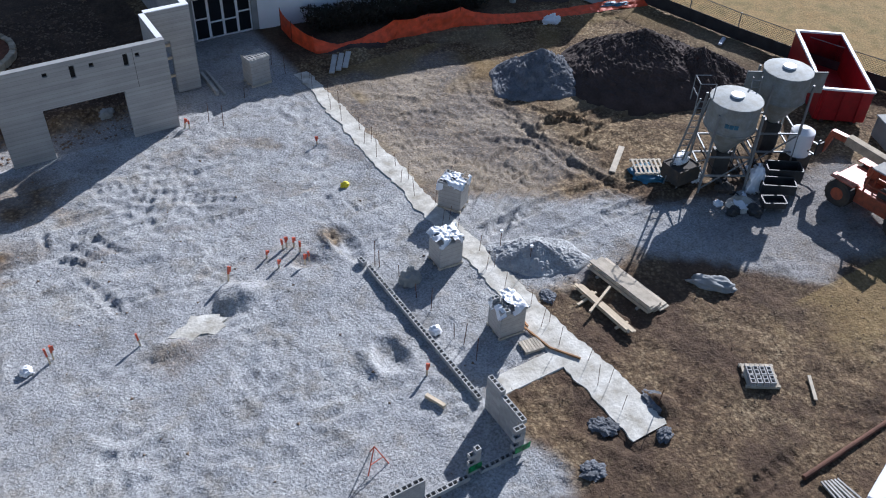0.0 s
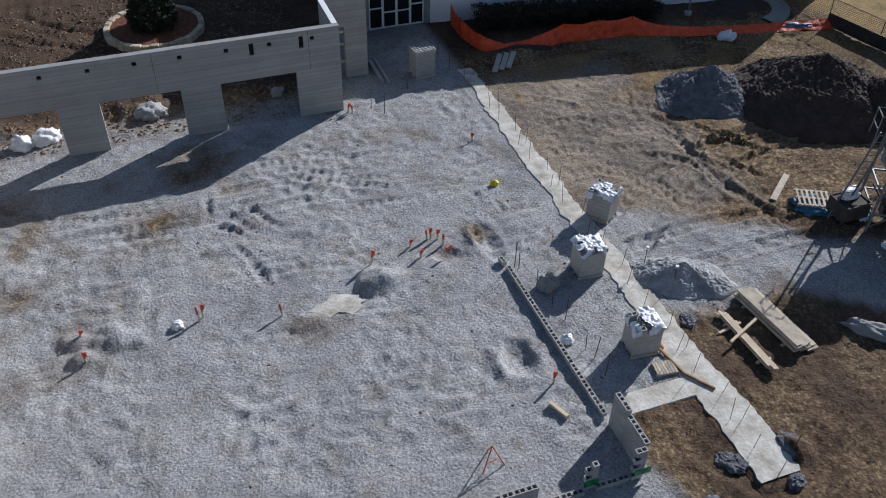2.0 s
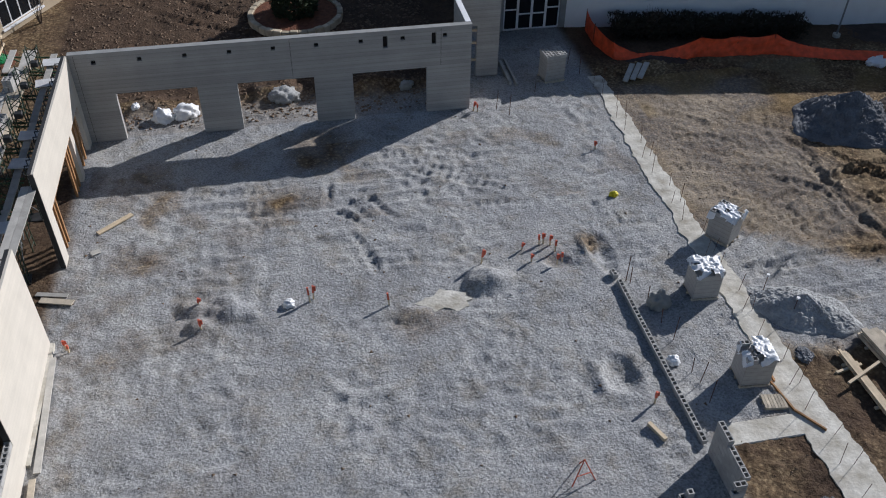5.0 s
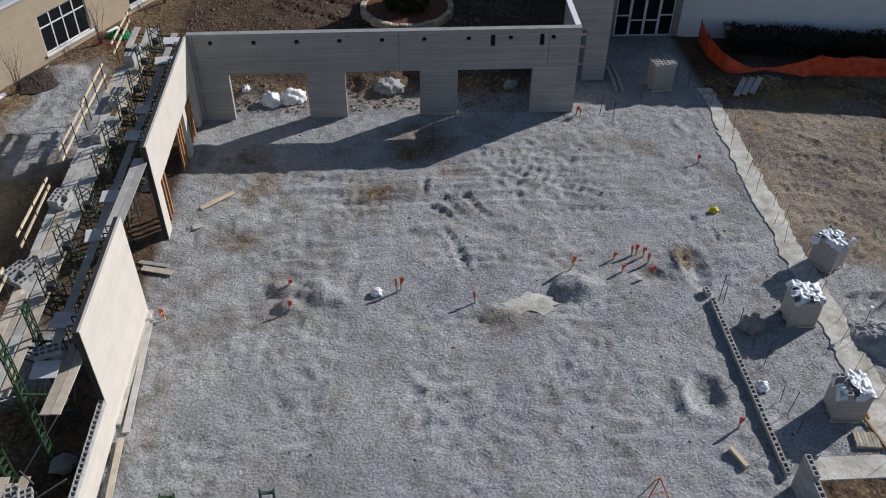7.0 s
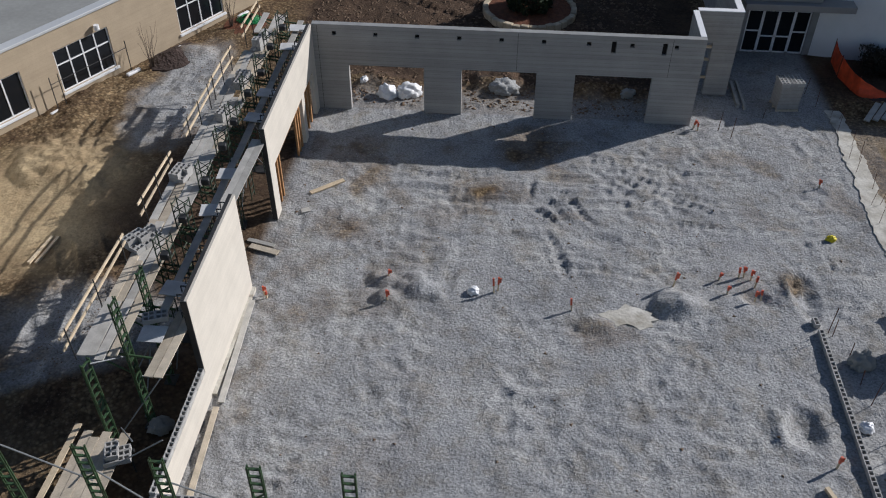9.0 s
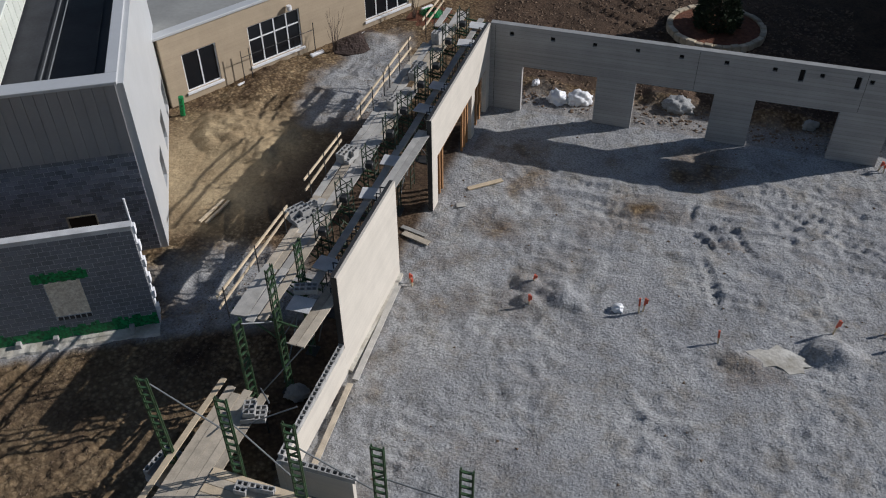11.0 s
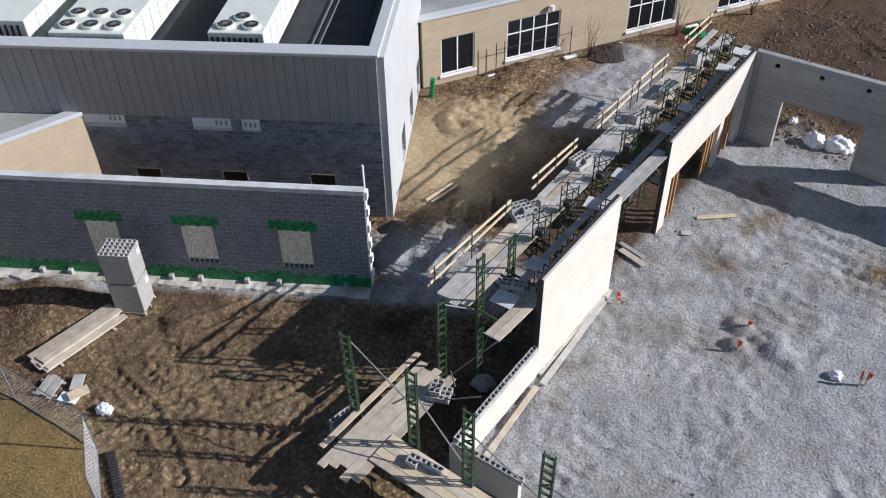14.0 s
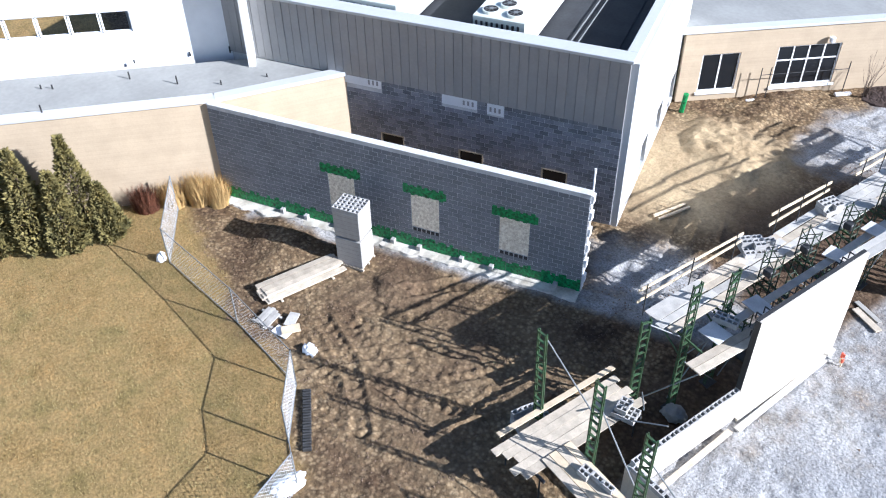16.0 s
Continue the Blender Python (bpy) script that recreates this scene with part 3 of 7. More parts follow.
    sandy = mixed(ramp(tex(0.6, 5), [(0.3, (0.33, 0.24, 0.135)), (0.7, (0.48, 0.37, 0.22))]), ramp(tex(5, 5, 0.75), [(0.25, (0.6, 0.6, 0.6)), (0.6, (1.1, 1.1, 1.1))]), 1.0, "MULTIPLY")
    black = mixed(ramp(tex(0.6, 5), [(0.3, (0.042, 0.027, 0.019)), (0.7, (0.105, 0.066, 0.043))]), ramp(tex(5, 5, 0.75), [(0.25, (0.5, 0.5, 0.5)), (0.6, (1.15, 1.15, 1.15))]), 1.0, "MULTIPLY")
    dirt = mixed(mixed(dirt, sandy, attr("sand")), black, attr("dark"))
    grass = mixed(ramp(tex(0.5, 5), [(0.3, (0.235, 0.155, 0.06)), (0.5, (0.275, 0.19, 0.08)), (0.7, (0.19, 0.145, 0.056))]),
                  ramp(tex(8, 5, 0.8), [(0.32, (0.48, 0.47, 0.43)), (0.5, (1, 1, 1)), (0.68, (1.5, 1.47, 1.38))]), 1.0, "MULTIPLY")
    grass = mixed(grass, ramp(tex(1.4, 5, 0.7), [(0.35, (0.78, 0.80, 0.72)), (0.5, (1, 1, 1)), (0.66, (1.2, 1.14, 1.08))]), 0.9, "MULTIPLY")
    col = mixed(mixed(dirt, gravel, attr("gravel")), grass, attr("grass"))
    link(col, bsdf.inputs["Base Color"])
    bmp = n.new("ShaderNodeBump")
    bmp.inputs["Strength"].default_value, bmp.inputs["Distance"].default_value = 1.0, 0.055
    link(calc("SUBTRACT", 1.0, calc("MULTIPLY", attr("grass"), 0.35)), bmp.inputs["Strength"])
    link(calc("SUBTRACT", tex(9.0, 4, 0.6), calc("MULTIPLY", clod(11.0), 0.1)), bmp.inputs["Height"])
    link(bmp.outputs["Normal"], bsdf.inputs["Normal"])
    return mat


GROUND = ground_material()
build_ground()

# ---- hollow blocks ----


def block_data(length=0.39, cores=2, deep=0.15):
    """A hollow block, its foot centred on the origin, long side along x."""
    bm = bmesh.new()
    L, W, H = length / 2, 0.095, 0.19
    web = 0.035
    xs = [-L]
    span = (length - web) / cores
    for i in range(cores):
        xs += [-L + web + i * span, -L + (i + 1) * span]
    xs.append(L)
    ys = [-W, -W + 0.032, W - 0.032, W]
    grid = {(i, j): bm.verts.new((x, y, H)) for i, x in enumerate(xs) for j, y in enumerate(ys)}
    for i in range(len(xs) - 1):
        for j in range(3):
            a, b, c, d = grid[i, j], grid[i + 1, j], grid[i + 1, j + 1], grid[i, j + 1]
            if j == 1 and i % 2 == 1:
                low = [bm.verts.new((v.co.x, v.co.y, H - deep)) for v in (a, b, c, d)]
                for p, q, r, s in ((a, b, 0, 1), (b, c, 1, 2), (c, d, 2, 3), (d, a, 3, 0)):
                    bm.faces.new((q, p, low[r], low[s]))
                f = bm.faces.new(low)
                # core floor coloured near black in place of the shade down the hole
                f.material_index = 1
            else:
                bm.faces.new((a, b, c, d))
    low = [bm.verts.new((x, y, 0)) for x, y in ((-L, -W), (L, -W), (L, W), (-L, W))]
    n = len(xs) - 1
    for k, ring in enumerate(([grid[i, 0] for i in range(n + 1)], [grid[n, j] for j in range(4)], [grid[i, 3] for i in range(n, -1, -1)], [grid[0, j] for j in range(3, -1, -1)])):
        bm.faces.new((low[k], low[(k + 1) % 4], *reversed(ring)))
    me = bpy.data.meshes.new("block")
    bm.to_mesh(me)
    bm.free()
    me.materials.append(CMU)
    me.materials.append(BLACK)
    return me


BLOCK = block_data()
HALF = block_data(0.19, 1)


def block(parent, x, y, z, turn=0.0, half=False):
    ob = new("block", HALF if half else BLOCK)
    ob.parent = parent
    ob.matrix_basis = pose(x, y, z, rz=turn)
    return ob


def block_run(parent, a, b, z0, courses, jitter=0.004, rng=random.Random(3)):
    """Courses of hollow blocks from a to b (plan), in running bond."""
    a, b = Vector((*a, 0)), Vector((*b, 0))
    d = (b - a).normalized()
    turn = math.degrees(math.atan2(d.y, d.x))
    n = int((b - a).length / 0.4 + 0.3)
    for c in range(courses):
        for i in range(n):
            s = (i + 0.5) * 0.4 + (0.0 if c % 2 == 0 else 0.2)
            half = False
            if c % 2 and i == n - 1:
                s, half = 0.1, True
            p = a + d * s
            block(parent, p.x + rng.uniform(-jitter, jitter), p.y + rng.uniform(-jitter, jitter), z0 + 0.2 * c, turn, half)


# ---- the new walls ----
north = part("wall_north", wall_bm(18.52, 4.6, 0.3, [(1.65, -1, 5.34, 2.53), (7.19, -1, 10.82, 2.53), (12.67, -1, 16.33, 2.53),
             *[(x, 4.08, x + 0.2, 4.28) for x in (0.95, 2.95, 4.95, 6.95, 8.95, 10.95, 13.05, 15.05)], (14.2, 3.75, 14.42, 4.35), (16.55, 3.75, 16.77, 4.35), (17.1, 4.08, 17.3, 4.28)]), CONCRETE, m=pose(-0.27, 0, 0))
tagged(north, "grey concrete block wall with three wide openings and small beam pockets", "wall", kind="structure")
bm = bmesh.new()
box(bm, 0.0, -0.012, 4.6, 18.53, 0.31, 4.63)
part("coping", bm, ASPHALT_GREY, north, "pale mortar top")
# black plugs close the pockets and give the shade inside them as colour
for x, z0, z1 in [(x, 4.08, 4.28) for x in (0.95, 2.95, 4.95, 6.95, 8.95, 10.95, 13.05, 15.05, 17.1)] + [(14.2, 3.75, 4.35), (16.55, 3.75, 4.35)]:
    bm = bmesh.new()
    box(bm, x + 0.002, 0.12, z0 + 0.002, x + 0.2, 0.28, z1 - 0.002)
    part("pocket_shade", bm, BLACK, north, "black plug for the shade in a beam pocket")
for x0, x1 in ((1.65, 5.34), (7.19, 10.82), (12.67, 16.33)):
    bm = bmesh.new()
    box(bm, x0, 0.03, 2.50, x1, 0.27, 2.528)
    part("lintel_plate", bm, DARK_STEEL, north, "dark steel lintel plate")
for x in (0.24, 9.82, 17.0):
    bm = bmesh.new()
    box(bm, x, -0.004, 2.6 if x > 1 else 0, x + 0.015, 0.001, 4.55)
    part("control_joint", bm, BLACK, north)

ret = part("wall_north_return", wall_bm(2.79, 4.6, 0.25), CONCRETE, m=pose(18.25, 0.302, 0, rz=90))
tagged(ret, "grey block return wall at the end of the long wall", "wall", kind="structure")
pier = part("wall_pier", wall_bm(2.2, 4.6, 0.3, [(0.12, -1, 1.0, 2.95)]), CONCRETE, m=pose(18.27, 3.1, 0))
tagged(pier, "grey block pier wall beside the doorway", "wall", kind="structure")
bm = bmesh.new()
for z in (0.9, 1.9, 2.6):
    box(bm, 0.125, 0.08, z, 0.995, 0.2, z + 0.12)
part("door_brace", bm, LUMBER, pier, "pale timber braces in the doorway")
side = part("wall_pier_side", wall_bm(4.6, 4.6, 0.3), CONCRETE, m=pose(20.47, 3.41, 0, rz=90))
tagged(side, "grey block side wall running to the old building", "wall", kind="structure")
for w, x0, y0, x1, y1 in ((ret, 0, -0.01, 2.79, 0.26), (pier, -0.01, -0.012, 2.21, 0.312), (side, 0, -0.01, 4.6, 0.31)):
    bm = bmesh.new()
    box(bm, x0, y0, 4.6, x1, y1, 4.64)
    part("coping", bm, WHITE, w, "pale capping")

west = part("wall_west", wall_bm(9.15, 4.6, 0.22, [(0.6, -1, 2.7, 2.45), (3.2, -1, 8.45, 2.45)]), CMU_PALE, m=pose(-0.27, -0.002, 0, rz=-90) @ pose(0, -0.22, 0))
tagged(west, "pale block wall over two shored openings", "wall", kind="structure")
west2 = part("wall_west_2", wall_bm(5.5, 4.6, 0.22), CMU_PALE, m=pose(-0.27, -13.45, 0, rz=-90) @ pose(0, -0.22, 0))
tagged(west2, "pale smooth block wall, built to full height", "wall", kind="structure")
west3 = part("wall_west_3", wall_bm(5.0, 1.3, 0.22), CMU_PALE, m=pose(-0.27, -18.952, 0, rz=-90) @ pose(0, -0.22, 0))
tagged(west3, "low unfinished pale block wall with open cores on top", "wall", kind="structure")
block_run(west3, (0.0, 0.11), (5.0, 0.11), 1.3, 1)
south = part("wall_south_west", wall_bm(2.3, 1.3, 0.2), CMU_PALE, m=pose(-0.26, -23.95, 0))
tagged(south, "low block wall turning the corner, open cores on top", "wall", kind="structure")
block_run(south, (0.0, 0.1), (2.3, 0.1), 1.3, 1)
for w, x0, x1 in ((west, 0.0, 9.15), (west2, 0.0, 5.5)):
    bm = bmesh.new()
    box(bm, x0, -0.005, 4.6, x1, 0.13, 4.615)
    part("membrane", bm, DARK_STEEL, w, "dark membrane along the top")
    bm = bmesh.new()
    box(bm, x1 + 0.001, 0.01, 1.52 if x1 < 6 else 0.02, x1 + 0.02, 0.21, 4.58)
    part("end_joint", bm, DARK_STEEL, w, "dark end of the wall")
# steel anchors along the back of the walls
bm = bmesh.new()
box(bm, -0.02, -0.32, 0, 0.02, -0.004, 0.03)
box(bm, -0.02, -0.32, -0.25, 0.02, -0.29, 0)
ANCHOR = bpy.data.meshes.new("anchor")
bm.to_mesh(ANCHOR)
bm.free()
ANCHOR.materials.append(DARK_STEEL)
for w, length in ((west, 9.15), (west2, 5.5)):
    for i in range(int(length / 0.4)):
        for z in (4.35, 3.55):
            o = new("anchor", ANCHOR)
            o.parent, o.matrix_basis = w, pose(0.2 + i * 0.4, 0, z)
bm = bmesh.new()
box(bm, 0.0, 0.221, -0.1, 5.4, 0.36, 0.10)
part("footing_ledge", bm, FOOTING, west2, "concrete ledge at the foot of the wall")

# shoring under the western openings
for y in (-1.3, -1.9, -3.5, -3.9, -4.3, -7.4, -7.8, -8.2):
    bm = bmesh.new()
    beam(bm, (-0.42, y, 0), (-0.42, y, 2.33), 0.09, 0.14, (0, 1, 0))
    sh = part("shoring_post", bm, SHORE)
    tagged(sh, "brown timber shoring post under the wall", "post", "shoring posts")
bm = bmesh.new()
box(bm, -0.53, -8.4, 2.33, -0.31, -0.65, 2.45)
tagged(part("shoring_beam", bm, SHORE), "brown timber beam carrying the wall over the openings", "beam")

# eastern course and corner
east = thing("wall_east", "single course of grey hollow blocks on gravel", "wall", kind="structure")
block_run(east, (21.28, -13.95), (21.36, -22.0), 0.02, 1)
tower = thing("wall_corner", "stepped corner of grey hollow blocks, partly laid", "wall", kind="structure")
block_run(tower, (21.45, -22.25), (21.45, -24.3), 0.0, 7)
block(tower, 21.45, -22.45, 1.4, 90)
block(tower, 21.45, -22.85, 1.4, 90)
block_run(tower, (21.34, -24.4), (20.93, -24.4), 0.0, 7)
block_run(tower, (20.9, -24.4), (19.75, -24.4), 0.0, 1)
block_run(tower, (19.75, -24.25), (19.33, -24.25), 0.0, 6)
block_run(tower, (19.3, -24.4), (17.75, -24.4), 0.0, 1)
block_run(tower, (17.72, -24.25), (14.1, -24.25), 0.0, 5)
start = thing("hollow_block", "grey hollow block set at the start of the course", "block")
block(start, 0, 0, 0)
start.matrix_basis = pose(21.2, -13.55, 0.05, rz=96)
for i, (x0, y0, x1) in enumerate(((21.0, -24.51, 21.6), (19.3, -24.36, 19.8))):
    bm = bmesh.new()
    box(bm, x0, y0 - 0.012, 0.22, x1, y0, 0.52)
    part("flashing", bm, GREEN_TAPE, tower, "green flashing strip")

# footing strip with ragged edges
rng = random.Random(11)
bm = bmesh.new()
rows = []
for i in range(141):
    y = 2.0 - i * 0.2
    spread = 0.16 * sm(-20, -24, y)
    l = 25.02 + 0.10 * lumps(y, 3, 0.5) + 0.10 * lumps(y, 3, 1.9) + 0.06 * rng.uniform(-1, 1) + 0.25 * sm(-8, 2, y)
    r = 26.0 + 0.14 * lumps(y, 9, 0.4) + 0.12 * lumps(y, 9, 1.7) + 0.06 * rng.uniform(-1, 1) + spread
    if y < -15:
        l, r = l - 0.2 * sm(-15, -22, y), r + 0.15 * sm(-15, -19, y)
    z = 0.05 + 0.01 * lumps(y, 1, 0.7)
    rows.append([bm.verts.new((x, y, zz)) for x, zz in ((l - 0.03, -0.12), (l, z), ((2 * l + r) / 3, z + 0.008 * rng.random()), ((l + 2 * r) / 3, z + 0.008 * rng.random()), (r, z), (r + 0.03, -0.12))])
for a, b in zip(rows, rows[1:]):
    for i in range(5):
        bm.faces.new((a[i], b[i], b[i + 1], a[i + 1]))
tagged(part("footing", bm, FOOTING), "long strip of rough pale concrete footing", "footing", kind="structure")
bm = bmesh.new()
box(bm, 22.1, -22.2, -0.1, 24.95, -21.3, 0.05, bevel=0.03)
for v in bm.verts:
    v.co.x += 0.2 * lumps(v.co.y, v.co.x, 2.0)
tagged(part("footing_branch", bm, FOOTING), "short branch of rough concrete footing", "footing", kind="structure")
bm = bmesh.new()
ring = [bm.verts.new((14.2 + (1.05 + 0.5 * lumps(math.cos(a) * 2, math.sin(a) * 2, 1.1, 3)) * math.cos(a), -13.8 + (0.5 + 0.4 * lumps(math.cos(a) * 2, math.sin(a) * 2, 1.4, 5)) * math.sin(a), -0.03)) for a in [k * math.tau / 28 for k in range(28)]]
top = bm.faces.new(ring)
for f in bmesh.ops.extrude_face_region(bm, geom=[top])["geom"]:
    if isinstance(f, bmesh.types.BMVert):
        f.co.z += 0.055
bmesh.ops.translate(bm, verts=bm.verts, vec=(0, 0, -0.005))
tagged(part("concrete_patch", bm, FOOTING), "pale patch of bare concrete in the gravel", "patch", kind="structure")

# ---- the grey wall ----
G = pose(-8.1, -18.5, 0, rz=210.3)
GW = 16.6
WINS = [(2.2, 1.15, 3.44, 2.8), (6.0, 1.15, 7.24, 2.8), (9.8, 1.15, 11.04, 2.8)]
gw = part("wall_grey", wall_bm(GW, 4.75, 0.3, WINS), MORTAR, m=G)
tagged(gw, "dark grey block wall with three boarded window openings", "wall", kind="structure")
bm = bmesh.new()
box(bm, -0.02, -0.01, 4.75, GW, 0.32, 4.79)
part("coping", bm, MORTAR, gw, "white top edge")
for k in range(12):
    bm = bmesh.new()
    box(bm, -0.12 if k % 2 else -0.05, 0.02, 0.2 + k * 0.38, 0.001, 0.28, 0.2 + k * 0.38 + (0.36 if k % 2 else 0.38), bevel=0.01)
    part("end_block", bm, WHITE, gw, "pale toothed end of the wall")
for k, (x0, z0, x1, z1) in enumerate(WINS):
    bm = bmesh.new()
    box(bm, x0 + 0.01, 0.25, z0 + 0.01, x1 - 0.01, 0.28, z1 - 0.01)
    part("window_board", bm, BOARD, gw, "pale strand board closing the opening")
    bm = bmesh.new()
    rr = random.Random(k)
    box(bm, x0 - 0.32, 0.304, z1 + 0.05, x1 + 0.32, 0.318, z1 + 0.40)
    for q in range(6):
        s = x0 - 0.2 + q * 0.31
        box(bm, s, 0.306, z1 - 0.03 + 0.05 * rr.random(), s + 0.18, 0.316, z1 + 0.45 + 0.08 * rr.random())
    part("flashing", bm, GREEN_TAPE, gw, "green flashing over the opening")
    bm = bmesh.new()
    for q in range(6):
        box(bm, x0 + 0.02 + q * 0.2, 0.28, z0 - 0.16, x0 + 0.17 + q * 0.2, 0.315, z0 - 0.01)
    part("sill_blocks", bm, DARK_STEEL, gw, "dark sill course")
rr = random.Random(5)
for s in range(16):
    bm = bmesh.new()
    box(bm, s * 1.03 + 0.02, 0.304, 0.12 + 0.03 * rr.random(), s * 1.03 + 1.03, 0.316, 0.55 + 0.06 * rr.random())
    for q in range(4):
        a = s * 1.03 + rr.random() * 0.8
        box(bm, a, 0.306, 0.05, a + 0.15, 0.314, 0.66 + 0.08 * rr.random())
    part("base_flashing", bm, GREEN_TAPE, gw, "green flashing along the base")
for s in (0.9, 3.6, 4.9, 6.8, 8.0, 10.6, 12.2, 13.4):
    bm = bmesh.new()
    box(bm, s, 0.32, -0.05, s + 0.18, 0.52, 0.32, bevel=0.015)
    part("pier_block", bm, CMU, gw, "pale block at the base")
# ledge of broken concrete along the base
bm = bmesh.new()
rr = random.Random(9)
prev = None
for i in range(84):
    s = i * 0.2
    o = 0.75 + 0.15 * lumps(s, 4, 1.3) + 0.08 * rr.random()
    now = [bm.verts.new((s, 0.3, 0.10)), bm.verts.new((s, o, 0.07 + 0.04 * rr.random())), bm.verts.new((s, o + 0.1, -0.15))]
    if prev:
        for a in range(2):
            bm.faces.new((prev[a], now[a], now[a + 1], prev[a + 1]))
    prev = now
part("footing_ledge", bm, FOOTING, gw, "pale broken concrete ledge")

# ---- the dark building ----
D = pose(-10.5, -14.55, 0, rz=211)
db = thing("dark_building", "building of dark block below grey ribbed metal panels", "building", D)
part("wall", wall_bm(20, 4.8, 0.3, [(2.05, 1.1, 3.2, 2.2), (5.85, 1.1, 7.0, 2.2), (9.65, 1.1, 10.8, 2.2)]), MORTAR, db)
for x in (2.05, 5.85, 9.65):
    fr = bmesh.new()
    for a, b, c, d in ((0, 0, 1.15, 0.05), (0, 1.05, 1.15, 1.1), (0, 0, 0.05, 1.1), (1.1, 0, 1.15, 1.1)):
        box(fr, x + a, 0.2, 1.1 + b, x + c, 0.325, 1.1 + d)
    w = part("window", fr, KERB_STONE, db, "small window with a pale frame")
    g = bmesh.new()
    box(g, x + 0.05, 0.16, 1.15, x + 1.1, 0.19, 2.15)
    part("pane", g, GLASS_DARK, w, "dark pane")
part("panel_backing", wall_bm(24, 3.0, 0.34), METAL_GREY, db, m=pose(0, 0, 4.8))
for i in range(60):
    if i == 0:
        rib = bmesh.new()
        box(rib, 0.0, 0.34, 4.82, 0.37, 0.375, 7.72)
        first = part("panel", rib, METAL_GREY, db, "grey metal panel")
    else:
        o = new("panel", first.data)
        o.parent = db
        o.matrix_basis = pose(i * 0.4, -0.02 * (i % 2), 0)
bm = bmesh.new()
box(bm, -0.1, -0.35, 7.72, 24, 0.42, 7.86, bevel=0.02)
part("parapet_cap", bm, WHITE_METAL, db, "pale metal parapet cap")
bm = bmesh.new()
box(bm, -0.1, -13.0, 7.72, 0.35, -0.36, 7.86, bevel=0.02)
part("parapet_cap", bm, WHITE_METAL, db, "pale metal parapet cap")
SW = pose(0.0, -12.9, 0, rz=90)
part("side_wall", wall_bm(12.89, 7.72, 0.3, [(12.89 - 4.9, 0.3, 12.89 - 3.7, 1.9), (12.89 - 8.1, 0.3, 12.89 - 6.9, 1.9), (12.89 - 11.2, 0.3, 12.89 - 10.0, 1.9)], m=pose(0.3, 0, 0)), WHITE_METAL, db, "white metal-clad side wall", m=SW)
for s in (3.7, 6.9, 10.0):
    bm = bmesh.new()
    for a, b, c, d in ((0, 0, 1.2, 0.06), (0, 1.54, 1.2, 1.6), (0, 0, 0.06, 1.6), (1.14, 0, 1.2, 1.6), (0.57, 0, 0.63, 1.6)):
        box(bm, 0.0, -s - c, 0.3 + b, 0.06, -s - a, 0.3 + d, m=pose(-0.06, 0, 0))
    w = part("window", bm, WHITE, db, "tall side window")
    g = bmesh.new()
    box(g, 0.05, -s - 1.18, 0.32, 0.08, -s - 0.02, 1.88)
    part("pane", g, GLASS_DARK, w, "dark pane")
bm = bmesh.new()
box(bm, -0.012, -0.16, 0, -0.002, 0.3, 4.8)
part("corner_trim", bm, WHITE, db, "white corner trim")
bm = bmesh.new()
box(bm, 0.35, -12.9, 6.3, 24, -0.36, 6.5)
part("roof", bm, ROOF_DARK, db, "dark flat roof")
for x0, x1, z0 in ((4.95, 5.7, 4.30), (6.15, 7.75, 4.36), (10.6, 12.5, 4.42)):
    bm = bmesh.new()
    box(bm, x0, 0.32, z0, x1, 0.345, 4.8)
    rr = random.Random(int(x0))
    p = part("notice_board", bm, WHITE, db, "white sheet fixed under the panels")
    bm = bmesh.new()
    for k in range(3):
        box(bm, x0 + 0.15 + 0.2 * k, 0.346, z0 + 0.12, x0 + 0.24 + 0.2 * k, 0.35, z0 + 0.34)
    part("mark", bm, METAL_GREY, p, "grey marks")


def rooftop_unit(m, length, wide, fans):
    ob = thing("rooftop_unit", "cream ventilation unit with fans on the dark roof", "ventilation unit", m, "rooftop units")
    bm = bmesh.new()
    box(bm, 0, 0, 0.12, wide, length, 1.5, bevel=0.03)
    part("casing", bm, HVAC, ob)
    bm = bmesh.new()
    box(bm, 0.1, 0.1, 0, wide - 0.1, length - 0.1, 0.13)
    part("kerb", bm, DARK_STEEL, ob)
    bm = bmesh.new()
    for i in range(9):
        x = 0.12 + i * (wide - 0.24) / 9
        box(bm, x, -0.03, 0.4, x + 0.1, 0.002, 1.3)
    part("grille", bm, DARK_STEEL, ob, "dark intake grille")
    for i in range(int(length / 0.9)):
        bm = bmesh.new()
        box(bm, wide - 0.004, 1.0 + i * 0.9, 0.25, wide + 0.03, 1.82 + i * 0.9, 1.42, bevel=0.01)
        part("panel", bm, HVAC, ob)
    for x, y in fans:
        bm = bmesh.new()
        rod(bm, (x, y, 1.49), (x, y, 1.62), 0.36, 20)
        f = part("fan", bm, HVAC, ob, "round fan cowl")
        # the cowl is solid: a black disc paints the shade of its opening
        bm = bmesh.new()
        rod(bm, (x, y, 1.60), (x, y, 1.632), 0.30, 20)
        part("fan_throat", bm, BLACK, f, "black disc for the shaded fan opening")
        bm = bmesh.new()
        rod(bm, (x, y, 1.63), (x, y, 1.66), 0.09, 10)
        for k in range(4):
            a = k * math.pi / 4
            beam(bm, (x - 0.3 * math.cos(a), y - 0.3 * math.sin(a), 1.64), (x + 0.3 * math.cos(a), y + 0.3 * math.sin(a), 1.64), 0.02, 0.012)
        part("fan_guard", bm, STEEL, f, "wire guard")
    return ob


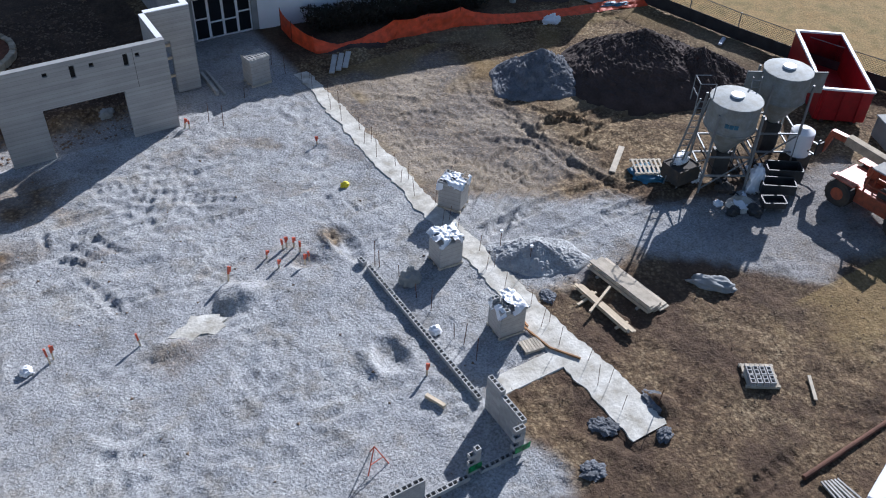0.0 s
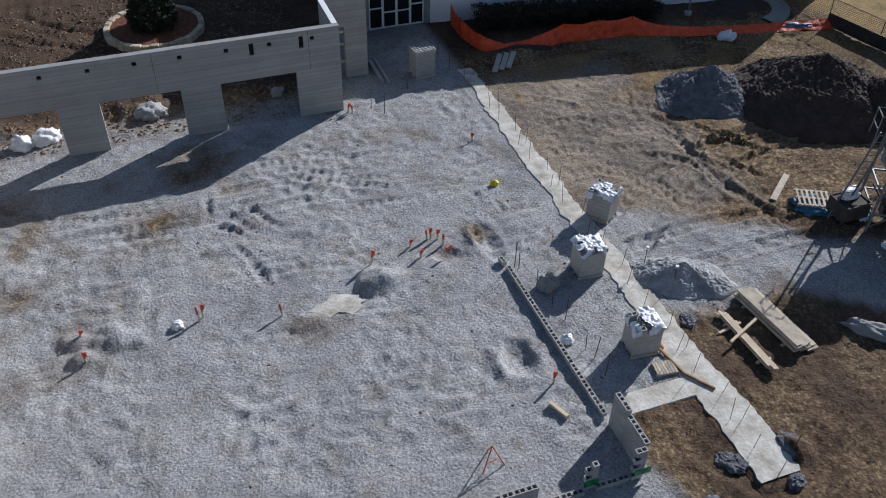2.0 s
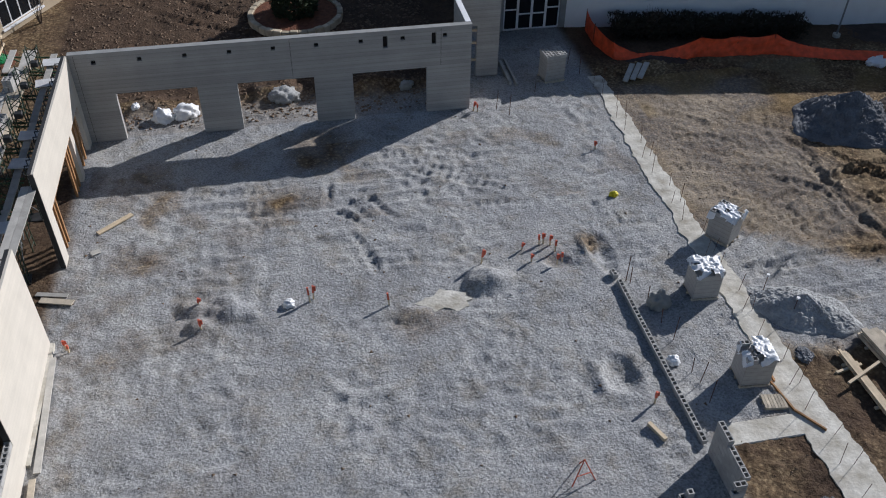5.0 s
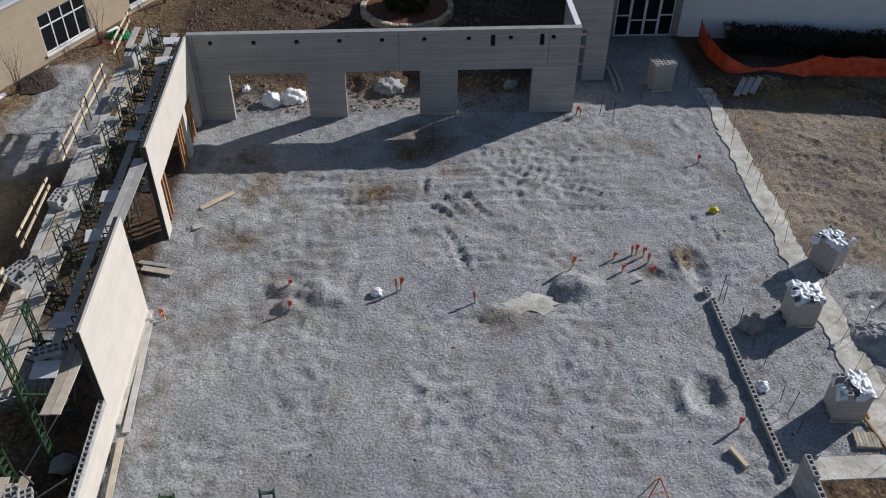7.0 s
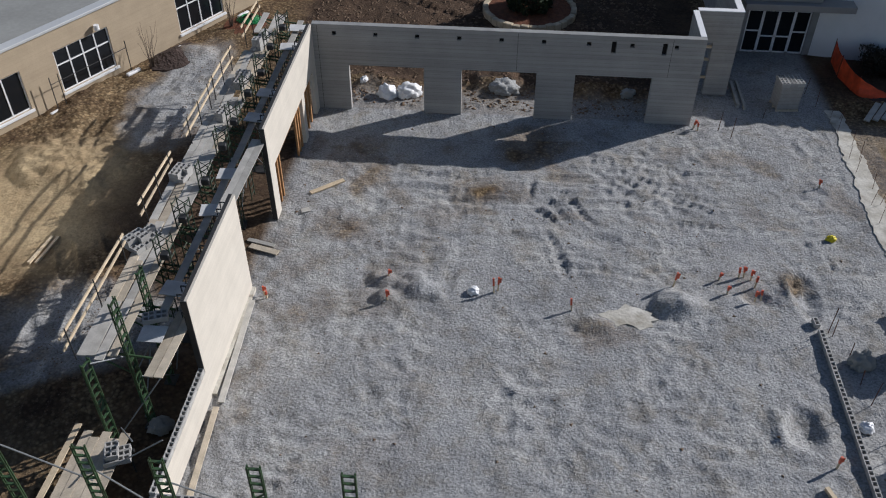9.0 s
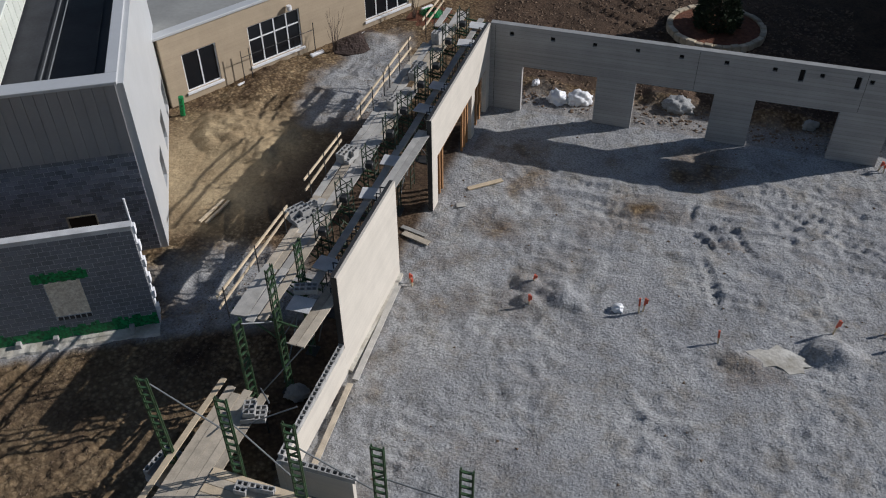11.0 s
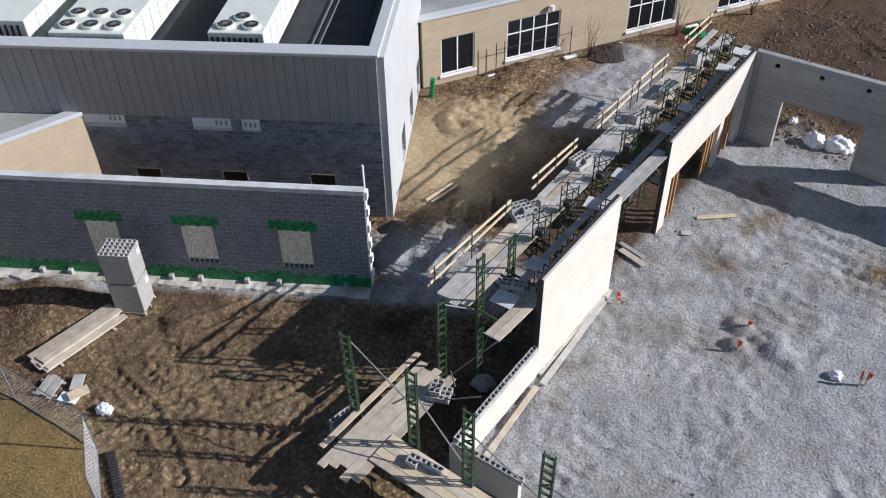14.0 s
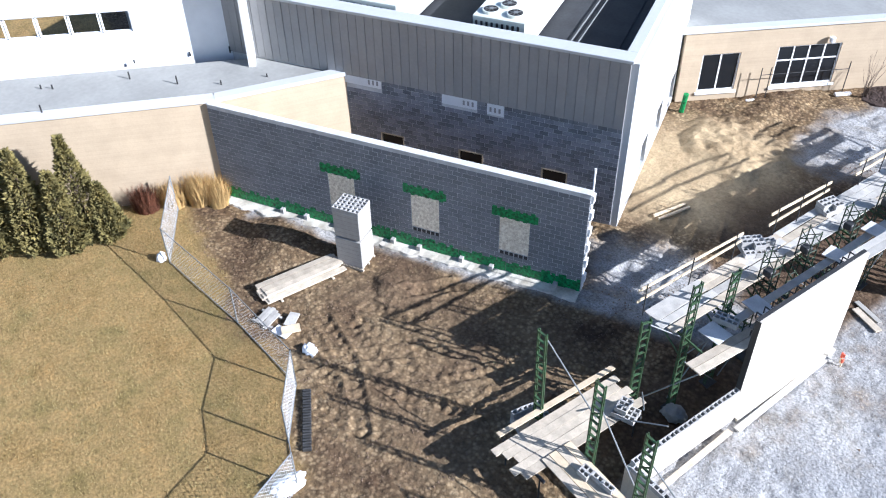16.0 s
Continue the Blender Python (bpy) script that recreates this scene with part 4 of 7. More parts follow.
R = D @ pose(0, 0, 6.5) @ pose(0, 0, 0, rz=180)
rooftop_unit(R @ pose(-6.85, 0.85, 0), 11, 2.25, [(0.6, 0.55), (1.65, 0.55), (1.12, 1.3)])
rooftop_unit(R @ pose(-13.2, 0.5, 0), 11, 3.1, [(0.6, 0.6), (1.55, 0.6), (2.5, 0.6), (0.6, 1.7), (1.55, 1.7), (2.5, 1.7)])
rooftop_unit(R @ pose(-17.2, 1.4, 0), 9, 2.6, [])
for x in (-3.2, -2.9):
    bm = bmesh.new()
    rod(bm, (x, 0.8, 0.12), (x + 0.15, 11.5, 0.12), 0.03, 6)
    tagged(part("conduit", bm, STEEL, m=R), "grey conduit lying along the dark roof", "conduit", "roof conduits")
bm = bmesh.new()
box(bm, -2.6, 0.5, 0.005, -1.2, 11, 0.03)
tagged(part("roof_mat", bm, ROOF_DARK, m=R), "black walkway strip on the flat roof", "mat")

# ---- tan wing ----
T = pose(-15.75, -4.85, 0, rz=61)
tb = thing("tan_building", "long tan block wing with dark windows and a pale flat roof", "building", T)
TW = [(1.05, 0.5, 3.05, 2.6), (5.0, 0.5, 8.35, 2.75), (12.9, 0.45, 16.3, 2.6), (19.5, 0.45, 22.9, 2.6)]
part("wall", wall_bm(38, 3.8, 0.3, TW), TAN, tb)
for k, (x0, z0, x1, z1) in enumerate(TW):
    bm = bmesh.new()
    box(bm, x0, 0.10, z0, x1, 0.12, z1)
    w = part("window", bm, GLASS_DARK, tb, "wide dark window in white frames")
    n = 2 if k == 0 else 4
    for i in range(n + 1):
        x = x0 + (x1 - x0 - 0.07) * i / n
        bm = bmesh.new()
        box(bm, x, 0.06, z0, x + 0.07, 0.16, z1)
        part("mullion", bm, WHITE, w, "white mullion")
    for z in (z0, z1 - 0.07) + ((z0 + 1.4,) if n == 4 else ()):
        bm = bmesh.new()
        box(bm, x0, 0.07, z, x1, 0.15, z + 0.07)
        part("transom", bm, WHITE, w, "white transom")
    bm = bmesh.new()
    box(bm, x0 - 0.1, -0.1, z0 - 0.14, x1 + 0.1, 0.05, z0 - 0.01, bevel=0.01)
    part("sill", bm, WHITE, w, "pale sill")
bm = bmesh.new()
box(bm, -6, -0.08, 3.8, 38, 0.5, 3.95, bevel=0.02)
part("roof_edge", bm, WHITE_METAL, tb, "pale metal roof edge")
bm = bmesh.new()
box(bm, -6, 0.5, 3.7, 38, 22, 3.84)
part("roof", bm, ROOF_WHITE, tb, "pale flat roof")
bm = bmesh.new()
rod(bm, (7.6, -0.22, 2.95), (7.6, -0.22, 3.2), 0.14, 12)
rod(bm, (7.6, -0.2, 3.08), (7.6, 0.0, 3.08), 0.04, 8)
part("wall_lamp", bm, WHITE, tb, "white round wall lamp")
bm = bmesh.new()
for x in (4.6, 8.8, 4.1):
    rod(bm, (x, -0.5, 0), (x, -0.5, 1.9), 0.025, 6)
rod(bm, (4.1, -0.5, 1.5), (8.8, -0.5, 1.5), 0.02, 6)
tagged(part("fence_rail", bm, DARK_STEEL, m=T), "thin dark posts and rail before the window", "fence")
for x in (4.0, 8.8, 11.9, 17.2):
    bm = bmesh.new()
    box(bm, x - 0.45, -0.75, 0.02, x + 0.45, -0.5, 0.18, bevel=0.04)
    tagged(part("white_bag", bm, PLASTIC, m=T), "white sandbag lying by the tan wall", "sandbag", "sandbags")

# ---- low building and upper white wall ----
lb = thing("low_building", "low tan block building with a pale flat roof", "building")
A0, A1, A2 = Vector((-20.9, -21.1)), Vector((-22.3, -26.75)), Vector((-34.5, -52.5))


def along(a, b):
    d = b - a
    return Matrix.Translation((a.x, a.y, 0)) @ pose(0, 0, 0, rz=math.degrees(math.atan2(d.y, d.x))), d.length


m1, l1 = along(A0, A1)
m2, l2 = along(A1, A2)
for m, l in ((m1, l1), (m2, l2)):
    part("wall", wall_bm(l, 4.72, 0.3), TAN, lb, m=m @ pose(0, -0.3, 0))
    bm = bmesh.new()
    box(bm, 0, -0.5, 4.72, l, 0.06, 4.9, bevel=0.02)
    part("roof_edge", bm, WHITE_METAL, lb, "pale metal roof edge", m=m)
bm = bmesh.new()
bm.faces.new([bm.verts.new((x, y, 4.74)) for x, y in ((A0.x, A0.y), (-24.6, -23.2), (-38, -50), (A2.x, A2.y), (A1.x, A1.y))])
part("roof", bm, ROOF_WHITE, lb, "pale flat roof")
for x, y, h in ((-27.9, -32.3, 0.2), (-27.6, -31.9, 0.2), (-25.6, -32.9, 0.5), (-26.4, -28.9, 0.35), (-24.7, -27.4, 0.4), (-26.8, -25.9, 0.2), (-26.0, -24.3, 0.3), (-23.5, -25.9, 0.2), (-22.9, -24.0, 0.15), (-27.7, -28.2, 0.15)):
    bm = bmesh.new()
    rod(bm, (x, y, 4.74), (x, y, 4.74 + h), 0.035, 8)
    part("roof_vent", bm, DARK_STEEL, lb, "small dark roof vent")
U0, U1 = Vector((-25.6, -23.5)), Vector((-40.5, -52))
mu, lu = along(U0, U1)
ub = thing("upper_building", "tall plain white building with a strip of dark windows", "building")
part("wall", wall_bm(lu, 12, 0.3, [(4.9, 6.1, 13.0, 7.1)]), WHITE, ub, m=mu @ pose(0, -0.3, 0))
for i in range(6):
    x0 = 4.9 + i * 1.35
    bm = bmesh.new()
    for a, b, c, d in ((0, 0, 1.3, 0.06), (0, 0.94, 1.3, 1.0), (0, 0, 0.06, 1.0), (1.24, 0, 1.3, 1.0)):
        box(bm, x0 + a, -0.2, 6.1 + b, x0 + c, -0.08, 6.1 + d)
    w = part("window", bm, WHITE, ub, "strip window", m=mu)
    bm = bmesh.new()
    box(bm, x0 + 0.04, -0.16, 6.12, x0 + 1.28, -0.13, 7.08)
    part("pane", bm, GLASS_DARK, w, "dark pane", m=mu)
bm = bmesh.new()
box(bm, -0.3, -0.31, 4.74, 0.0, 1.6, 12)
part("end_wall", bm, WHITE_METAL, ub, "grey end trim", m=mu)

# ---- scaffold along the west wall ----


def mast(m, tall):
    """A green lattice tower with legs, rungs and braces."""
    ob = thing("scaffold_mast", "green steel lattice scaffold mast, worn paint", "scaffold mast", m, "scaffold masts")
    w, d = 0.17, 0.035
    for x in (-w, w):
        for y in (-d, d):
            bm = bmesh.new()
            rod(bm, (x, y, 0), (x, y, tall), 0.027, 6)
            part("leg", bm, GREEN, ob)
    n = int(tall / 0.34)
    for i in range(1, n + 1):
        z = i * tall / (n + 0.3)
        if i == 1:
            bm = bmesh.new()
            beam(bm, (-w, 0, 0), (w, 0, 0), 0.075, 0.04)
            first = part("rung", bm, GREEN, ob)
            first.matrix_basis = pose(0, 0, z)
        else:
            o = new("rung", first.data)
            o.parent, o.matrix_basis = ob, pose(0, 0, z)
    for i in range(1, n - 1, 4):
        z = 0.2 + i * tall / n
        bm = bmesh.new()
        beam(bm, (-w, 0, z), (w, 0, z + 0.32), 0.05, 0.03)
        part("brace", bm, GREEN, ob)
    bm = bmesh.new()
    box(bm, -0.25, -0.2, 0, 0.25, 0.2, 0.05)
    part("base_plate", bm, DARK_STEEL, ob)
    return ob


def tower(m, tall):
    """Two lattice frames side by side, tied by short bars and crossed braces."""
    ob = thing("scaffold_tower", "dark green double-frame scaffold tower, worn", "scaffold tower", m, "scaffold towers")
    w, d = 0.2, 0.24
    for y in (-d, d):
        for x in (-w, w):
            bm = bmesh.new()
            rod(bm, (x, y, 0), (x, y, tall), 0.026, 6)
            part("leg", bm, GREEN_DARK, ob)
        n = int(tall / 0.34)
        for i in range(1, n + 1):
            bm = bmesh.new()
            rod(bm, (-w, y, i * tall / (n + 0.3)), (w, y, i * tall / (n + 0.3)), 0.02, 5)
            part("rung", bm, GREEN_DARK, ob)
    for x in (-w, w):
        for z in (tall - 1.5, tall - 0.45):
            bm = bmesh.new()
            rod(bm, (x, -d, z), (x, d, z + 0.36), 0.018, 5)
            part("brace", bm, GREEN_DARK, ob)
            bm = bmesh.new()
            rod(bm, (x, d, z), (x, -d, z + 0.36), 0.018, 5)
            part("brace", bm, GREEN_DARK, ob)
    bm = bmesh.new()
    box(bm, -0.17, -0.15, tall - 0.95, 0.15, 0.17, tall - 0.7, bevel=0.03)
    part("climbing_jack", bm, DARK_STEEL, ob, "black climbing jack")
    bm = bmesh.new()
    box(bm, -0.3, -0.35, 0, 0.3, 0.35, 0.05)
    part("base_plate", bm, DARK_STEEL, ob)
    return ob


WEST_Y = [-20.2, -18.3, -16.25, -14.25, -11.8, -9.65, -7.65, -5.55, -3.55, -1.3, 0.9]
mast(pose(-1.9, WEST_Y[0], 0, rz=90), 5.7)
mast(pose(-1.9, WEST_Y[1], 0, rz=90), 5.2)
first_tower = tower(pose(-1.95, WEST_Y[2], 0, rz=90), 4.85)
for k, y in enumerate(WEST_Y[3:]):
    copy_thing(first_tower, pose(-1.92 + 0.05 * (k % 3 - 1), y, -0.12 * (k % 2), rz=90 + 4 * (k % 3 - 1)))
short_mast = mast(pose(-2.68, -21.3, 0, rz=80), 4.2)
mid_mast = mast(pose(-3.82, -24.5, 0, rx=1.5), 4.8)
copy_thing(mid_mast, pose(-1.4, -24.55, 0, rx=1, ry=1))
for x in (0.75, 3.3, 5.75):
    copy_thing(mid_mast, pose(x, -24.75, -0.05, ry=0.8, rx=1))


def plank(a, b, w=0.28, mat=None, name="plank", label="weathered plank laid on the scaffold", cat="plank", group="scaffold planks", thick=0.045):
    bm = bmesh.new()
    beam(bm, a, b, w, thick)
    return tagged(part(name, bm, mat or PLANK), label, cat, group)


rng = random.Random(42)
DECK = 3.6
ends = WEST_Y + [2.6]
for k in range(len(ends) - 1):
    y0, y1 = ends[k], ends[k + 1]
    y0 = y0 - 0.25 if k == 0 else y0
    bay = thing("scaffold_deck", "scaffold bay of pale worn planks on steel brackets", "scaffold deck", group="scaffold decks")
    for i in range(4):
        x = -3.25 + i * 0.31 + rng.uniform(-0.03, 0.03)
        if rng.random() < 0.12 and k > 1:
            continue
        bm = bmesh.new()
        beam(bm, (x, y0 - rng.uniform(0.05, 0.3), DECK + rng.uniform(0, 0.03)), (x + rng.uniform(-0.06, 0.06), y1 + rng.uniform(0.0, 0.3), DECK + 0.05 + rng.uniform(0, 0.03)), 0.29, 0.045)
        part("plank", bm, PLANK_GREY if rng.random() < 0.6 else PLANK, bay)
    for i in range(0 if k == 0 else 1):
        x = -1.5 + i * 0.31
        bm = bmesh.new()
        beam(bm, (x, y0 - 0.15, DECK - 0.25 + 0.02 * i), (x + rng.uniform(-0.04, 0.04), y1 + 0.1, DECK - 0.2 + 0.02 * i), 0.29, 0.045)
        part("inner_plank", bm, PLANK_GREY, bay)
    for y in (y0 + 0.25, y1 - 0.05):
        bm = bmesh.new()
        beam(bm, (-3.5, y, DECK - 0.1), (-1.2, y, DECK - 0.32), 0.05, 0.07)
        beam(bm, (-3.4, y, DECK - 0.12), (-2.0, y, DECK - 1.1), 0.04, 0.05)
        part("bracket", bm, GREEN, bay, "green steel bracket")
    for k2 in range(2):
        bm = bmesh.new()
        za, zb = (0.3, 2.4) if (k + k2) % 2 else (2.4, 0.3)
        rod(bm, (-1.75 - 0.35 * k2, y0 + 0.25, za), (-1.75 - 0.35 * k2, y1, zb), 0.022, 6)
        part("cross_brace", bm, STEEL, bay, "grey cross brace")
    bm = bmesh.new()
    rod(bm, (-1.7, y0 + 0.2, 2.9), (-1.7, y1, 2.9), 0.022, 6)
    part("tie_tube", bm, STEEL, bay)
    if k % 3 != 2:
        bm = bmesh.new()
        box(bm, -0.4, -0.35, 0, 0.4, 0.35, 0.025)
        tagged(part("mortar_board", bm, MORTAR, m=pose(-1.45, (y0 + y1) / 2, DECK - 0.13, rz=rng.uniform(-10, 10))), "pale mortar-caked board on the planks", "board", "mortar boards")
for y0, y1 in ((-21.0, -16.0), (-14.5, -11.1), (-9.4, -6.0), (-6.0, -2.7), (-0.9, 2.4)):
    rail = thing("guard_rail", "timber guard rails on thin posts", "guard rail", group="guard rails")
    for z in (4.25, 4.72):
        bm = bmesh.new()
        beam(bm, (-3.42, y0, z), (-3.4, y1, z + rng.uniform(-0.1, 0.08)), 0.045, 0.1, (0, 0, 1))
        part("rail", bm, LUMBER, rail)
    for y in (y0 + 0.35, (y0 + y1) / 2, y1 - 0.35):
        bm = bmesh.new()
        rod(bm, (-3.38, y, 3.5), (-3.38, y, 4.85), 0.022, 6)
        part("post", bm, DARK_STEEL, rail)
for k in range(2):
    plank((-1.08 + 0.3 * k, -20.95, 3.28), (-0.9 + 0.3 * k, -18.2, 3.33), 0.28)
for k in range(2):
    plank((-0.95 + 0.29 * k, -13.6, 3.83), (-0.78 + 0.29 * k, -8.9, 3.9), 0.28, PLANK_GREY)


def block_stack(m, nx, ny, nz, label="stack of grey hollow blocks on the scaffold deck", missing=0):
    ob = thing("block_stack", label, "block stack", m, "block stacks")
    rr = random.Random(nx * 7 + ny)
    for k in range(nz):
        for i in range(nx):
            for j in range(ny):
                if k == nz - 1 and missing and rr.random() < missing:
                    continue
                block(ob, i * 0.4 + rr.uniform(-0.01, 0.01), j * 0.2 + rr.uniform(-0.008, 0.008), k * 0.2, rr.uniform(-2, 2))
    return ob


block_stack(pose(-3.1, -15.75, DECK + 0.06, rz=60), 3, 4, 2, missing=0.2)
block_stack(pose(-2.9, -11.6, DECK + 0.07, rz=80), 2, 3, 2, missing=0.3)
block_stack(pose(-2.5, -4.6, DECK + 0.07, rz=85), 3, 3, 2, missing=0.2)
block_stack(pose(-2.6, -7.2, DECK + 0.07, rz=75), 2, 2, 2)
block_stack(pose(-1.7, -18.9, DECK - 0.1, rz=20), 2, 2, 1)
block_stack(pose(-2.6, -1.0, DECK + 0.07, rz=85), 3, 2, 3, missing=0.3)

# low platform at the corner
LOW = 1.2
for k in range(5):
    plank((-3.25 + 0.3 * k, -21.55 - 0.25 * (k % 2), LOW + 0.02 * (k % 2)), (-3.3 + 0.3 * k, -26.8 + 0.2 * (k % 3), LOW), 0.29, PLANK)
for k in range(4):
    plank((-2.2, -24.75 - 0.3 * k, LOW + 0.05), (3.2, -24.95 - 0.3 * k, LOW + 0.04), 0.28, PLANK if k % 2 else LUMBER)
plank((-3.6, -21.4, LOW + 0.12), (-3.7, -26.3, LOW + 0.1), 0.2, LUMBER)
block_stack(pose(-2.05, -22.75, LOW + 0.05, rz=20), 2, 3, 1, "grey hollow blocks lying on the low platform")
block_stack(pose(-2.0, -22.65, LOW + 0.25, rz=20), 1, 3, 1, "grey hollow blocks lying on the low platform")
block_stack(pose(-1.0, -25.2, LOW + 0.09, rz=5), 3, 2, 1, "grey hollow blocks lying on the low platform", 0.3)
block_stack(pose(-4.1, -24.9, 0.05, rz=80), 3, 3, 3, "stack of grey blocks under the low platform", 0.4)
for y in (-22.1, -24.2, -26.2):
    bm = bmesh.new()
    beam(bm, (-3.55, y, LOW - 0.08), (-1.6, y, LOW - 0.08), 0.08, 0.1)
    for x in (-3.4, -1.8):
        rod(bm, (x, y, -0.05), (x, y, LOW - 0.1), 0.03, 6)
    tagged(part("trestle", bm, DARK_STEEL), "dark steel trestle under the planks", "trestle", "trestles")
for a, b in (((-3.8, -24.4, 4.3), (-1.5, -24.4, 2.9)), ((-2.6, -21.2, 4.0), (-2.0, -20.3, 3.4)), ((-1.4, -24.4, 3.5), (0.7, -24.6, 1.6)), ((-2.4, -21.2, 1.0), (-1.2, -22.6, 2.3)), ((-2.6, -21.0, 0.4), (-1.0, -19.6, 2.4)),
             ((0.8, -24.7, 3.6), (3.3, -24.7, 2.4)), ((3.3, -24.7, 3.2), (5.7, -24.7, 3.0)), ((-1.9, -22.9, 1.4), (-0.5, -22.2, 1.9))):
    bm = bmesh.new()
    rod(bm, a, b, 0.025, 6)
    tagged(part("brace_tube", bm, STEEL), "grey steel brace tube between the masts", "tube", "brace tubes")


def crumple(name, m, sx, sy, h, mat, label, cat, seed=1, rough=0.35, group=""):
    """A crumpled sheet or bag: a lumpy closed cushion."""
    bm = bmesh.new()
    bmesh.ops.create_icosphere(bm, subdivisions=4, radius=1)
    for v in bm.verts:
        p = v.co * 2.2
        k = 1 + 0.35 * noise.noise(p + Vector((seed, 0, 0))) + 0.2 * noise.noise(p * 2.2 + Vector((0, seed, 0))) + rough * (0.16 * noise.noise(p * 6.1 + Vector((0, 0, seed))) + 0.09 * noise.noise(p * 13 + Vector((seed, 0, 0))))
        v.co = Vector((v.co.x * sx * k, v.co.y * sy * k, max(0.0, v.co.z * h * k + h * 0.35)))
    return tagged(part(name, bm, mat, m=m, smooth=rough < 1), label, cat, group)


crumple("tarp", pose(-1.55, -20.4, 0, rz=20), 0.4, 0.3, 0.35, ASPHALT_GREY, "pale plastic sheet heaped under the scaffold", "plastic sheet", 3)

# ---- loose things west of the wall ----


def timber(name, a, b, w, h, mat, label, cat, group=""):
    bm = bmesh.new()
    beam(bm, a, b, w, h)
    return tagged(part(name, bm, mat), label, cat, group)


timber("plank", (0.74, -7.2, 0.06), (2.05, -6.1, 0.06), 0.24, 0.05, LUMBER, "pale plank lying on the gravel", "plank")
timber("plank", (-1.0, -11.0, 0.07), (0.25, -11.35, 0.06), 0.28, 0.05, PLANK, "worn plank lying in the wall opening", "plank")
timber("plank", (-1.2, -10.6, 0.05), (0.0, -10.9, 0.05), 0.2, 0.05, PLANK_GREY, "worn plank lying in the wall opening", "plank")
timber("plank", (-0.08, -14.2, 0.08), (0.12, -19.2, 0.08), 0.22, 0.06, PLANK_GREY, "long grey plank lying along the wall foot", "plank")
timber("plank", (0.02, -19.4, 0.08), (0.22, -23.4, 0.06), 0.2, 0.05, PLANK, "long pale plank lying along the wall foot", "plank")
timber("board_piece", (0.6, -8.5, 0.05), (0.95, -8.35, 0.05), 0.3, 0.03, PLANK_GREY, "small pale board on the gravel", "board")
for k in range(2):
    timber("plank", (-9.6 + 0.3 * k, -12.9, 0.1), (-9.35 + 0.25 * k, -11.2, 0.1), 0.12, 0.09, LUMBER, "fresh timber lying on sandy soil", "timber", "loose timbers")
# green downpipe and hose
bm = bmesh.new()
rod(bm, (-14.9, -5.3, 0.0), (-14.75, -5.35, 1.1), 0.13, 12)
tagged(part("drain_pipe", bm, GREEN_TAPE), "bright green plastic drain pipe standing by the wall", "pipe")
bm = bmesh.new()
for k in range(5):
    r = 0.75 - 0.08 * k
    ring = [Vector((-6.3 + r * math.cos(a), 9.2 + 0.8 * r * math.sin(a), 0.12 + 0.05 * k)) for a in [q * math.tau / 16 for q in range(17)]]
    for a, b in zip(ring, ring[1:]):
        rod(bm, a, b, 0.05, 5)
tagged(part("hose_coil", bm, GREEN_TAPE), "coil of green hose on the ground", "hose")

# ---- block pallets ----


def pallet(ob, sx, sy):
    for i in range(7):
        x = -sx / 2 + (i + 0.5) * sx / 7
        bm = bmesh.new()
        box(bm, x - 0.05, -sy / 2, 0.10, x + 0.05, sy / 2, 0.122)
        part("pallet_slat", bm, PLANK, ob)
    for y in (-sy / 2 + 0.05, 0, sy / 2 - 0.05):
        bm = bmesh.new()
        box(bm, -sx / 2, y - 0.05, 0.0, sx / 2, y + 0.05, 0.10)
        part("pallet_runner", bm, PLANK, ob)


def torn_wrap(ob, z, sx, sy, seed):
    """A torn plastic cover draped over the top, folded and hanging at the edges."""
    bm = bmesh.new()
    bmesh.ops.create_grid(bm, x_segments=30, y_segments=30, size=0.5)
    for v in bm.verts:
        x, y = v.co.x, v.co.y
        e = max(abs(x), abs(y)) * 2
        fold = abs(noise.noise(Vector((x * 5 + seed, y * 5, 1)))) * 0.10 + 0.07 * noise.noise(Vector((x * 10, y * 10 + seed, 2)))
        drop = 0.38 * sm(0.78, 1.0, e) * max(0.0, 0.55 + 1.3 * noise.noise(Vector((x * 3, y * 3, seed))))
        v.co = Vector((x * sx * (1.0 + 0.15 * sm(0.6, 0.85, e)) + 0.03 * noise.noise(Vector((x * 9, y * 9, seed + 5))), y * sy * (1.0 + 0.15 * sm(0.6, 0.85, e)), z + 0.03 + fold - drop))
    gone = [f for f in bm.faces if noise.noise(f.calc_center_median() * 2.3 + Vector((seed, seed, 0))) > 0.14]
    bmesh.ops.delete(bm, geom=gone, context="FACES")
    part("wrap", bm, PLASTIC, ob, "torn white plastic wrap", smooth=True)


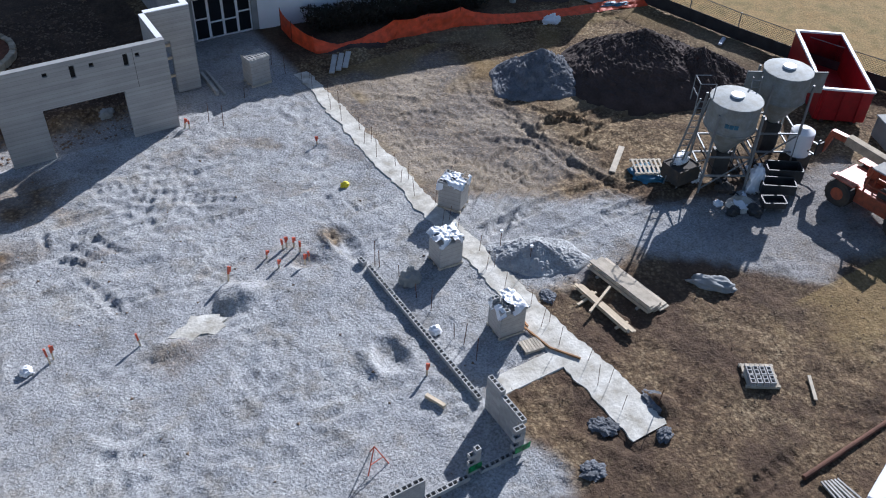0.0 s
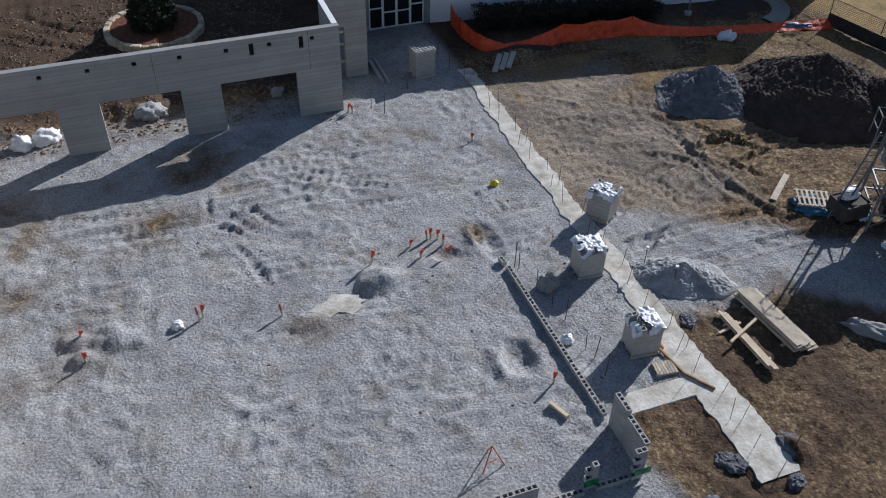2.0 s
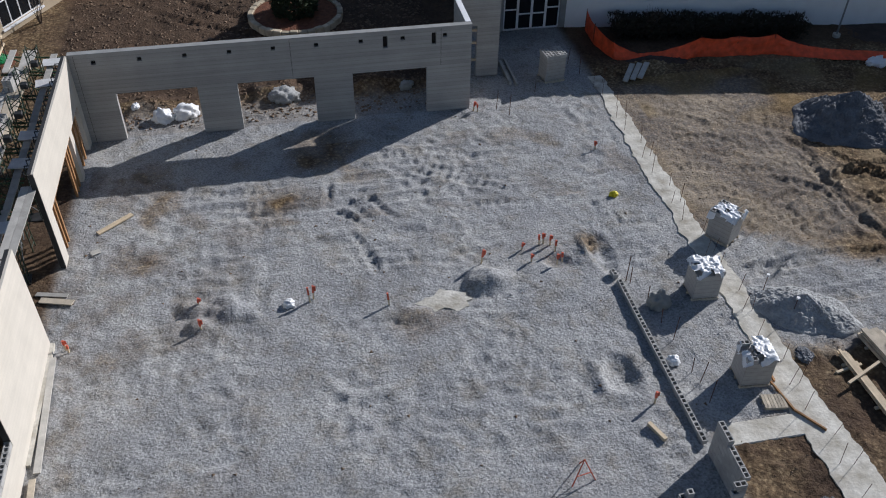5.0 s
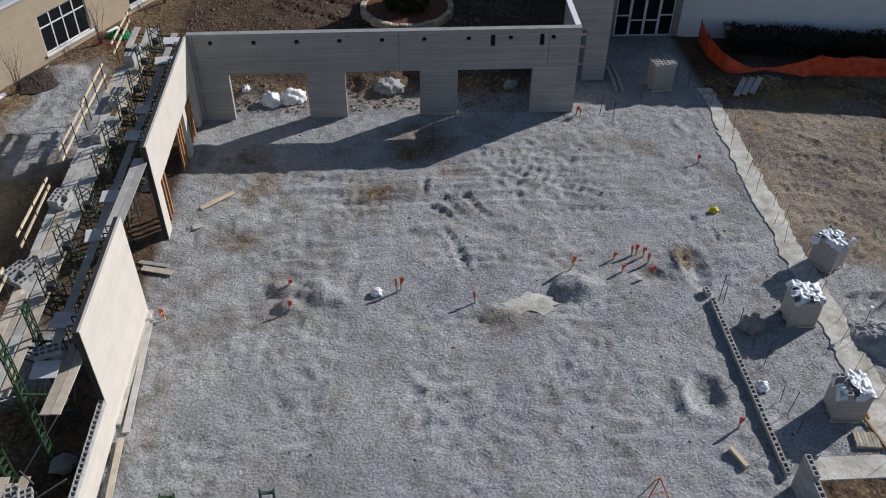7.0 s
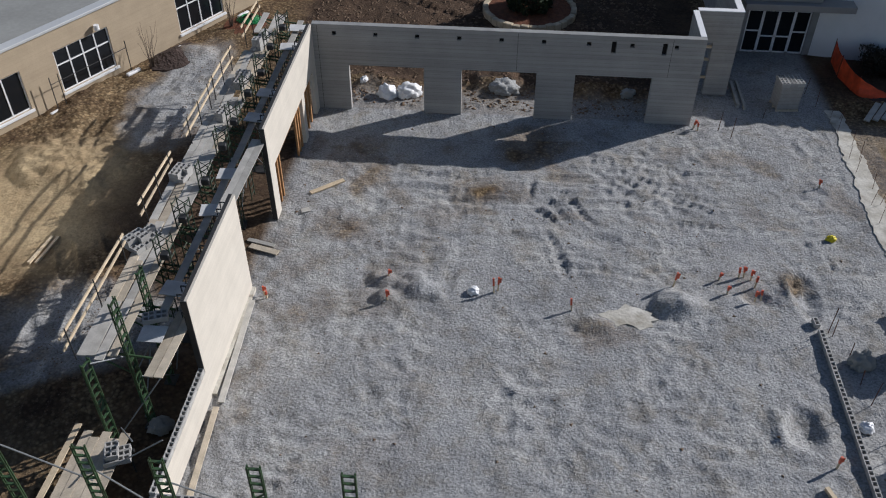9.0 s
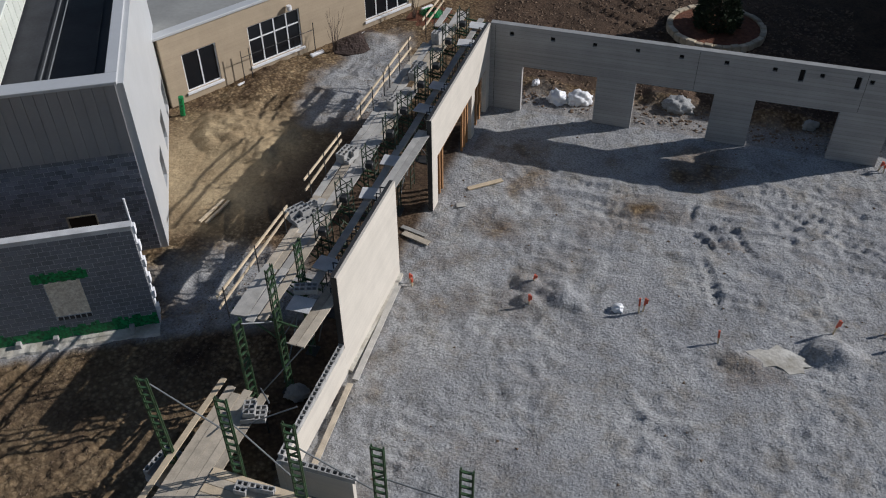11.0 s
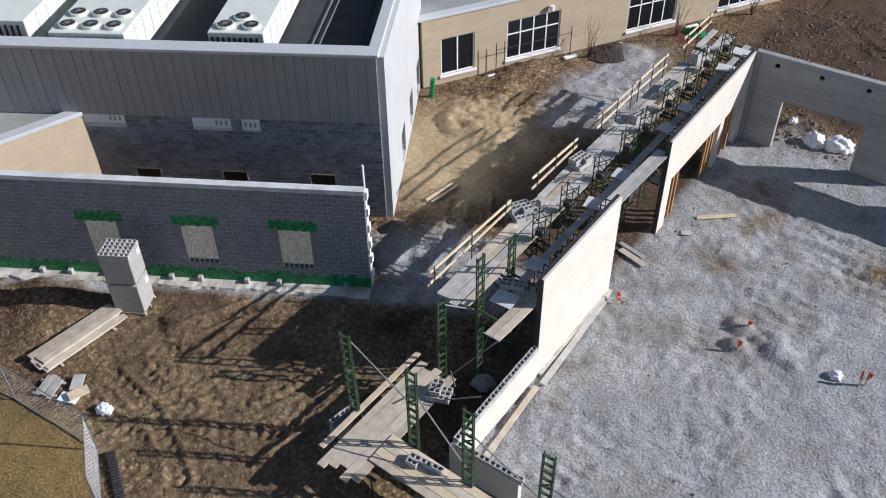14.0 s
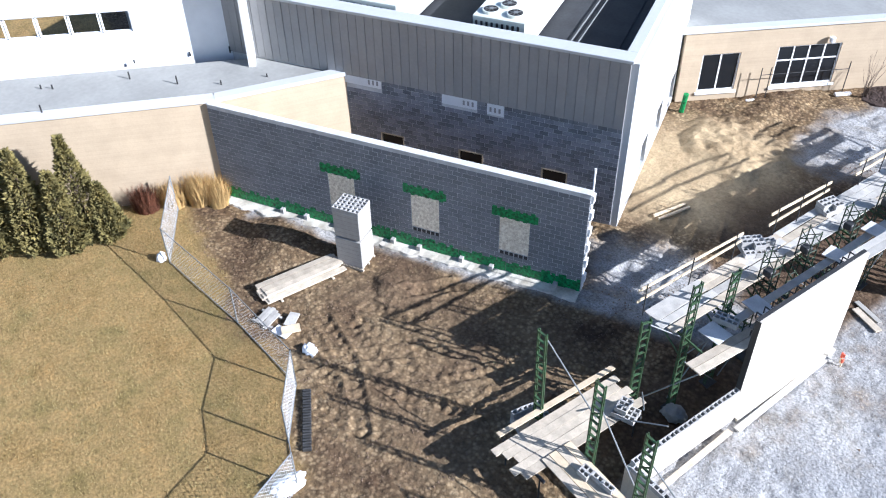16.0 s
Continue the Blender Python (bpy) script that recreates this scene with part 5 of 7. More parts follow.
def block_pallet(m, sx=1.1, sy=0.98, tall=1.45, wrap=True, seed=1, label="wrapped cube of grey blocks on a pallet, torn white plastic"):
    ob = thing("block_pallet", label, "block pallet", m, "block pallets")
    pallet(ob, sx, sy)
    bm = bmesh.new()
    box(bm, -sx / 2 + 0.02, -sy / 2 + 0.02, 0.122, sx / 2 - 0.02, sy / 2 - 0.02, tall - 0.2, bevel=0.02)
    part("cube", bm, WRAPPED, ob)
    rr = random.Random(seed)
    for j in range(int(sy / 0.2)):
        for i in range(int(sx / 0.4 + 0.3)):
            if wrap and rr.random() < 0.3 and not (j == int(sy / 0.2) - 1 and i == 0):
                continue
            n = int(sx / 0.4 + 0.3)
            block(ob, -sx / 2 + (i + 0.5) * sx / n, -sy / 2 + 0.1 + j * (sy - 0.2) / (int(sy / 0.2) - 1), tall - 0.2)
    if wrap:
        torn_wrap(ob, tall, sx, sy, seed)
    return ob


block_pallet(pose(26.55, -12.0, 0, rz=-55), seed=2)
block_pallet(pose(24.25, -15.05, 0, rz=-3), seed=4)
block_pallet(pose(24.15, -19.5, 0, rz=-5), seed=7)
block_pallet(pose(23.25, 2.25, 0, rz=8), 1.15, 1.0, 1.6, False, 9, "tall cube of pale blocks in a cardboard sleeve on gravel")
two = thing("block_pallet", "two stacked cubes of grey hollow blocks beside the wall", "block pallet", pose(-14.9, -24.75, 0, rz=30), "block pallets")
pallet(two, 1.2, 1.05)
for z in (0.122, 1.56):
    bm = bmesh.new()
    box(bm, -0.58, -0.5, z, 0.58, 0.5, z + (1.36 if z < 1 else 1.2), bevel=0.02)
    part("cube", bm, WRAPPED, two)
    bm = bmesh.new()
    box(bm, 0.583, 0.2, z + 0.9, 0.588, 0.42, z + 1.15)
    part("tag", bm, WHITE, two, "white paper tag")
for j in range(5):
    for i in range(3):
        block(two, -0.39 + 0.39 * i, -0.4 + 0.2 * j, 2.76)
small = thing("block_pallet", "wooden pallet with a few grey hollow blocks on dirt", "block pallet", pose(30.7, -26.1, 0, rz=-32), "block pallets")
pallet(small, 1.25, 1.1)
for j in range(2):
    for i in range(4):
        block(small, -0.4 + 0.24 * i, -0.35 + 0.42 * j, 0.122, 90)
empty = thing("wooden_pallet", "pale empty wooden pallet over a blue tarp", "pallet", pose(35.9, -14.35, 0.25, rz=-28))
pallet(empty, 1.5, 1.2)
crumple("tarp", pose(35.8, -14.5, 0, rz=-20), 0.8, 0.75, 0.22, BLUE, "blue tarp lying under the pallet", "tarp", 4)
bundle = thing("empty_pallet", "small wooden frame lying by the blocks", "pallet", pose(24.45, -20.75, 0, rz=-8))
pallet(bundle, 0.8, 0.6)


def board_pile(m, length, rows, layers, w, label, mat, seed):
    ob = thing("lumber_pile", label, "lumber pile", m, "lumber piles")
    rr = random.Random(seed)
    for k in range(layers):
        for i in range(rows - (k // 2)):
            bm = bmesh.new()
            x = (i - rows / 2 + 0.5) * (w + 0.015) + rr.uniform(-0.02, 0.02)
            a = rr.uniform(-0.12, 0.12)
            beam(bm, (x + rr.uniform(-0.03, 0.03), -length / 2 + a, 0.1 + k * 0.055), (x + rr.uniform(-0.03, 0.03), length / 2 + a, 0.1 + k * 0.055), w, 0.05)
            part("board", bm, mat, ob)
    for y in (-length / 3, length / 3):
        bm = bmesh.new()
        box(bm, -rows * w / 2 - 0.15, y - 0.05, 0, rows * w / 2 + 0.15, y + 0.05, 0.075)
        part("bearer", bm, mat, ob)
    return ob


board_pile(pose(29.7, -20.05, 0, rz=5), 3.3, 4, 7, 0.24, "long stack of pale scaffold planks on dirt", PLANK, 1)
board_pile(pose(28.05, -20.6, 0, rz=2), 3.0, 3, 3, 0.11, "small stack of pale timbers on cross pieces", LUMBER, 2)
timber("timber", (27.3, -20.6, 0.28), (28.9, -19.9, 0.30), 0.1, 0.08, LUMBER, "pale timber laid across the stack", "timber")
timber("timber", (27.3, -19.9, 0.05), (28.4, -19.7, 0.06), 0.1, 0.08, LUMBER, "pale timber lying on dirt", "timber")
board_pile(pose(-15.15, -27.2, 0, rz=-2), 3.4, 4, 4, 0.26, "stack of pale planks on churned soil", PLANK, 3)
board_pile(pose(-14.0, -29.3, 0, rz=25), 0.9, 4, 1, 0.16, "short pale boards lying on soil", PLANK_GREY, 5)
for k, (x, y, r) in enumerate(((-13.0, -29.2, 20), (-13.3, -28.6, -50), (-12.8, -28.9, 70))):
    bm = bmesh.new()
    box(bm, -0.35, -0.2, 0, 0.35, 0.2, 0.06)
    tagged(part("board_piece", bm, (WHITE, PLANK_GREY, LUMBER)[k], m=pose(x, y, 0.06 + 0.065 * k, rz=r)), "scrap of pale board on the soil", "board", "board scraps")
for k in range(3):
    timber("timber", (27.0 + 0.45 * k, 1.0 + 0.1 * k, 0.15), (27.9 + 0.42 * k, 2.4, 0.35), 0.28, 0.08, PLANK_GREY, "pale board leaning on the dirt bank", "timber", "boards on the bank")
timber("plank", (34.4, -13.6, 0.08), (36.2, -12.2, 0.1), 0.28, 0.06, PLANK, "pale plank lying on dirt", "plank")
timber("plank", (31.6, -27.9, 0.05), (32.3, -27.0, 0.05), 0.12, 0.05, PLANK, "short pale plank lying on dirt", "plank")
timber("stick", (19.85, -20.85, 0.1), (20.15, -21.6, 0.1), 0.14, 0.14, LUMBER, "short pale timber block on gravel", "timber")
bm = bmesh.new()
rod(bm, (28.6, -29.9, 0.08), (34.5, -29.8, 0.08), 0.085, 10)
tagged(part("pipe", bm, RUST), "long rusty pipe lying on the grass edge", "pipe")
for k in range(6):
    timber("stake_bundle", (28.95 + 0.11 * k, -30.3 - 0.04 * k, 0.1), (28.7 + 0.15 * k, -31.5, 0.16 + 0.04 * (k % 2)), 0.06, 0.06, PLANK_GREY, "grey stake lying in a heap", "stake", "heap of stakes")
bm = bmesh.new()
box(bm, -1.3, -1.0, 0, 1.6, 1.0, 0.3, bevel=0.05)
tagged(part("white_cover", bm, WHITE, m=pose(31.15, -32.05, 0, rz=17)), "white covered load at the edge of the dirt", "cover")
crumple("plastic_sheet", pose(32.8, -21.7, 0, rz=-50), 0.9, 0.35, 0.3, ASPHALT_GREY, "grey sheet lying crumpled on dirt", "plastic sheet", 6)
crumple("plastic_sheet", pose(22.35, -15.45, 0), 0.42, 0.34, 0.5, ROOF_WHITE, "clear plastic wrap draped over a small block stack", "plastic sheet", 8)
crumple("white_bag", pose(21.75, -18.35, 0), 0.24, 0.2, 0.22, PLASTIC, "small white bag on gravel", "bag", 2)
crumple("white_bag", pose(3.0, 1.5, 0), 0.5, 0.45, 0.42, PLASTIC, "big white plastic bag behind the wall", "bag", 5, group="bags behind the wall")
crumple("white_bag", pose(4.1, 1.75, 0, rz=30), 0.65, 0.5, 0.45, PLASTIC, "big white plastic bag behind the wall", "bag", 9, group="bags behind the wall")
crumple("white_bag", pose(1.6, 2.6, 0), 0.25, 0.25, 0.3, PLASTIC, "small white plastic bag behind the wall", "bag", 12, group="bags behind the wall")
crumple("rubble_heap", pose(9.0, 2.6, 0), 0.8, 0.7, 0.4, GRAVEL_HEAP, "pale rubble heap behind the wall", "rubble", 15)
crumple("white_bag", pose(15.4, 2.6, 0, rz=20), 0.4, 0.3, 0.3, ROOF_WHITE, "pale plastic sheet heaped behind the wall", "plastic sheet", 19)
crumple("white_bag", pose(-11.6, -28.8, 0), 0.32, 0.24, 0.14, PLASTIC, "white plastic bag on the soil", "bag", 14)
crumple("white_bag", pose(-19.8, -31.2, 0), 0.17, 0.2, 0.28, PLASTIC, "white bag weighting the fence foot", "bag", 16)
crumple("white_bag", pose(-6.8, -32.2, 0), 0.32, 0.55, 0.3, PLASTIC, "white sheet lying against the fence", "plastic sheet", 18)
for k, (x, y, s) in enumerate(((26.6, -25.1, 0.55), (24.4, -25.0, 0.5), (22.9, -26.2, 0.45), (25.9, -26.3, 0.35), (26.6, -18.9, 0.4))):
    crumple("rubble_heap", pose(x, y, -0.05, rz=40 * k), s * 0.75, s * 0.95, 0.16, STONE_GREY, "small heap of blue-grey rubble on dirt", "rubble", 30 + k, 1.3, group="rubble heaps")
crumple("yellow_can", pose(23.02, -8.42, 0), 0.2, 0.15, 0.16, YELLOW, "yellow plastic container on gravel", "container", 3)

# ---- heaps ----


def heap(name, cx, cy, rx, ry, h, mat, label, seed, turn=0.0, sharp=1.0):
    bm = bmesh.new()
    n, k = 150, 56
    rings = []
    for j in range(k + 1):
        t = j / k
        row = []
        for i in range(n):
            a = i * math.tau / n
            x, y = t * math.cos(a), t * math.sin(a)
            edge = 1 + 0.22 * noise.noise(Vector((math.cos(a) * 1.6 + seed, math.sin(a) * 1.6, 0)))
            z = h * (1 - t) ** sharp
            z += (0.22 * noise.noise(Vector((x * rx * 0.7, y * ry * 0.7, seed))) + 0.12 * noise.noise(Vector((x * rx * 2, y * ry * 2, seed))) + 0.09 * noise.noise(Vector((x * rx * 4, y * ry * 4, seed))) + 0.08 * noise.noise(Vector((x * rx * 7, y * ry * 7, seed))) + 0.07 * noise.noise(Vector((x * rx * 13, y * ry * 13, seed)))) * sm(1.0, 0.75, t) * min(1.0, h / 1.6)
            row.append(bm.verts.new((x * rx * edge, y * ry * edge, z - 0.12 * sm(0.92, 1.0, t))))
        rings.append(row)
    for a, b in zip(rings, rings[1:]):
        for i in range(n):
            bm.faces.new((a[i], b[i], b[(i + 1) % n], a[(i + 1) % n]))
    bmesh.ops.remove_doubles(bm, verts=bm.verts, dist=0.003)
    return tagged(part(name, bm, mat, m=pose(cx, cy, 0, rz=turn)), label, "heap")


heap("dirt_heap", 41.9, -6.9, 5.2, 4.3, 2.6, SOIL, "large heap of dark brown soil", 3, -25, 0.8)
heap("dirt_heap", 44.4, -9.0, 3.4, 2.8, 2.0, SOIL, "dark soil heap joined to the large one", 8, -25, 0.85)
heap("stone_heap", 36.8, -4.6, 2.9, 2.6, 1.75, STONE_GREY, "conical heap of blue-grey crushed stone", 5, 0, 1.15)
heap("dirt_bank", 29.2, 2.9, 2.4, 0.7, 0.5, SOIL, "low bank of dark soil along the fence", 12)
heap("gravel_heap", 27.7, -16.7, 2.2, 1.3, 0.85, GRAVEL_HEAP, "low heap of pale gravel", 15, -35)

# ---- mortar silos ----


def silo(m, top, r, label, seed):
    ob = thing("mortar_silo", label, "silo", m, "silos")
    z1, z0 = top, top - 1.35
    bm = bmesh.new()
    rod(bm, (0, 0, z0), (0, 0, z1), r, 32)
    part("drum", bm, SILO, ob, smooth=False)
    bm = bmesh.new()
    rod(bm, (0, 0, z0 - 1.4), (0, 0, z0), 0.2, 32, r)
    part("cone", bm, SILO, ob)
    bm = bmesh.new()
    rod(bm, (0, 0, z1), (0, 0, z1 + 0.12), r + 0.01, 32, r * 0.25)
    lid = part("lid", bm, SILO, ob)
    bm = bmesh.new()
    rod(bm, (0, 0, z1 + 0.11), (0, 0, z1 + 0.2), 0.3, 20)
    part("hatch", bm, WHITE, lid, "pale round hatch")
    for z in (z0 + 0.02, z1 - 0.04):
        bm = bmesh.new()
        rod(bm, (0, 0, z - 0.03), (0, 0, z + 0.03), r + 0.03, 32)
        part("hoop", bm, SILO, ob)
    q = r * 0.86
    for sx in (-1, 1):
        for sy in (-1, 1):
            bm = bmesh.new()
            beam(bm, (sx * q * 1.08, sy * q * 1.08, 0), (sx * q, sy * q, z1 - 0.3), 0.09, 0.09, (0, 1, 0))
            part("leg", bm, STEEL, ob)
    for z in (0.9, 1.9):
        for a, b in (((-q, -q), (q, -q)), ((q, -q), (q, q)), ((q, q), (-q, q)), ((-q, q), (-q, -q))):
            bm = bmesh.new()
            beam(bm, (*a, z), (*b, z), 0.06, 0.08)
            part("cross_bar", bm, STEEL, ob)
    bm = bmesh.new()
    beam(bm, (-q, -q, 0.2), (q, -q, 1.8), 0.05, 0.05)
    beam(bm, (-q, q, 0.2), (-q, -q, 1.8), 0.05, 0.05)
    part("brace", bm, STEEL, ob)
    bm = bmesh.new()
    box(bm, -0.35, -0.3, 0.3, 0.35, 0.3, z0 - 1.35)
    part("mixer", bm, DARK_STEEL, ob, "dark mixing head")
    return ob


s1 = silo(pose(38.3, -16.35, 0, rz=-30), 4.35, 1.13, "grey steel mortar silo on legs, dusty lid", 1)
bm = bmesh.new()
for a in (-118, -108, -98):
    box(bm, 1.135, -0.09, 3.42, 1.15, 0.09, 3.62, m=pose(0, 0, 0, rz=a))
part("marking", bm, BLUE, s1, "faded blue markings")
s2 = silo(pose(41.75, -16.1, 0, rz=-30), 4.75, 1.08, "pale steel mortar silo with side panels", 2)
for sx in (-1, 1):
    bm = bmesh.new()
    box(bm, sx * 1.5 - 0.35, -0.03, 3.6, sx * 1.5 + 0.35, 0.03, 4.6)
    for z in (3.6, 4.6):
        beam(bm, (sx * 1.15, 0, z), (sx * 1.86, 0, z), 0.06, 0.06)
    part("side_panel", bm, SILO, s2, "pale folding side panel")
for m, h, side in ((pose(37.15, -15.55, 0, rz=-30), 4.3, 1), (pose(39.9, -15.9, 1.9, rz=-30), 2.9, -1)):
    lad = thing("ladder", "steel ladder leaning on the silo", "ladder", m)
    lean = -0.45 if side == 1 else 0.0
    for x in (-0.2, 0.2):
        bm = bmesh.new()
        beam(bm, (x - (0.9 if side == 1 else 0), -0.5, 0), (x, -0.1, h), 0.05, 0.07)
        part("rail", bm, STEEL, lad)
    for k in range(int(h / 0.3)):
        t = (k + 0.5) / int(h / 0.3)
        dx = -(0.9 if side == 1 else 0) * (1 - t)
        bm = bmesh.new()
        rod(bm, (-0.2 + dx, -0.5 + 0.4 * t, h * t), (0.2 + dx, -0.5 + 0.4 * t, h * t), 0.022, 6)
        part("rung", bm, STEEL, lad)
    if side == 1:
        bm = bmesh.new()
        for p, q in (((-0.35, -0.1, 3.6), (-0.35, -0.1, 5.0)), ((0.35, -0.1, 3.6), (0.35, -0.1, 5.0)), ((-0.35, 0.7, 3.8), (-0.35, 0.7, 5.0)), ((-0.35, -0.1, 5.0), (-0.35, 0.7, 5.0)), ((-0.35, 0.7, 5.0), (0.35, 0.7, 5.0)), ((-0.35, -0.1, 4.4), (-0.35, 0.7, 4.4)), ((-0.35, -0.1, 5.0), (0.35, -0.1, 5.0))):
            rod(bm, p, q, 0.025, 6)
        part("top_cage", bm, STEEL, lad, "grey guard cage")
# clutter at the foot of the silos
for k, (x, y, r, lx, ly, h, mat, lab) in enumerate(((39.9, -18.6, -35, 1.5, 0.7, 0.75, DARK_STEEL, "dark steel mortar mixer"), (40.9, -18.0, -35, 1.6, 0.8, 0.9, DARK_STEEL, "dark steel mortar trough"), (38.9, -19.3, -30, 1.0, 0.6, 0.55, DARK_STEEL, "dark steel mortar tub"),
                                                     (36.7, -15.6, 0, 1.3, 1.1, 1.0, RUBBER, "black sheeted load"))):
    ob = thing("mortar_tub", lab + " at the foot of the silos", "mortar tub", pose(x, y, 0, rz=r), "tubs by the silos")
    bm = bmesh.new()
    for a in (-1, 1):
        box(bm, -lx / 2, a * ly / 2 - 0.03, 0.25, lx / 2, a * ly / 2 + 0.03, h)
        box(bm, a * lx / 2 - 0.03, -ly / 2 + 0.031, 0.25, a * lx / 2 + 0.03, ly / 2 - 0.031, h)
    box(bm, -lx / 2 + 0.031, -ly / 2 + 0.031, 0.25, lx / 2 - 0.031, ly / 2 - 0.031, 0.3 if mat is not RUBBER else h - 0.05)
    part("body", bm, mat, ob)
    for a in (-0.8, 0.8):
        for b in (-0.8, 0.8):
            bm = bmesh.new()
            rod(bm, (a * lx / 2, b * ly / 2, 0), (a * lx / 2, b * ly / 2, 0.26), 0.035, 6)
            part("leg", bm, STEEL, ob)
tank = thing("water_tank", "white round plastic water tank by the silos", "tank", pose(42.6, -17.3, 0))
bm = bmesh.new()
rod(bm, (0, 0, 0.7), (0, 0, 1.9), 0.55, 24)
part("body", bm, WHITE, tank)
bm = bmesh.new()
rod(bm, (0, 0, 1.9), (0, 0, 2.1), 0.55, 24, 0.2)
part("dome", bm, WHITE, tank)
bm = bmesh.new()
box(bm, -0.5, -0.5, 0, 0.5, 0.5, 0.7)
part("stand", bm, DARK_STEEL, tank, "dark stand")
for k, (x, y, s) in enumerate(((39.2, -17.9, 0.45), (38.4, -18.0, 0.3), (37.7, -18.5, 0.4), (39.9, -17.5, 0.35), (36.8, -15.4, 0.5), (40.3, -17.0, 0.3))):
    crumple("cement_bag", pose(x, y, 0 if k != 4 else 1.0, rz=50 * k), s, s * 0.6, s * 0.6 if k else 1.0, PLASTIC, "torn white cement bag by the silos", "bag", 50 + k, group="cement bags")
rr = random.Random(91)
for k in range(16):
    x, y = 38.9 + rr.uniform(-2.2, 2.6), -17.3 + rr.uniform(-2.0, 1.6)
    s = rr.uniform(0.18, 0.4)
    crumple("debris", pose(x, y, 0, rz=37 * k), s, s * 0.7, s * 0.8, (DARK_STEEL, PLASTIC, ASPHALT_GREY, RUBBER)[k % 4], "crumpled bag or scrap among the silo legs", "debris", 100 + k, 0.8, group="silo debris")
for k in range(5):
    a = Vector((37.6 + 0.7 * k, -15.6 - 0.5 * (k % 3), 1.6 + 0.2 * (k % 2)))
    b = Vector((38.3 + 0.8 * k, -18.6 + 0.3 * k, 0.1))
    bm = bmesh.new()
    mid = (a + b) / 2 + Vector((0.3 * (k % 2), 0, -0.5))
    rod(bm, a, mid, 0.035, 6)
    rod(bm, mid, b, 0.035, 6)
    tagged(part("hose", bm, DARK_STEEL), "dark hose hanging from the silo", "hose", "silo hoses")
heap("spill_heap", 38.0, -18.4, 0.8, 0.7, 0.45, FOOTING, "spilled pale mortar heap", 22)

# ---- telehandler ----
tel = thing("telehandler", "faded orange telescopic handler parked on dirt", "telehandler", pose(43.0, -21.85, 0, rz=3))


def wheel(x, y, r=0.62, w=0.42):
    bm = bmesh.new()
    rod(bm, (x - w / 2, y, r), (x + w / 2, y, r), r, 24)
    rod(bm, (x - w / 2 - 0.02, y, r), (x + w / 2 + 0.02, y, r), r - 0.1, 24)
    tyre = part("wheel", bm, RUBBER, tel, "black tyre caked with mud")
    bm = bmesh.new()
    for s in (-1, 1):
        rod(bm, (x + s * (w / 2 + 0.01), y, r), (x + s * (w / 2 + 0.04), y, r), 0.3, 18)
    part("rim", bm, TELE, tyre, "orange rim")
    bm = bmesh.new()
    for i in range(18):
        a = i * math.tau / 18
        c = Vector((0, math.cos(a), math.sin(a))) * (r + 0.012)
        beam(bm, (x - w / 2, y + c.y, r + c.z), (x + w / 2, y + c.y * 0.99, r + c.z), 0.07, 0.05)
    part("tread", bm, RUBBER, tyre)


for x in (-1.05, 1.05):
    for y in (1.45, -1.55):
        wheel(x, y)
bm = bmesh.new()
box(bm, -0.75, -2.6, 0.65, 0.8, 2.1, 1.15, bevel=0.06)
part("chassis", bm, TELE, tel)
bm = bmesh.new()
box(bm, 0.15, -1.8, 1.15, 0.95, 1.2, 1.75, bevel=0.08)
part("engine_cover", bm, TELE, tel)
cab = bmesh.new()
for x in (-0.95, -0.15):
    for y in (-0.75, 0.55):
        beam(cab, (x, y, 1.15), (x, y * 0.85, 2.4), 0.07, 0.07, (0, 1, 0))
for x in (-0.95, -0.15):
    beam(cab, (x, -0.75, 1.6), (x, 0.55, 1.6), 0.05, 0.05)
cabo = part("cab", cab, TELE, tel, "open orange cab frame")
bm = bmesh.new()
box(bm, -1.0, -0.72, 2.4, -0.1, 0.55, 2.47, bevel=0.02)
part("cab_roof", bm, PLANK_GREY, cabo, "pale dusty cab roof")
bm = bmesh.new()
box(bm, -0.8, -0.5, 1.15, -0.3, 0.0, 1.5, bevel=0.05)
box(bm, -0.8, -0.58, 1.45, -0.3, -0.48, 1.95, bevel=0.03)
part("seat", bm, RUBBER, cabo, "black seat")
bm = bmesh.new()
box(bm, -1.0, -1.0, 0.5, -0.55, 0.8, 1.2, bevel=0.04)
part("side_box", bm, TELE, tel)
bm = bmesh.new()
beam(bm, (0.25, -2.5, 2.1), (0.25, 2.6, 2.35), 0.36, 0.42)
part("boom", bm, KERB_STONE, tel, "pale telescopic boom")
bm = bmesh.new()
beam(bm, (0.25, 2.5, 2.34), (0.25, 3.4, 2.3), 0.26, 0.3)
beam(bm, (0.25, 3.35, 2.35), (0.25, 3.6, 1.2), 0.22, 0.2, (0, 1, 0))
part("boom_head", bm, TELE, tel)
for x in (-0.2, 0.7):
    bm = bmesh.new()
    beam(bm, (x, 3.6, 1.9), (x, 3.6, 1.1), 0.1, 0.06, (0, 1, 0))
    beam(bm, (x, 3.6, 1.1), (x, 4.7, 1.08), 0.1, 0.05)
    part("fork", bm, STEEL, tel, "steel fork tine")
bm = bmesh.new()
box(bm, -0.4, 3.52, 1.15, 0.9, 3.58, 1.75)
part("fork_carriage", bm, DARK_STEEL, tel)
for x in (-1.05, 1.05):
    for y in (1.45, -1.55):
        bm = bmesh.new()
        box(bm, x - 0.25, y - 0.6, 1.27, x + 0.25, y + 0.6, 1.32, bevel=0.01)
        part("mudguard", bm, TELE, tel)

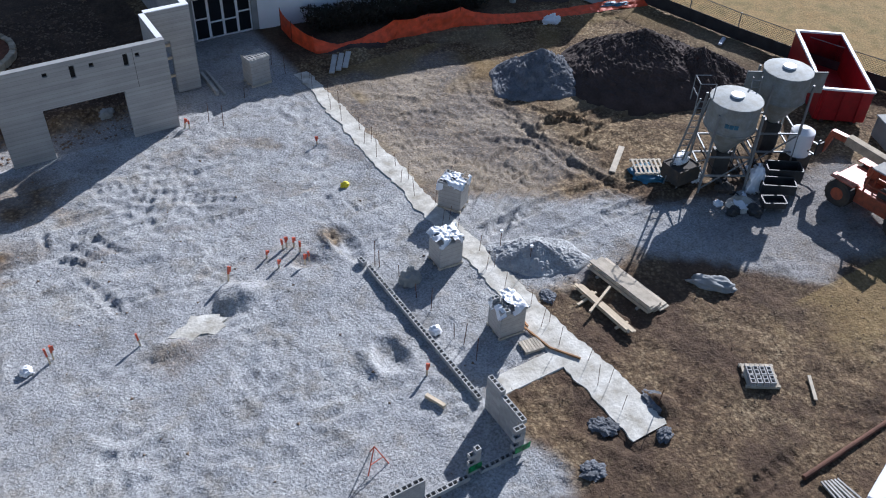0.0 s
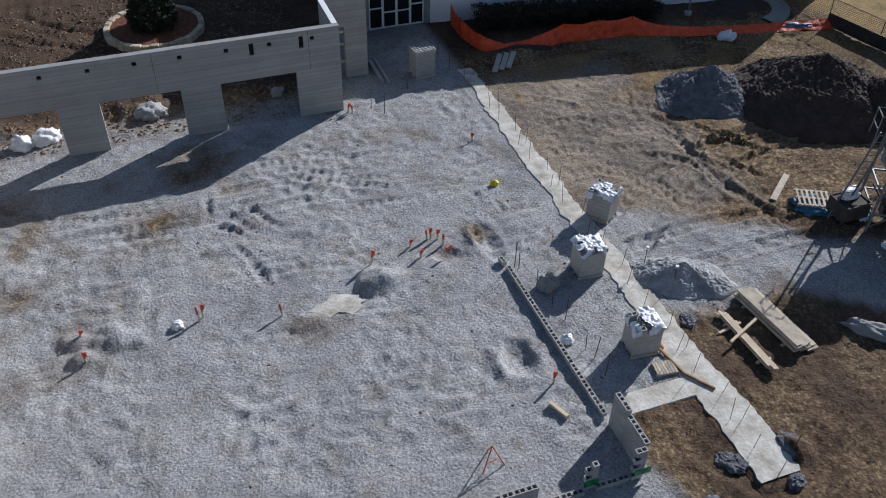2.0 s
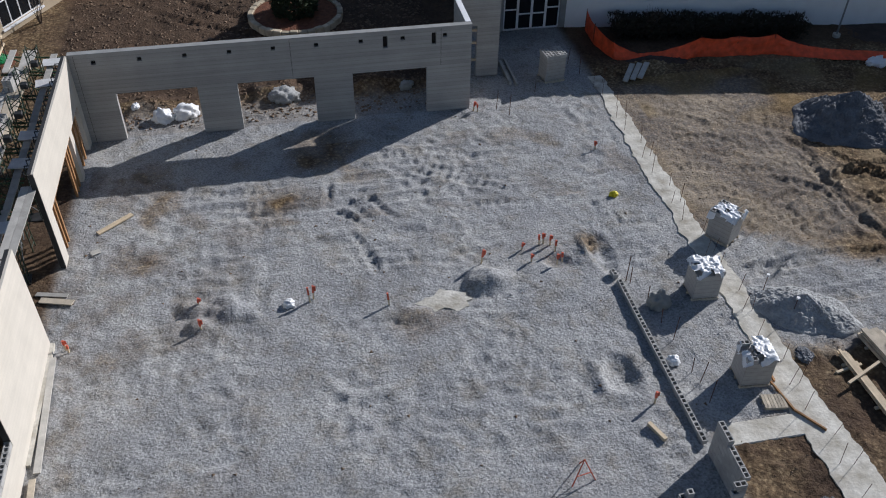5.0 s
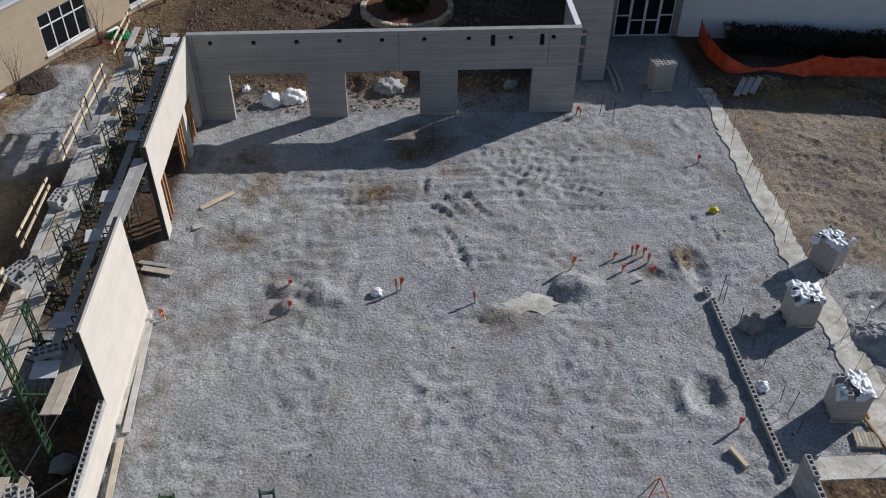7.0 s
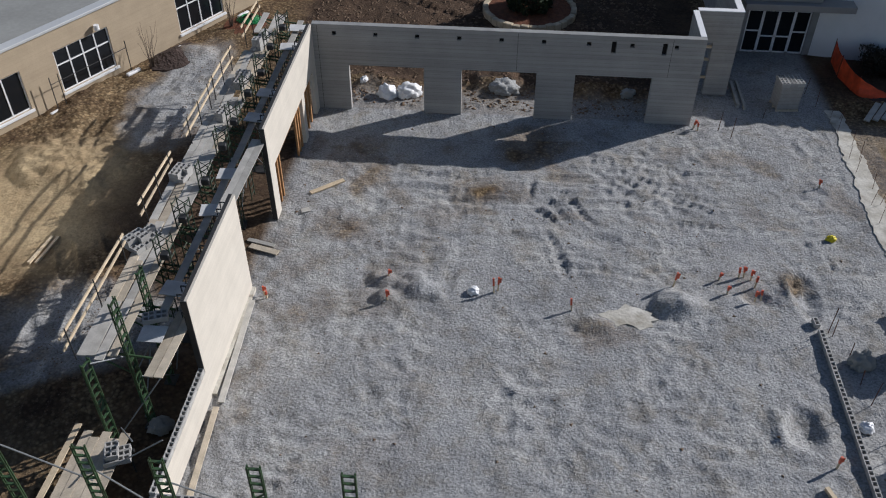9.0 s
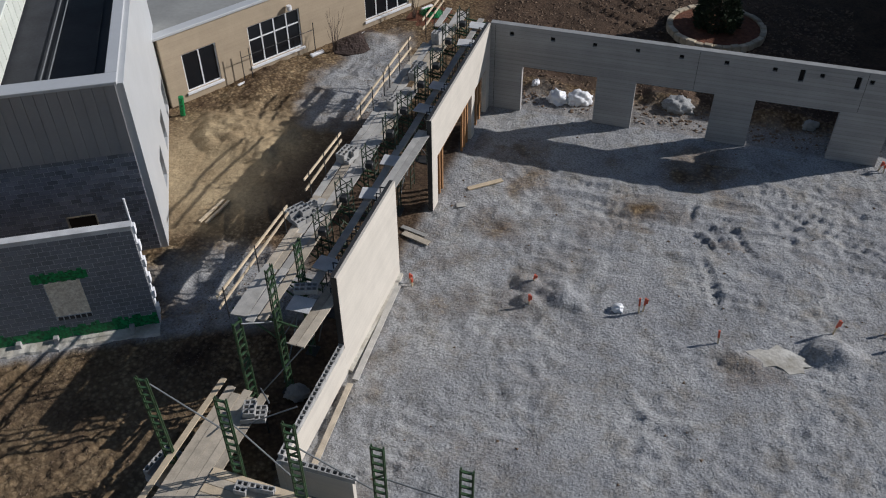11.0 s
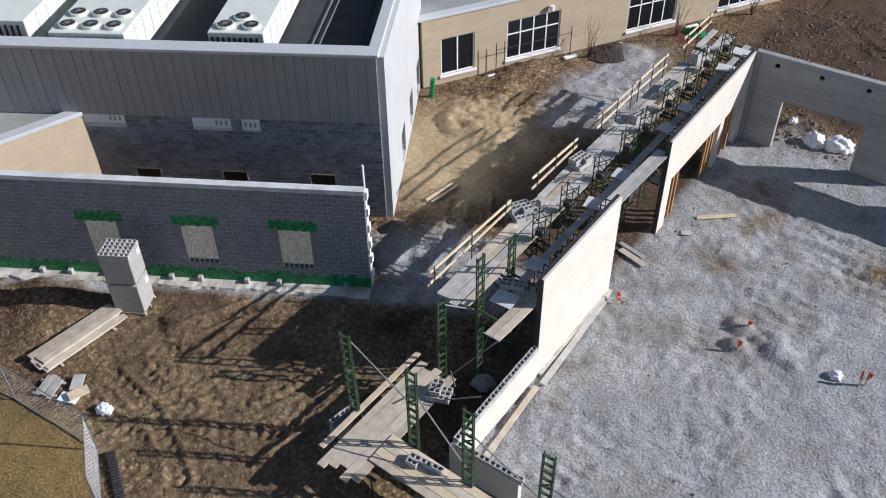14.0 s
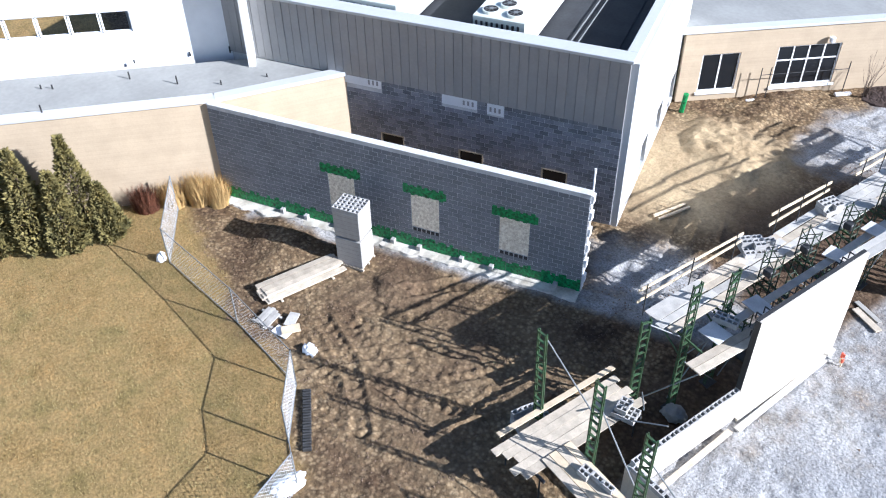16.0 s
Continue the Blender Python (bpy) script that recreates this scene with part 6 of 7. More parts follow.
# ---- red container and pale box ----
dump = thing("waste_container", "open red steel waste container with pale rims", "container", pose(48.5, -16.7, 0, rz=52))
DL, DW, DH = 6.5, 2.5, 1.95
for nm, a in (("side", (0, -0.04, 0.25, DL, 0.04, DH)), ("side", (0, DW - 0.04, 0.25, DL, DW + 0.04, DH)), ("end", (-0.04, 0.041, 0.25, 0.04, DW - 0.041, DH)), ("end", (DL - 0.04, 0.041, 0.25, DL + 0.04, DW - 0.041, DH)), ("floor", (0.041, 0.041, 0.25, DL - 0.041, DW - 0.041, 0.32))):
    bm = bmesh.new()
    box(bm, *a)
    part(nm, bm, RED, dump)
for a in ((-0.08, -0.08, DH, DL + 0.08, 0.08, DH + 0.1), (-0.08, DW - 0.08, DH, DL + 0.08, DW + 0.08, DH + 0.1), (-0.08, 0.081, DH, 0.08, DW - 0.081, DH + 0.1), (DL - 0.08, 0.081, DH, DL + 0.08, DW - 0.081, DH + 0.1)):
    bm = bmesh.new()
    box(bm, *a)
    part("rim", bm, WHITE, dump, "pale rim")
for i in range(9):
    bm = bmesh.new()
    box(bm, 0.3 + i * 0.72, -0.12, 0.25, 0.42 + i * 0.72, -0.041, DH - 0.02)
    part("rib", bm, RED, dump)
for i in range(3):
    bm = bmesh.new()
    box(bm, -0.12, 0.4 + i * 0.9, 0.25, -0.041, 0.52 + i * 0.9, DH - 0.02)
    part("rib", bm, RED, dump)
for y in (0.4, DW - 0.6):
    bm = bmesh.new()
    box(bm, 0.1, y, 0, DL - 0.1, y + 0.18, 0.25)
    part("skid", bm, DARK_STEEL, dump)
box2 = thing("storage_box", "pale flat-topped storage box behind the machine", "box", pose(49.2, -19.0, 0, rz=-25))
bm = bmesh.new()
box(bm, -1.5, -1.0, 0, 1.5, 1.0, 1.1, bevel=0.04)
part("body", bm, ASPHALT_GREY, box2)
bm = bmesh.new()
box(bm, -1.55, -1.05, 1.1, 1.55, 1.05, 1.18, bevel=0.02)
part("lid", bm, ROOF_WHITE, box2, "pale lid")

# ---- orange barrier fence ----
FENCE = [(26.82, 7.3, 1.25), (26.75, 5.6, 1.15), (27.3, 3.9, 0.9), (28.6, 3.4, 0.35), (30.2, 3.3, 0.5), (32.1, 3.2, 1.15), (34.3, 3.0, 1.1), (36.4, 2.8, 1.15), (38.4, 2.45, 0.45), (40.8, 2.0, 0.22), (43.5, 1.4, 0.2), (46.6, 0.8, 0.3), (48.6, 0.2, 0.4)]
bar = thing("barrier_fence", "sagging orange plastic mesh fence on steel posts", "fence")
bm = bmesh.new()
n = 150
prev = None
for i in range(n + 1):
    t = i / n * (len(FENCE) - 1)
    k = min(int(t), len(FENCE) - 2)
    u = t - k
    a, b = FENCE[k], FENCE[k + 1]
    x, y, h = (a[q] + (b[q] - a[q]) * u for q in range(3))
    h *= 1 - 0.10 * math.sin(u * math.pi)
    col = []
    for j in range(7):
        v = j / 6
        w = 0.10 * noise.noise(Vector((x * 1.3, v * 2.2, 4))) + 0.05 * noise.noise(Vector((x * 4, v * 5, 9)))
        spread = (1.25 - h) * 0.75 * (1 - v)
        col.append(bm.verts.new((x + w * 0.3, y + w - spread, 0.03 + h * v + 0.04 * noise.noise(Vector((x * 3, v, 2))))))
    if prev:
        for j in range(6):
            bm.faces.new((prev[j], col[j], col[j + 1], prev[j + 1]))
    prev = col
mesh_part = part("mesh", bm, ORANGE, bar, "orange plastic mesh")
mesh_part.modifiers.new("thick", "SOLIDIFY").thickness = 0.012
for x, y, h in FENCE:
    bm = bmesh.new()
    rod(bm, (x, y + 0.02, 0), (x, y + 0.02, max(h, 0.5) + 0.12), 0.022, 6)
    part("post", bm, RUST, bar, "thin steel post")


def wire_fence(name, pts, high, label, post=0.03, step=0.16, wire=0.006, lean=(0, 0), mat=None):
    """Chain-link panels: posts, a top and a bottom rail, and crossed wires."""
    ob = thing(name, label, "fence", kind="structure" if name == "boundary_fence" else "")
    lean = Vector((lean[0], lean[1], 0))
    for x, y in pts:
        bm = bmesh.new()
        rod(bm, (x, y, 0), Vector((x, y, high + 0.05)) + lean, post, 8)
        part("post", bm, STEEL, ob)
    for (x0, y0), (x1, y1) in zip(pts, pts[1:]):
        a, b = Vector((x0, y0, 0)), Vector((x1, y1, 0))
        for h in (0.06, high):
            bm = bmesh.new()
            k = h / high
            rod(bm, a + lean * k + Vector((0, 0, h)), b + lean * k + Vector((0, 0, h)), post * 0.7, 6)
            part("rail", bm, STEEL, ob)
        length = (b - a).length
        verts, faces = [], []
        d = (b - a) / length
        nrm = Vector((-d.y, d.x, 0))
        up = lean + Vector((0, 0, high))

        def strip(s0, v0, s1, v1):
            p, q = a + d * s0 + up * v0, a + d * s1 + up * v1
            t = (q - p).normalized()
            o = t.cross(nrm) * wire
            i = len(verts)
            verts.extend([p - o + nrm * wire, p + o, q + o, q - o + nrm * wire])
            faces.append((i, i + 1, i + 2, i + 3))

        s = -high
        while s < length:
            for sgn in (0, 1):
                u0, u1 = s, s + high
                v0, v1 = (0.0, 1.0) if sgn == 0 else (1.0, 0.0)
                lo, hi = max(u0, 0.0), min(u1, length)
                if hi > lo:
                    f0, f1 = (lo - u0) / high, (hi - u0) / high
                    strip(lo, v0 + (v1 - v0) * f0, hi, v0 + (v1 - v0) * f1)
            s += step
        me = bpy.data.meshes.new("wire_mesh")
        me.from_pydata([tuple(v) for v in verts], [], faces)
        me.materials.append(mat or STEEL)
        w = new("wire_mesh", me)
        w.parent = ob
        tagged(w, "woven wire mesh", kind="stuff")
    return ob


wire_fence("site_fence", [(-22.6, -29.3), (-19.4, -31.0), (-14.5, -30.3), (-10.4, -30.0)], 1.8, "pale chain-link site fence between grass and soil", step=0.16, wire=0.0042, mat=GALVANISED)
wire_fence("site_fence", [(-10.4, -30.0), (-8.35, -31.4), (-6.6, -32.0), (-5.2, -35.0)], 1.8, "pale chain-link site fence turning along the soil", step=0.16, wire=0.0042, mat=GALVANISED)
wire_fence("boundary_fence", [(47.5, 4.0), (48.5, 0.2), (49.3, -3.2), (50.0, -6.5), (50.9, -9.8), (52.0, -13.0), (53.2, -16.2), (54.5, -19.5), (55.8, -22.8)], 1.7, "chain-link boundary fence along the dry field", step=0.16, wire=0.007, mat=DARK_STEEL)
FP = [(48.5, 0.2), (49.3, -3.2), (50.0, -6.5), (50.9, -9.8), (52.0, -13.0), (53.2, -16.2), (54.5, -19.5), (55.8, -22.8)]
# solid dark panels added as the low band of shade along the fence
screen = thing("fence_screen", "dark panels standing in for low shade along the boundary fence", "screen")
for (x0, y0), (x1, y1) in zip(FP, FP[1:]):
    bm = bmesh.new()
    beam(bm, (x0 - 0.05, y0, 0.45), (x1 - 0.05, y1, 0.45), 0.012, 0.8)
    part("shade_panel", bm, DARK_STEEL, screen)
bm = bmesh.new()
for i in range(22):
    box(bm, -0.04, -0.15, 0.0, 0.04, 0.15, 0.16, m=pose(-9.9 + 0.105 * i, -29.85 - 0.058 * i, 0, rz=-30 + 6 * math.sin(i * 2.1)), bevel=0.02)
tagged(part("block_line", bm, DARK_STEEL), "line of dark plastic ties lying by the fence", "ties")
for x, y, r in ((49.0, -6.4, 30), (51.4, -13.4, 20)):
    bm = bmesh.new()
    box(bm, -0.5, -0.12, 0, 0.5, 0.12, 0.15, bevel=0.04)
    tagged(part("sandbag", bm, PLASTIC, m=pose(x, y, 0.02, rz=r)), "white sandbag on the fence foot", "sandbag", "fence sandbags")

# ---- white building and its approach ----
WB = pose(25.75, 7.95, 0, rz=-8.5)
wb = thing("white_building", "white rendered building behind a dark hedge", "building", WB)
part("wall", wall_bm(26, 6.5, 0.3), WHITE, wb)
bm = bmesh.new()
box(bm, 0, 0.3, 6.2, 26, 14, 6.45)
part("roof", bm, ROOF_WHITE, wb)
ob2 = thing("old_building", "plain pale block of the old building behind the entrance", "building", pose(20.9, 8.32, 0))
bm = bmesh.new()
box(bm, 0, 0, 0, 4.7, 20, 6.6, bevel=0.02)
part("wall", bm, ASPHALT_GREY, ob2)
bm = bmesh.new()
box(bm, -0.05, -0.05, 6.6, 4.75, 20, 6.7)
part("roof", bm, ROOF_WHITE, ob2)
en = thing("entrance", "glazed double doors in a dark blue-grey entrance", "entrance", pose(20.9, 8.0, 0))
part("wall", wall_bm(4.9, 4.6, 0.3, [(1.1, 0, 4.5, 2.6)]), ASPHALT_GREY, en)
for i in range(4):
    x = 1.12 + i * 0.84
    bm = bmesh.new()
    for a, b, c, d in ((0, 0, 0.84, 0.1), (0, 2.45, 0.84, 2.58), (0, 0, 0.07, 2.58), (0.77, 0, 0.84, 2.58), (0, 1.25 if i in (0, 3) else 0.95, 0.84, (1.25 if i in (0, 3) else 0.95) + 0.08)):
        box(bm, x + a, 0.08, b, x + c, 0.16, d)
    door = part("door", bm, WHITE, en, "white framed glass door")
    bm = bmesh.new()
    box(bm, x + 0.05, 0.11, 0.05, x + 0.8, 0.13, 2.5)
    part("pane", bm, GLASS_DARK, door, "dark pane")
bm = bmesh.new()
box(bm, 0.6, -1.1, 3.0, 6.3, -0.01, 3.35, bevel=0.02)
part("canopy", bm, METAL_GREY, en, "flat grey-blue canopy")
bm = bmesh.new()
box(bm, 0.9, -0.7, 3.36, 4.6, -0.02, 4.5, bevel=0.02)
part("fascia", bm, METAL_GREY, en, "weathered grey fascia")
bm = bmesh.new()
box(bm, 20.85, 4.4, -0.05, 21.0, 2.0, 0.16)
box(bm, 21.2, 1.8, -0.05, 21.32, 4.6, 0.10)
tagged(part("form_board", bm, PLANK_GREY), "grey form boards lying along the approach", "boards")
# kerbed path and bed by the white building
bm = bmesh.new()
prev = None
for i in range(25):
    a = radians(-75 + i * 8)
    c = (44.6 + 2.4 * math.cos(a), 4.1 + 2.0 * math.sin(a))
    d = (44.6 + 3.5 * math.cos(a), 4.1 + 3.1 * math.sin(a))
    now = [bm.verts.new((*c, -0.05)), bm.verts.new((*c, 0.1)), bm.verts.new((*d, 0.1)), bm.verts.new((*d, -0.05))]
    if prev:
        for q in range(3):
            bm.faces.new((prev[q], now[q], now[q + 1], prev[q + 1]))
    prev = now
tagged(part("path", bm, ROOF_WHITE), "curved pale concrete path round a bed", "path", kind="structure")
heap("mulch_bed", 44.4, 4.3, 2.3, 1.9, 0.12, SOIL, "round bed of dark mulch inside the path", 31)
bm = bmesh.new()
rod(bm, (41.2, 4.1, 0), (41.25, 4.1, 3.6), 0.05, 10)
lamp = tagged(part("lamp_post", bm, STEEL), "thin pale lamp post by the hedge", "lamp post")
bm = bmesh.new()
box(bm, 41.05, 3.9, 3.6, 41.45, 4.3, 3.8, bevel=0.04)
part("lamp_head", bm, DARK_STEEL, lamp)
bm = bmesh.new()
rod(bm, (41.2, 4.1, 0), (41.2, 4.1, 0.2), 0.22, 12)
part("lamp_base", bm, FOOTING, lamp)
crumple("sign_sheet", pose(41.6, 0.6, 0), 0.6, 0.4, 0.35, PLASTIC, "white plastic sheet heaped on the dirt", "plastic sheet", 71)
crumple("tarp", pose(46.6, 0.6, 0, rz=-15), 1.3, 0.35, 0.2, BLUE, "pale blue sheet lying by the fence", "tarp", 72)

# ---- plants ----


def leaf_cloud(count, place, size, rng):
    verts, faces = [], []
    for _ in range(count):
        p, out = place()
        u = out.orthogonal().normalized()
        u.rotate(Matrix.Rotation(rng.uniform(0, math.tau), 3, out.normalized()))
        w = out.normalized().cross(u)
        s = size * rng.uniform(0.6, 1.4)
        tip = (out.normalized() * 0.7 + w * rng.uniform(-0.6, 0.6) + Vector((0, 0, rng.uniform(-0.3, 0.4)))).normalized()
        i = len(verts)
        verts += [p - u * s * 0.35, p + tip * s * 0.5 + u * s * 0.3, p + tip * s * 1.3, p + tip * s * 0.5 - u * s * 0.3]
        faces.append((i, i + 1, i + 2, i + 3))
    me = bpy.data.meshes.new("leaves")
    me.from_pydata([tuple(v) for v in verts], [], faces)
    return me


def conifer(m, tall, wide, mat, label, seed, count=7000, size=0.16, lobes=7):
    rr = random.Random(seed)
    ob = thing("conifer", label, "tree", m, "conifers")
    bm = bmesh.new()
    rod(bm, (0, 0, 0), (0, 0, tall * 0.9), 0.12, 8, 0.03)
    part("trunk", bm, BARK, ob)
    bm = bmesh.new()
    for _ in range(40):
        z = tall * rr.uniform(0.08, 0.85)
        a = rr.uniform(0, math.tau)
        r = wide * (1 - z / tall) * 0.85
        rod(bm, (0, 0, z), (r * math.cos(a), r * math.sin(a), z + 0.25 * r), 0.03, 5, 0.008)
    tagged(part("limbs", bm, BARK, ob), kind="stuff")

    def place():
        t = rr.random() ** 1.35
        a = rr.uniform(0, math.tau)
        lob = 1 + 0.15 * math.sin(a * lobes + t * 9 + seed) + 0.2 * noise.noise(Vector((math.cos(a) * 2, math.sin(a) * 2, t * 6 + seed)))
        r = wide * (1 - t) ** 1.0 * lob * sm(-0.25, 0.12, t) * (0.55 + 0.45 * math.sqrt(rr.random())) + 0.04
        p = Vector((r * math.cos(a), r * math.sin(a), 0.1 + t * tall * 0.97))
        return p, Vector((math.cos(a), math.sin(a), 0.7))

    me = leaf_cloud(count, place, size, rr)
    me.materials.append(mat)
    crown = new("crown", me)
    crown.parent = ob
    return ob


conifer(pose(10.2, 12.0, 0.2), 4.6, 1.35, NEEDLES, "dark green conifer in a round stone-edged bed", 1, 9000)
for k, (x, y, h, w) in enumerate(((-23.3, -33.0, 4.9, 1.05), (-23.9, -34.9, 4.7, 1.1), (-24.6, -36.6, 4.9, 1.15), (-23.0, -33.9, 3.7, 0.9), (-24.7, -35.4, 4.3, 1.0), (-25.6, -38.4, 4.8, 1.1), (-22.7, -32.3, 2.6, 0.8))):
    conifer(pose(x, y, 0), h, w, YEW, "olive-green upright conifer shrub by the tan wall", 10 + k, 5500, 0.15)

rr = random.Random(77)


def hedge_place():
    s = rr.random()
    x, y = 28.2 + 11.0 * s, 6.4 - 1.75 * s
    a, b = rr.uniform(-1, 1), rr.random()
    k = 1 + 0.3 * noise.noise(Vector((x * 1.2, a, b * 2)))
    return Vector((x + rr.uniform(-0.2, 0.2), y + a * 0.75 * k, 1.1 * b ** 0.6 * k)), Vector((rr.uniform(-1, 1), a - 0.3, 0.6))


me = leaf_cloud(16000, hedge_place, 0.13, rr)
me.materials.append(HEDGE)
tagged(new("hedge", me), "long dark evergreen hedge before the white building", "hedge", kind="stuff")


def bare_shrub(x, y, h, seed, n=26, spread=0.5, label="leafless shrub with thin grey twigs"):
    r2 = random.Random(seed)
    bm = bmesh.new()
    for _ in range(n):
        a = r2.uniform(0, math.tau)
        p = Vector((0.06 * math.cos(a), 0.06 * math.sin(a), 0))
        d = Vector((spread * math.cos(a) * r2.random(), spread * math.sin(a) * r2.random(), 1)).normalized()
        rad = 0.022
        for _ in range(4):
            q = p + d * h / 4 * r2.uniform(0.7, 1.1)
            rod(bm, p, q, rad, 4, rad * 0.7, cap=False)
            p, rad = q, rad * 0.7
            d = (d + Vector((r2.uniform(-0.35, 0.35), r2.uniform(-0.35, 0.35), 0.1))).normalized()
    return tagged(part("bare_shrub", bm, BARK, m=pose(x, y, 0)), label, "shrub", "bare shrubs")


bare_shrub(30.4, 6.1, 1.9, 1)
bare_shrub(33.0, 5.9, 1.3, 2)
bare_shrub(-10.1, 3.2, 2.6, 3, 12, 0.25, "leafless young tree by the tan wall")
bare_shrub(-7.2, 8.4, 2.6, 4, 12, 0.25, "leafless young tree by the tan wall")
bare_shrub(-4.6, 13.6, 2.4, 5, 12, 0.25, "leafless young tree by the tan wall")
heap("dirt_heap", -9.2, 4.6, 1.9, 1.2, 0.45, SOIL, "low heap of dark clods by a young tree", 41, 60)
heap("mulch_bed", -6.4, 9.0, 1.6, 1.2, 0.2, MULCH, "bed of red-brown mulch round a young tree", 44, 60)


def tuft(x, y, r, h, count, mat, label, seed):
    r2 = random.Random(seed)
    verts, faces = [], []
    for _ in range(count):
        a, q = r2.uniform(0, math.tau), r * math.sqrt(r2.random())
        b = Vector((q * math.cos(a), q * math.sin(a), 0))
        tip = b + Vector((r2.gauss(0, 0.22), r2.gauss(0, 0.22), h * r2.uniform(0.6, 1.1)))
        o = Vector((math.sin(a), -math.cos(a), 0)) * 0.02
        i = len(verts)
        verts += [b - o, b + o, tip]
        faces.append((i, i + 1, i + 2))
    me = bpy.data.meshes.new("tuft")
    me.from_pydata([tuple(v) for v in verts], [], faces)
    me.materials.append(mat)
    ob = new("grass_tuft", me)
    ob.matrix_basis = pose(x, y, 0)
    return tagged(ob, label, "grass", "ornamental grasses")


for k, (x, y, r, h) in enumerate(((-22.6, -28.2, 0.55, 1.5), (-22.0, -27.6, 0.5, 1.4), (-23.2, -29.2, 0.6, 1.2))):
    tuft(x, y, r, h, 900, STRAW, "clump of tall dry straw grass by the wall", k)
tuft(-23.6, -30.3, 0.6, 1.2, 700, MULCH, "clump of red-brown dry stems by the wall", 8)
# round planter of edging stones
pl = thing("planter", "round raised bed edged with pale stones, red mulch inside", "planter", pose(10.2, 11.9, 0))
for i in range(34):
    a = i * math.tau / 34
    if i == 0:
        bm = bmesh.new()
        box(bm, -0.24, -0.17, 0, 0.24, 0.17, 0.42, bevel=0.04)
        st0 = part("stone", bm, KERB_STONE, pl)
        st0.matrix_basis = pose(2.65, 0, 0, rz=90)
    else:
        o = new("stone", st0.data)
        o.parent = pl
        o.matrix_basis = pose(2.65 * math.cos(a), 2.65 * math.sin(a), 0.03 * math.sin(i * 2.3), rz=math.degrees(a) + 90 + 4 * math.sin(i * 5))
bm = bmesh.new()
bmesh.ops.create_circle(bm, cap_ends=True, segments=40, radius=2.5)
bmesh.ops.translate(bm, verts=bm.verts, vec=(0, 0, 0.3))
part("mulch", bm, MULCH, pl, "red-brown mulch")

# ---- survey stakes, dowels and cones ----


def stake(x, y, h=0.6, flag=True, label="orange-topped survey stake in the gravel", lean=0.0, w=0.045):
    ob = thing("survey_stake", label, "stake", pose(x, y, 0, rx=lean, ry=lean * 0.7), "survey stakes")
    bm = bmesh.new()
    box(bm, -w / 2, -w / 2, -0.05, w / 2, w / 2, h * 0.55)
    part("shaft", bm, LUMBER, ob)
    bm = bmesh.new()
    box(bm, -w / 2 - 0.01, -w / 2 - 0.01, h * 0.5, w / 2 + 0.01, w / 2 + 0.01, h)
    if flag:
        box(bm, w / 2, -0.01, h * 0.6, w / 2 + 0.08, 0.01, h * 0.95)
    part("painted_top", bm, ORANGE_PAINT, ob, "orange-red painted top")
    return ob


for k, (x, y, h) in enumerate(((16.15, -11.85, 0.8), (12.13, -13.6, 0.6), (4.95, -12.35, 0.5), (5.1, -13.75, 0.6), (9.15, -12.85, 0.7), (9.3, -12.7, 0.7), (18.0, -11.3, 0.4), (18.8, -11.1, 0.5), (19.0, -11.05, 0.5), (19.25, -11.2, 0.5), (19.35, -11.6, 0.55),
                              (18.2, -12.1, 0.4), (19.2, -12.4, 0.5), (19.45, -12.3, 0.45), (23.4, -4.75, 0.45), (18.4, -0.25, 0.55), (18.6, -0.35, 0.4), (20.4, -20.0, 0.6), (0.28, -13.75, 0.4), (0.4, -13.9, 0.35))):
    stake(x, y, h, k % 3 != 1, lean=random.Random(k).uniform(-9, 9), w=0.055)
bm = bmesh.new()
apex = Vector((17.0, -22.4, 0.9))
for p in ((16.6, -22.7, 0), (17.4, -22.6, 0), (17.1, -21.9, 0)):
    rod(bm, p, apex, 0.02, 6)
rod(bm, (16.75, -22.6, 0.35), (17.25, -22.52, 0.35), 0.015, 6)
tagged(part("tripod", bm, ORANGE_PAINT), "orange wire tripod stand on gravel", "tripod")
crumple("white_bag", pose(8.35, -12.9, 0), 0.22, 0.2, 0.18, PLASTIC, "small torn white bag on gravel", "bag", 81)
rr = random.Random(5)
dowel0 = None
for i in range(23):
    y = 1.2 - i * 1.18
    for dx in ((0.3, 0.72) if i % 3 == 0 else (0.3,) if i % 3 == 1 else (0.72,)):
        h = rr.uniform(0.7, 1.15)
        bm = bmesh.new()
        rod(bm, (0, 0, -0.1), (rr.uniform(-0.08, 0.08), rr.uniform(-0.08, 0.08), h), 0.0095, 5)
        d = part("rebar_dowel", bm, RUST, m=pose(25.05 + dx, y + rr.uniform(-0.1, 0.1), 0.05))
        tagged(d, "rusty steel dowel standing in the footing", "rebar", "rebar dowels")
for x, y in ((21.6, -13.9), (21.7, -14.1), (22.0, -15.2), (22.1, -16.4), (22.2, -17.3), (22.25, -18.9), (22.35, -19.4), (22.3, -20.3), (26.5, -25.3), (18.9, 3.6), (19.6, -0.3), (20.1, -1.0), (22.0, 1.0), (24.9, 2.4), (24.6, 3.6)):
    h = rr.uniform(0.6, 1.2)
    bm = bmesh.new()
    rod(bm, (0, 0, -0.05), (rr.uniform(-0.1, 0.1), rr.uniform(-0.1, 0.1), h), 0.016, 5)
    tagged(part("rebar_dowel", bm, RUST, m=pose(x, y, 0)), "rusty steel dowel standing in the ground", "rebar", "rebar dowels")
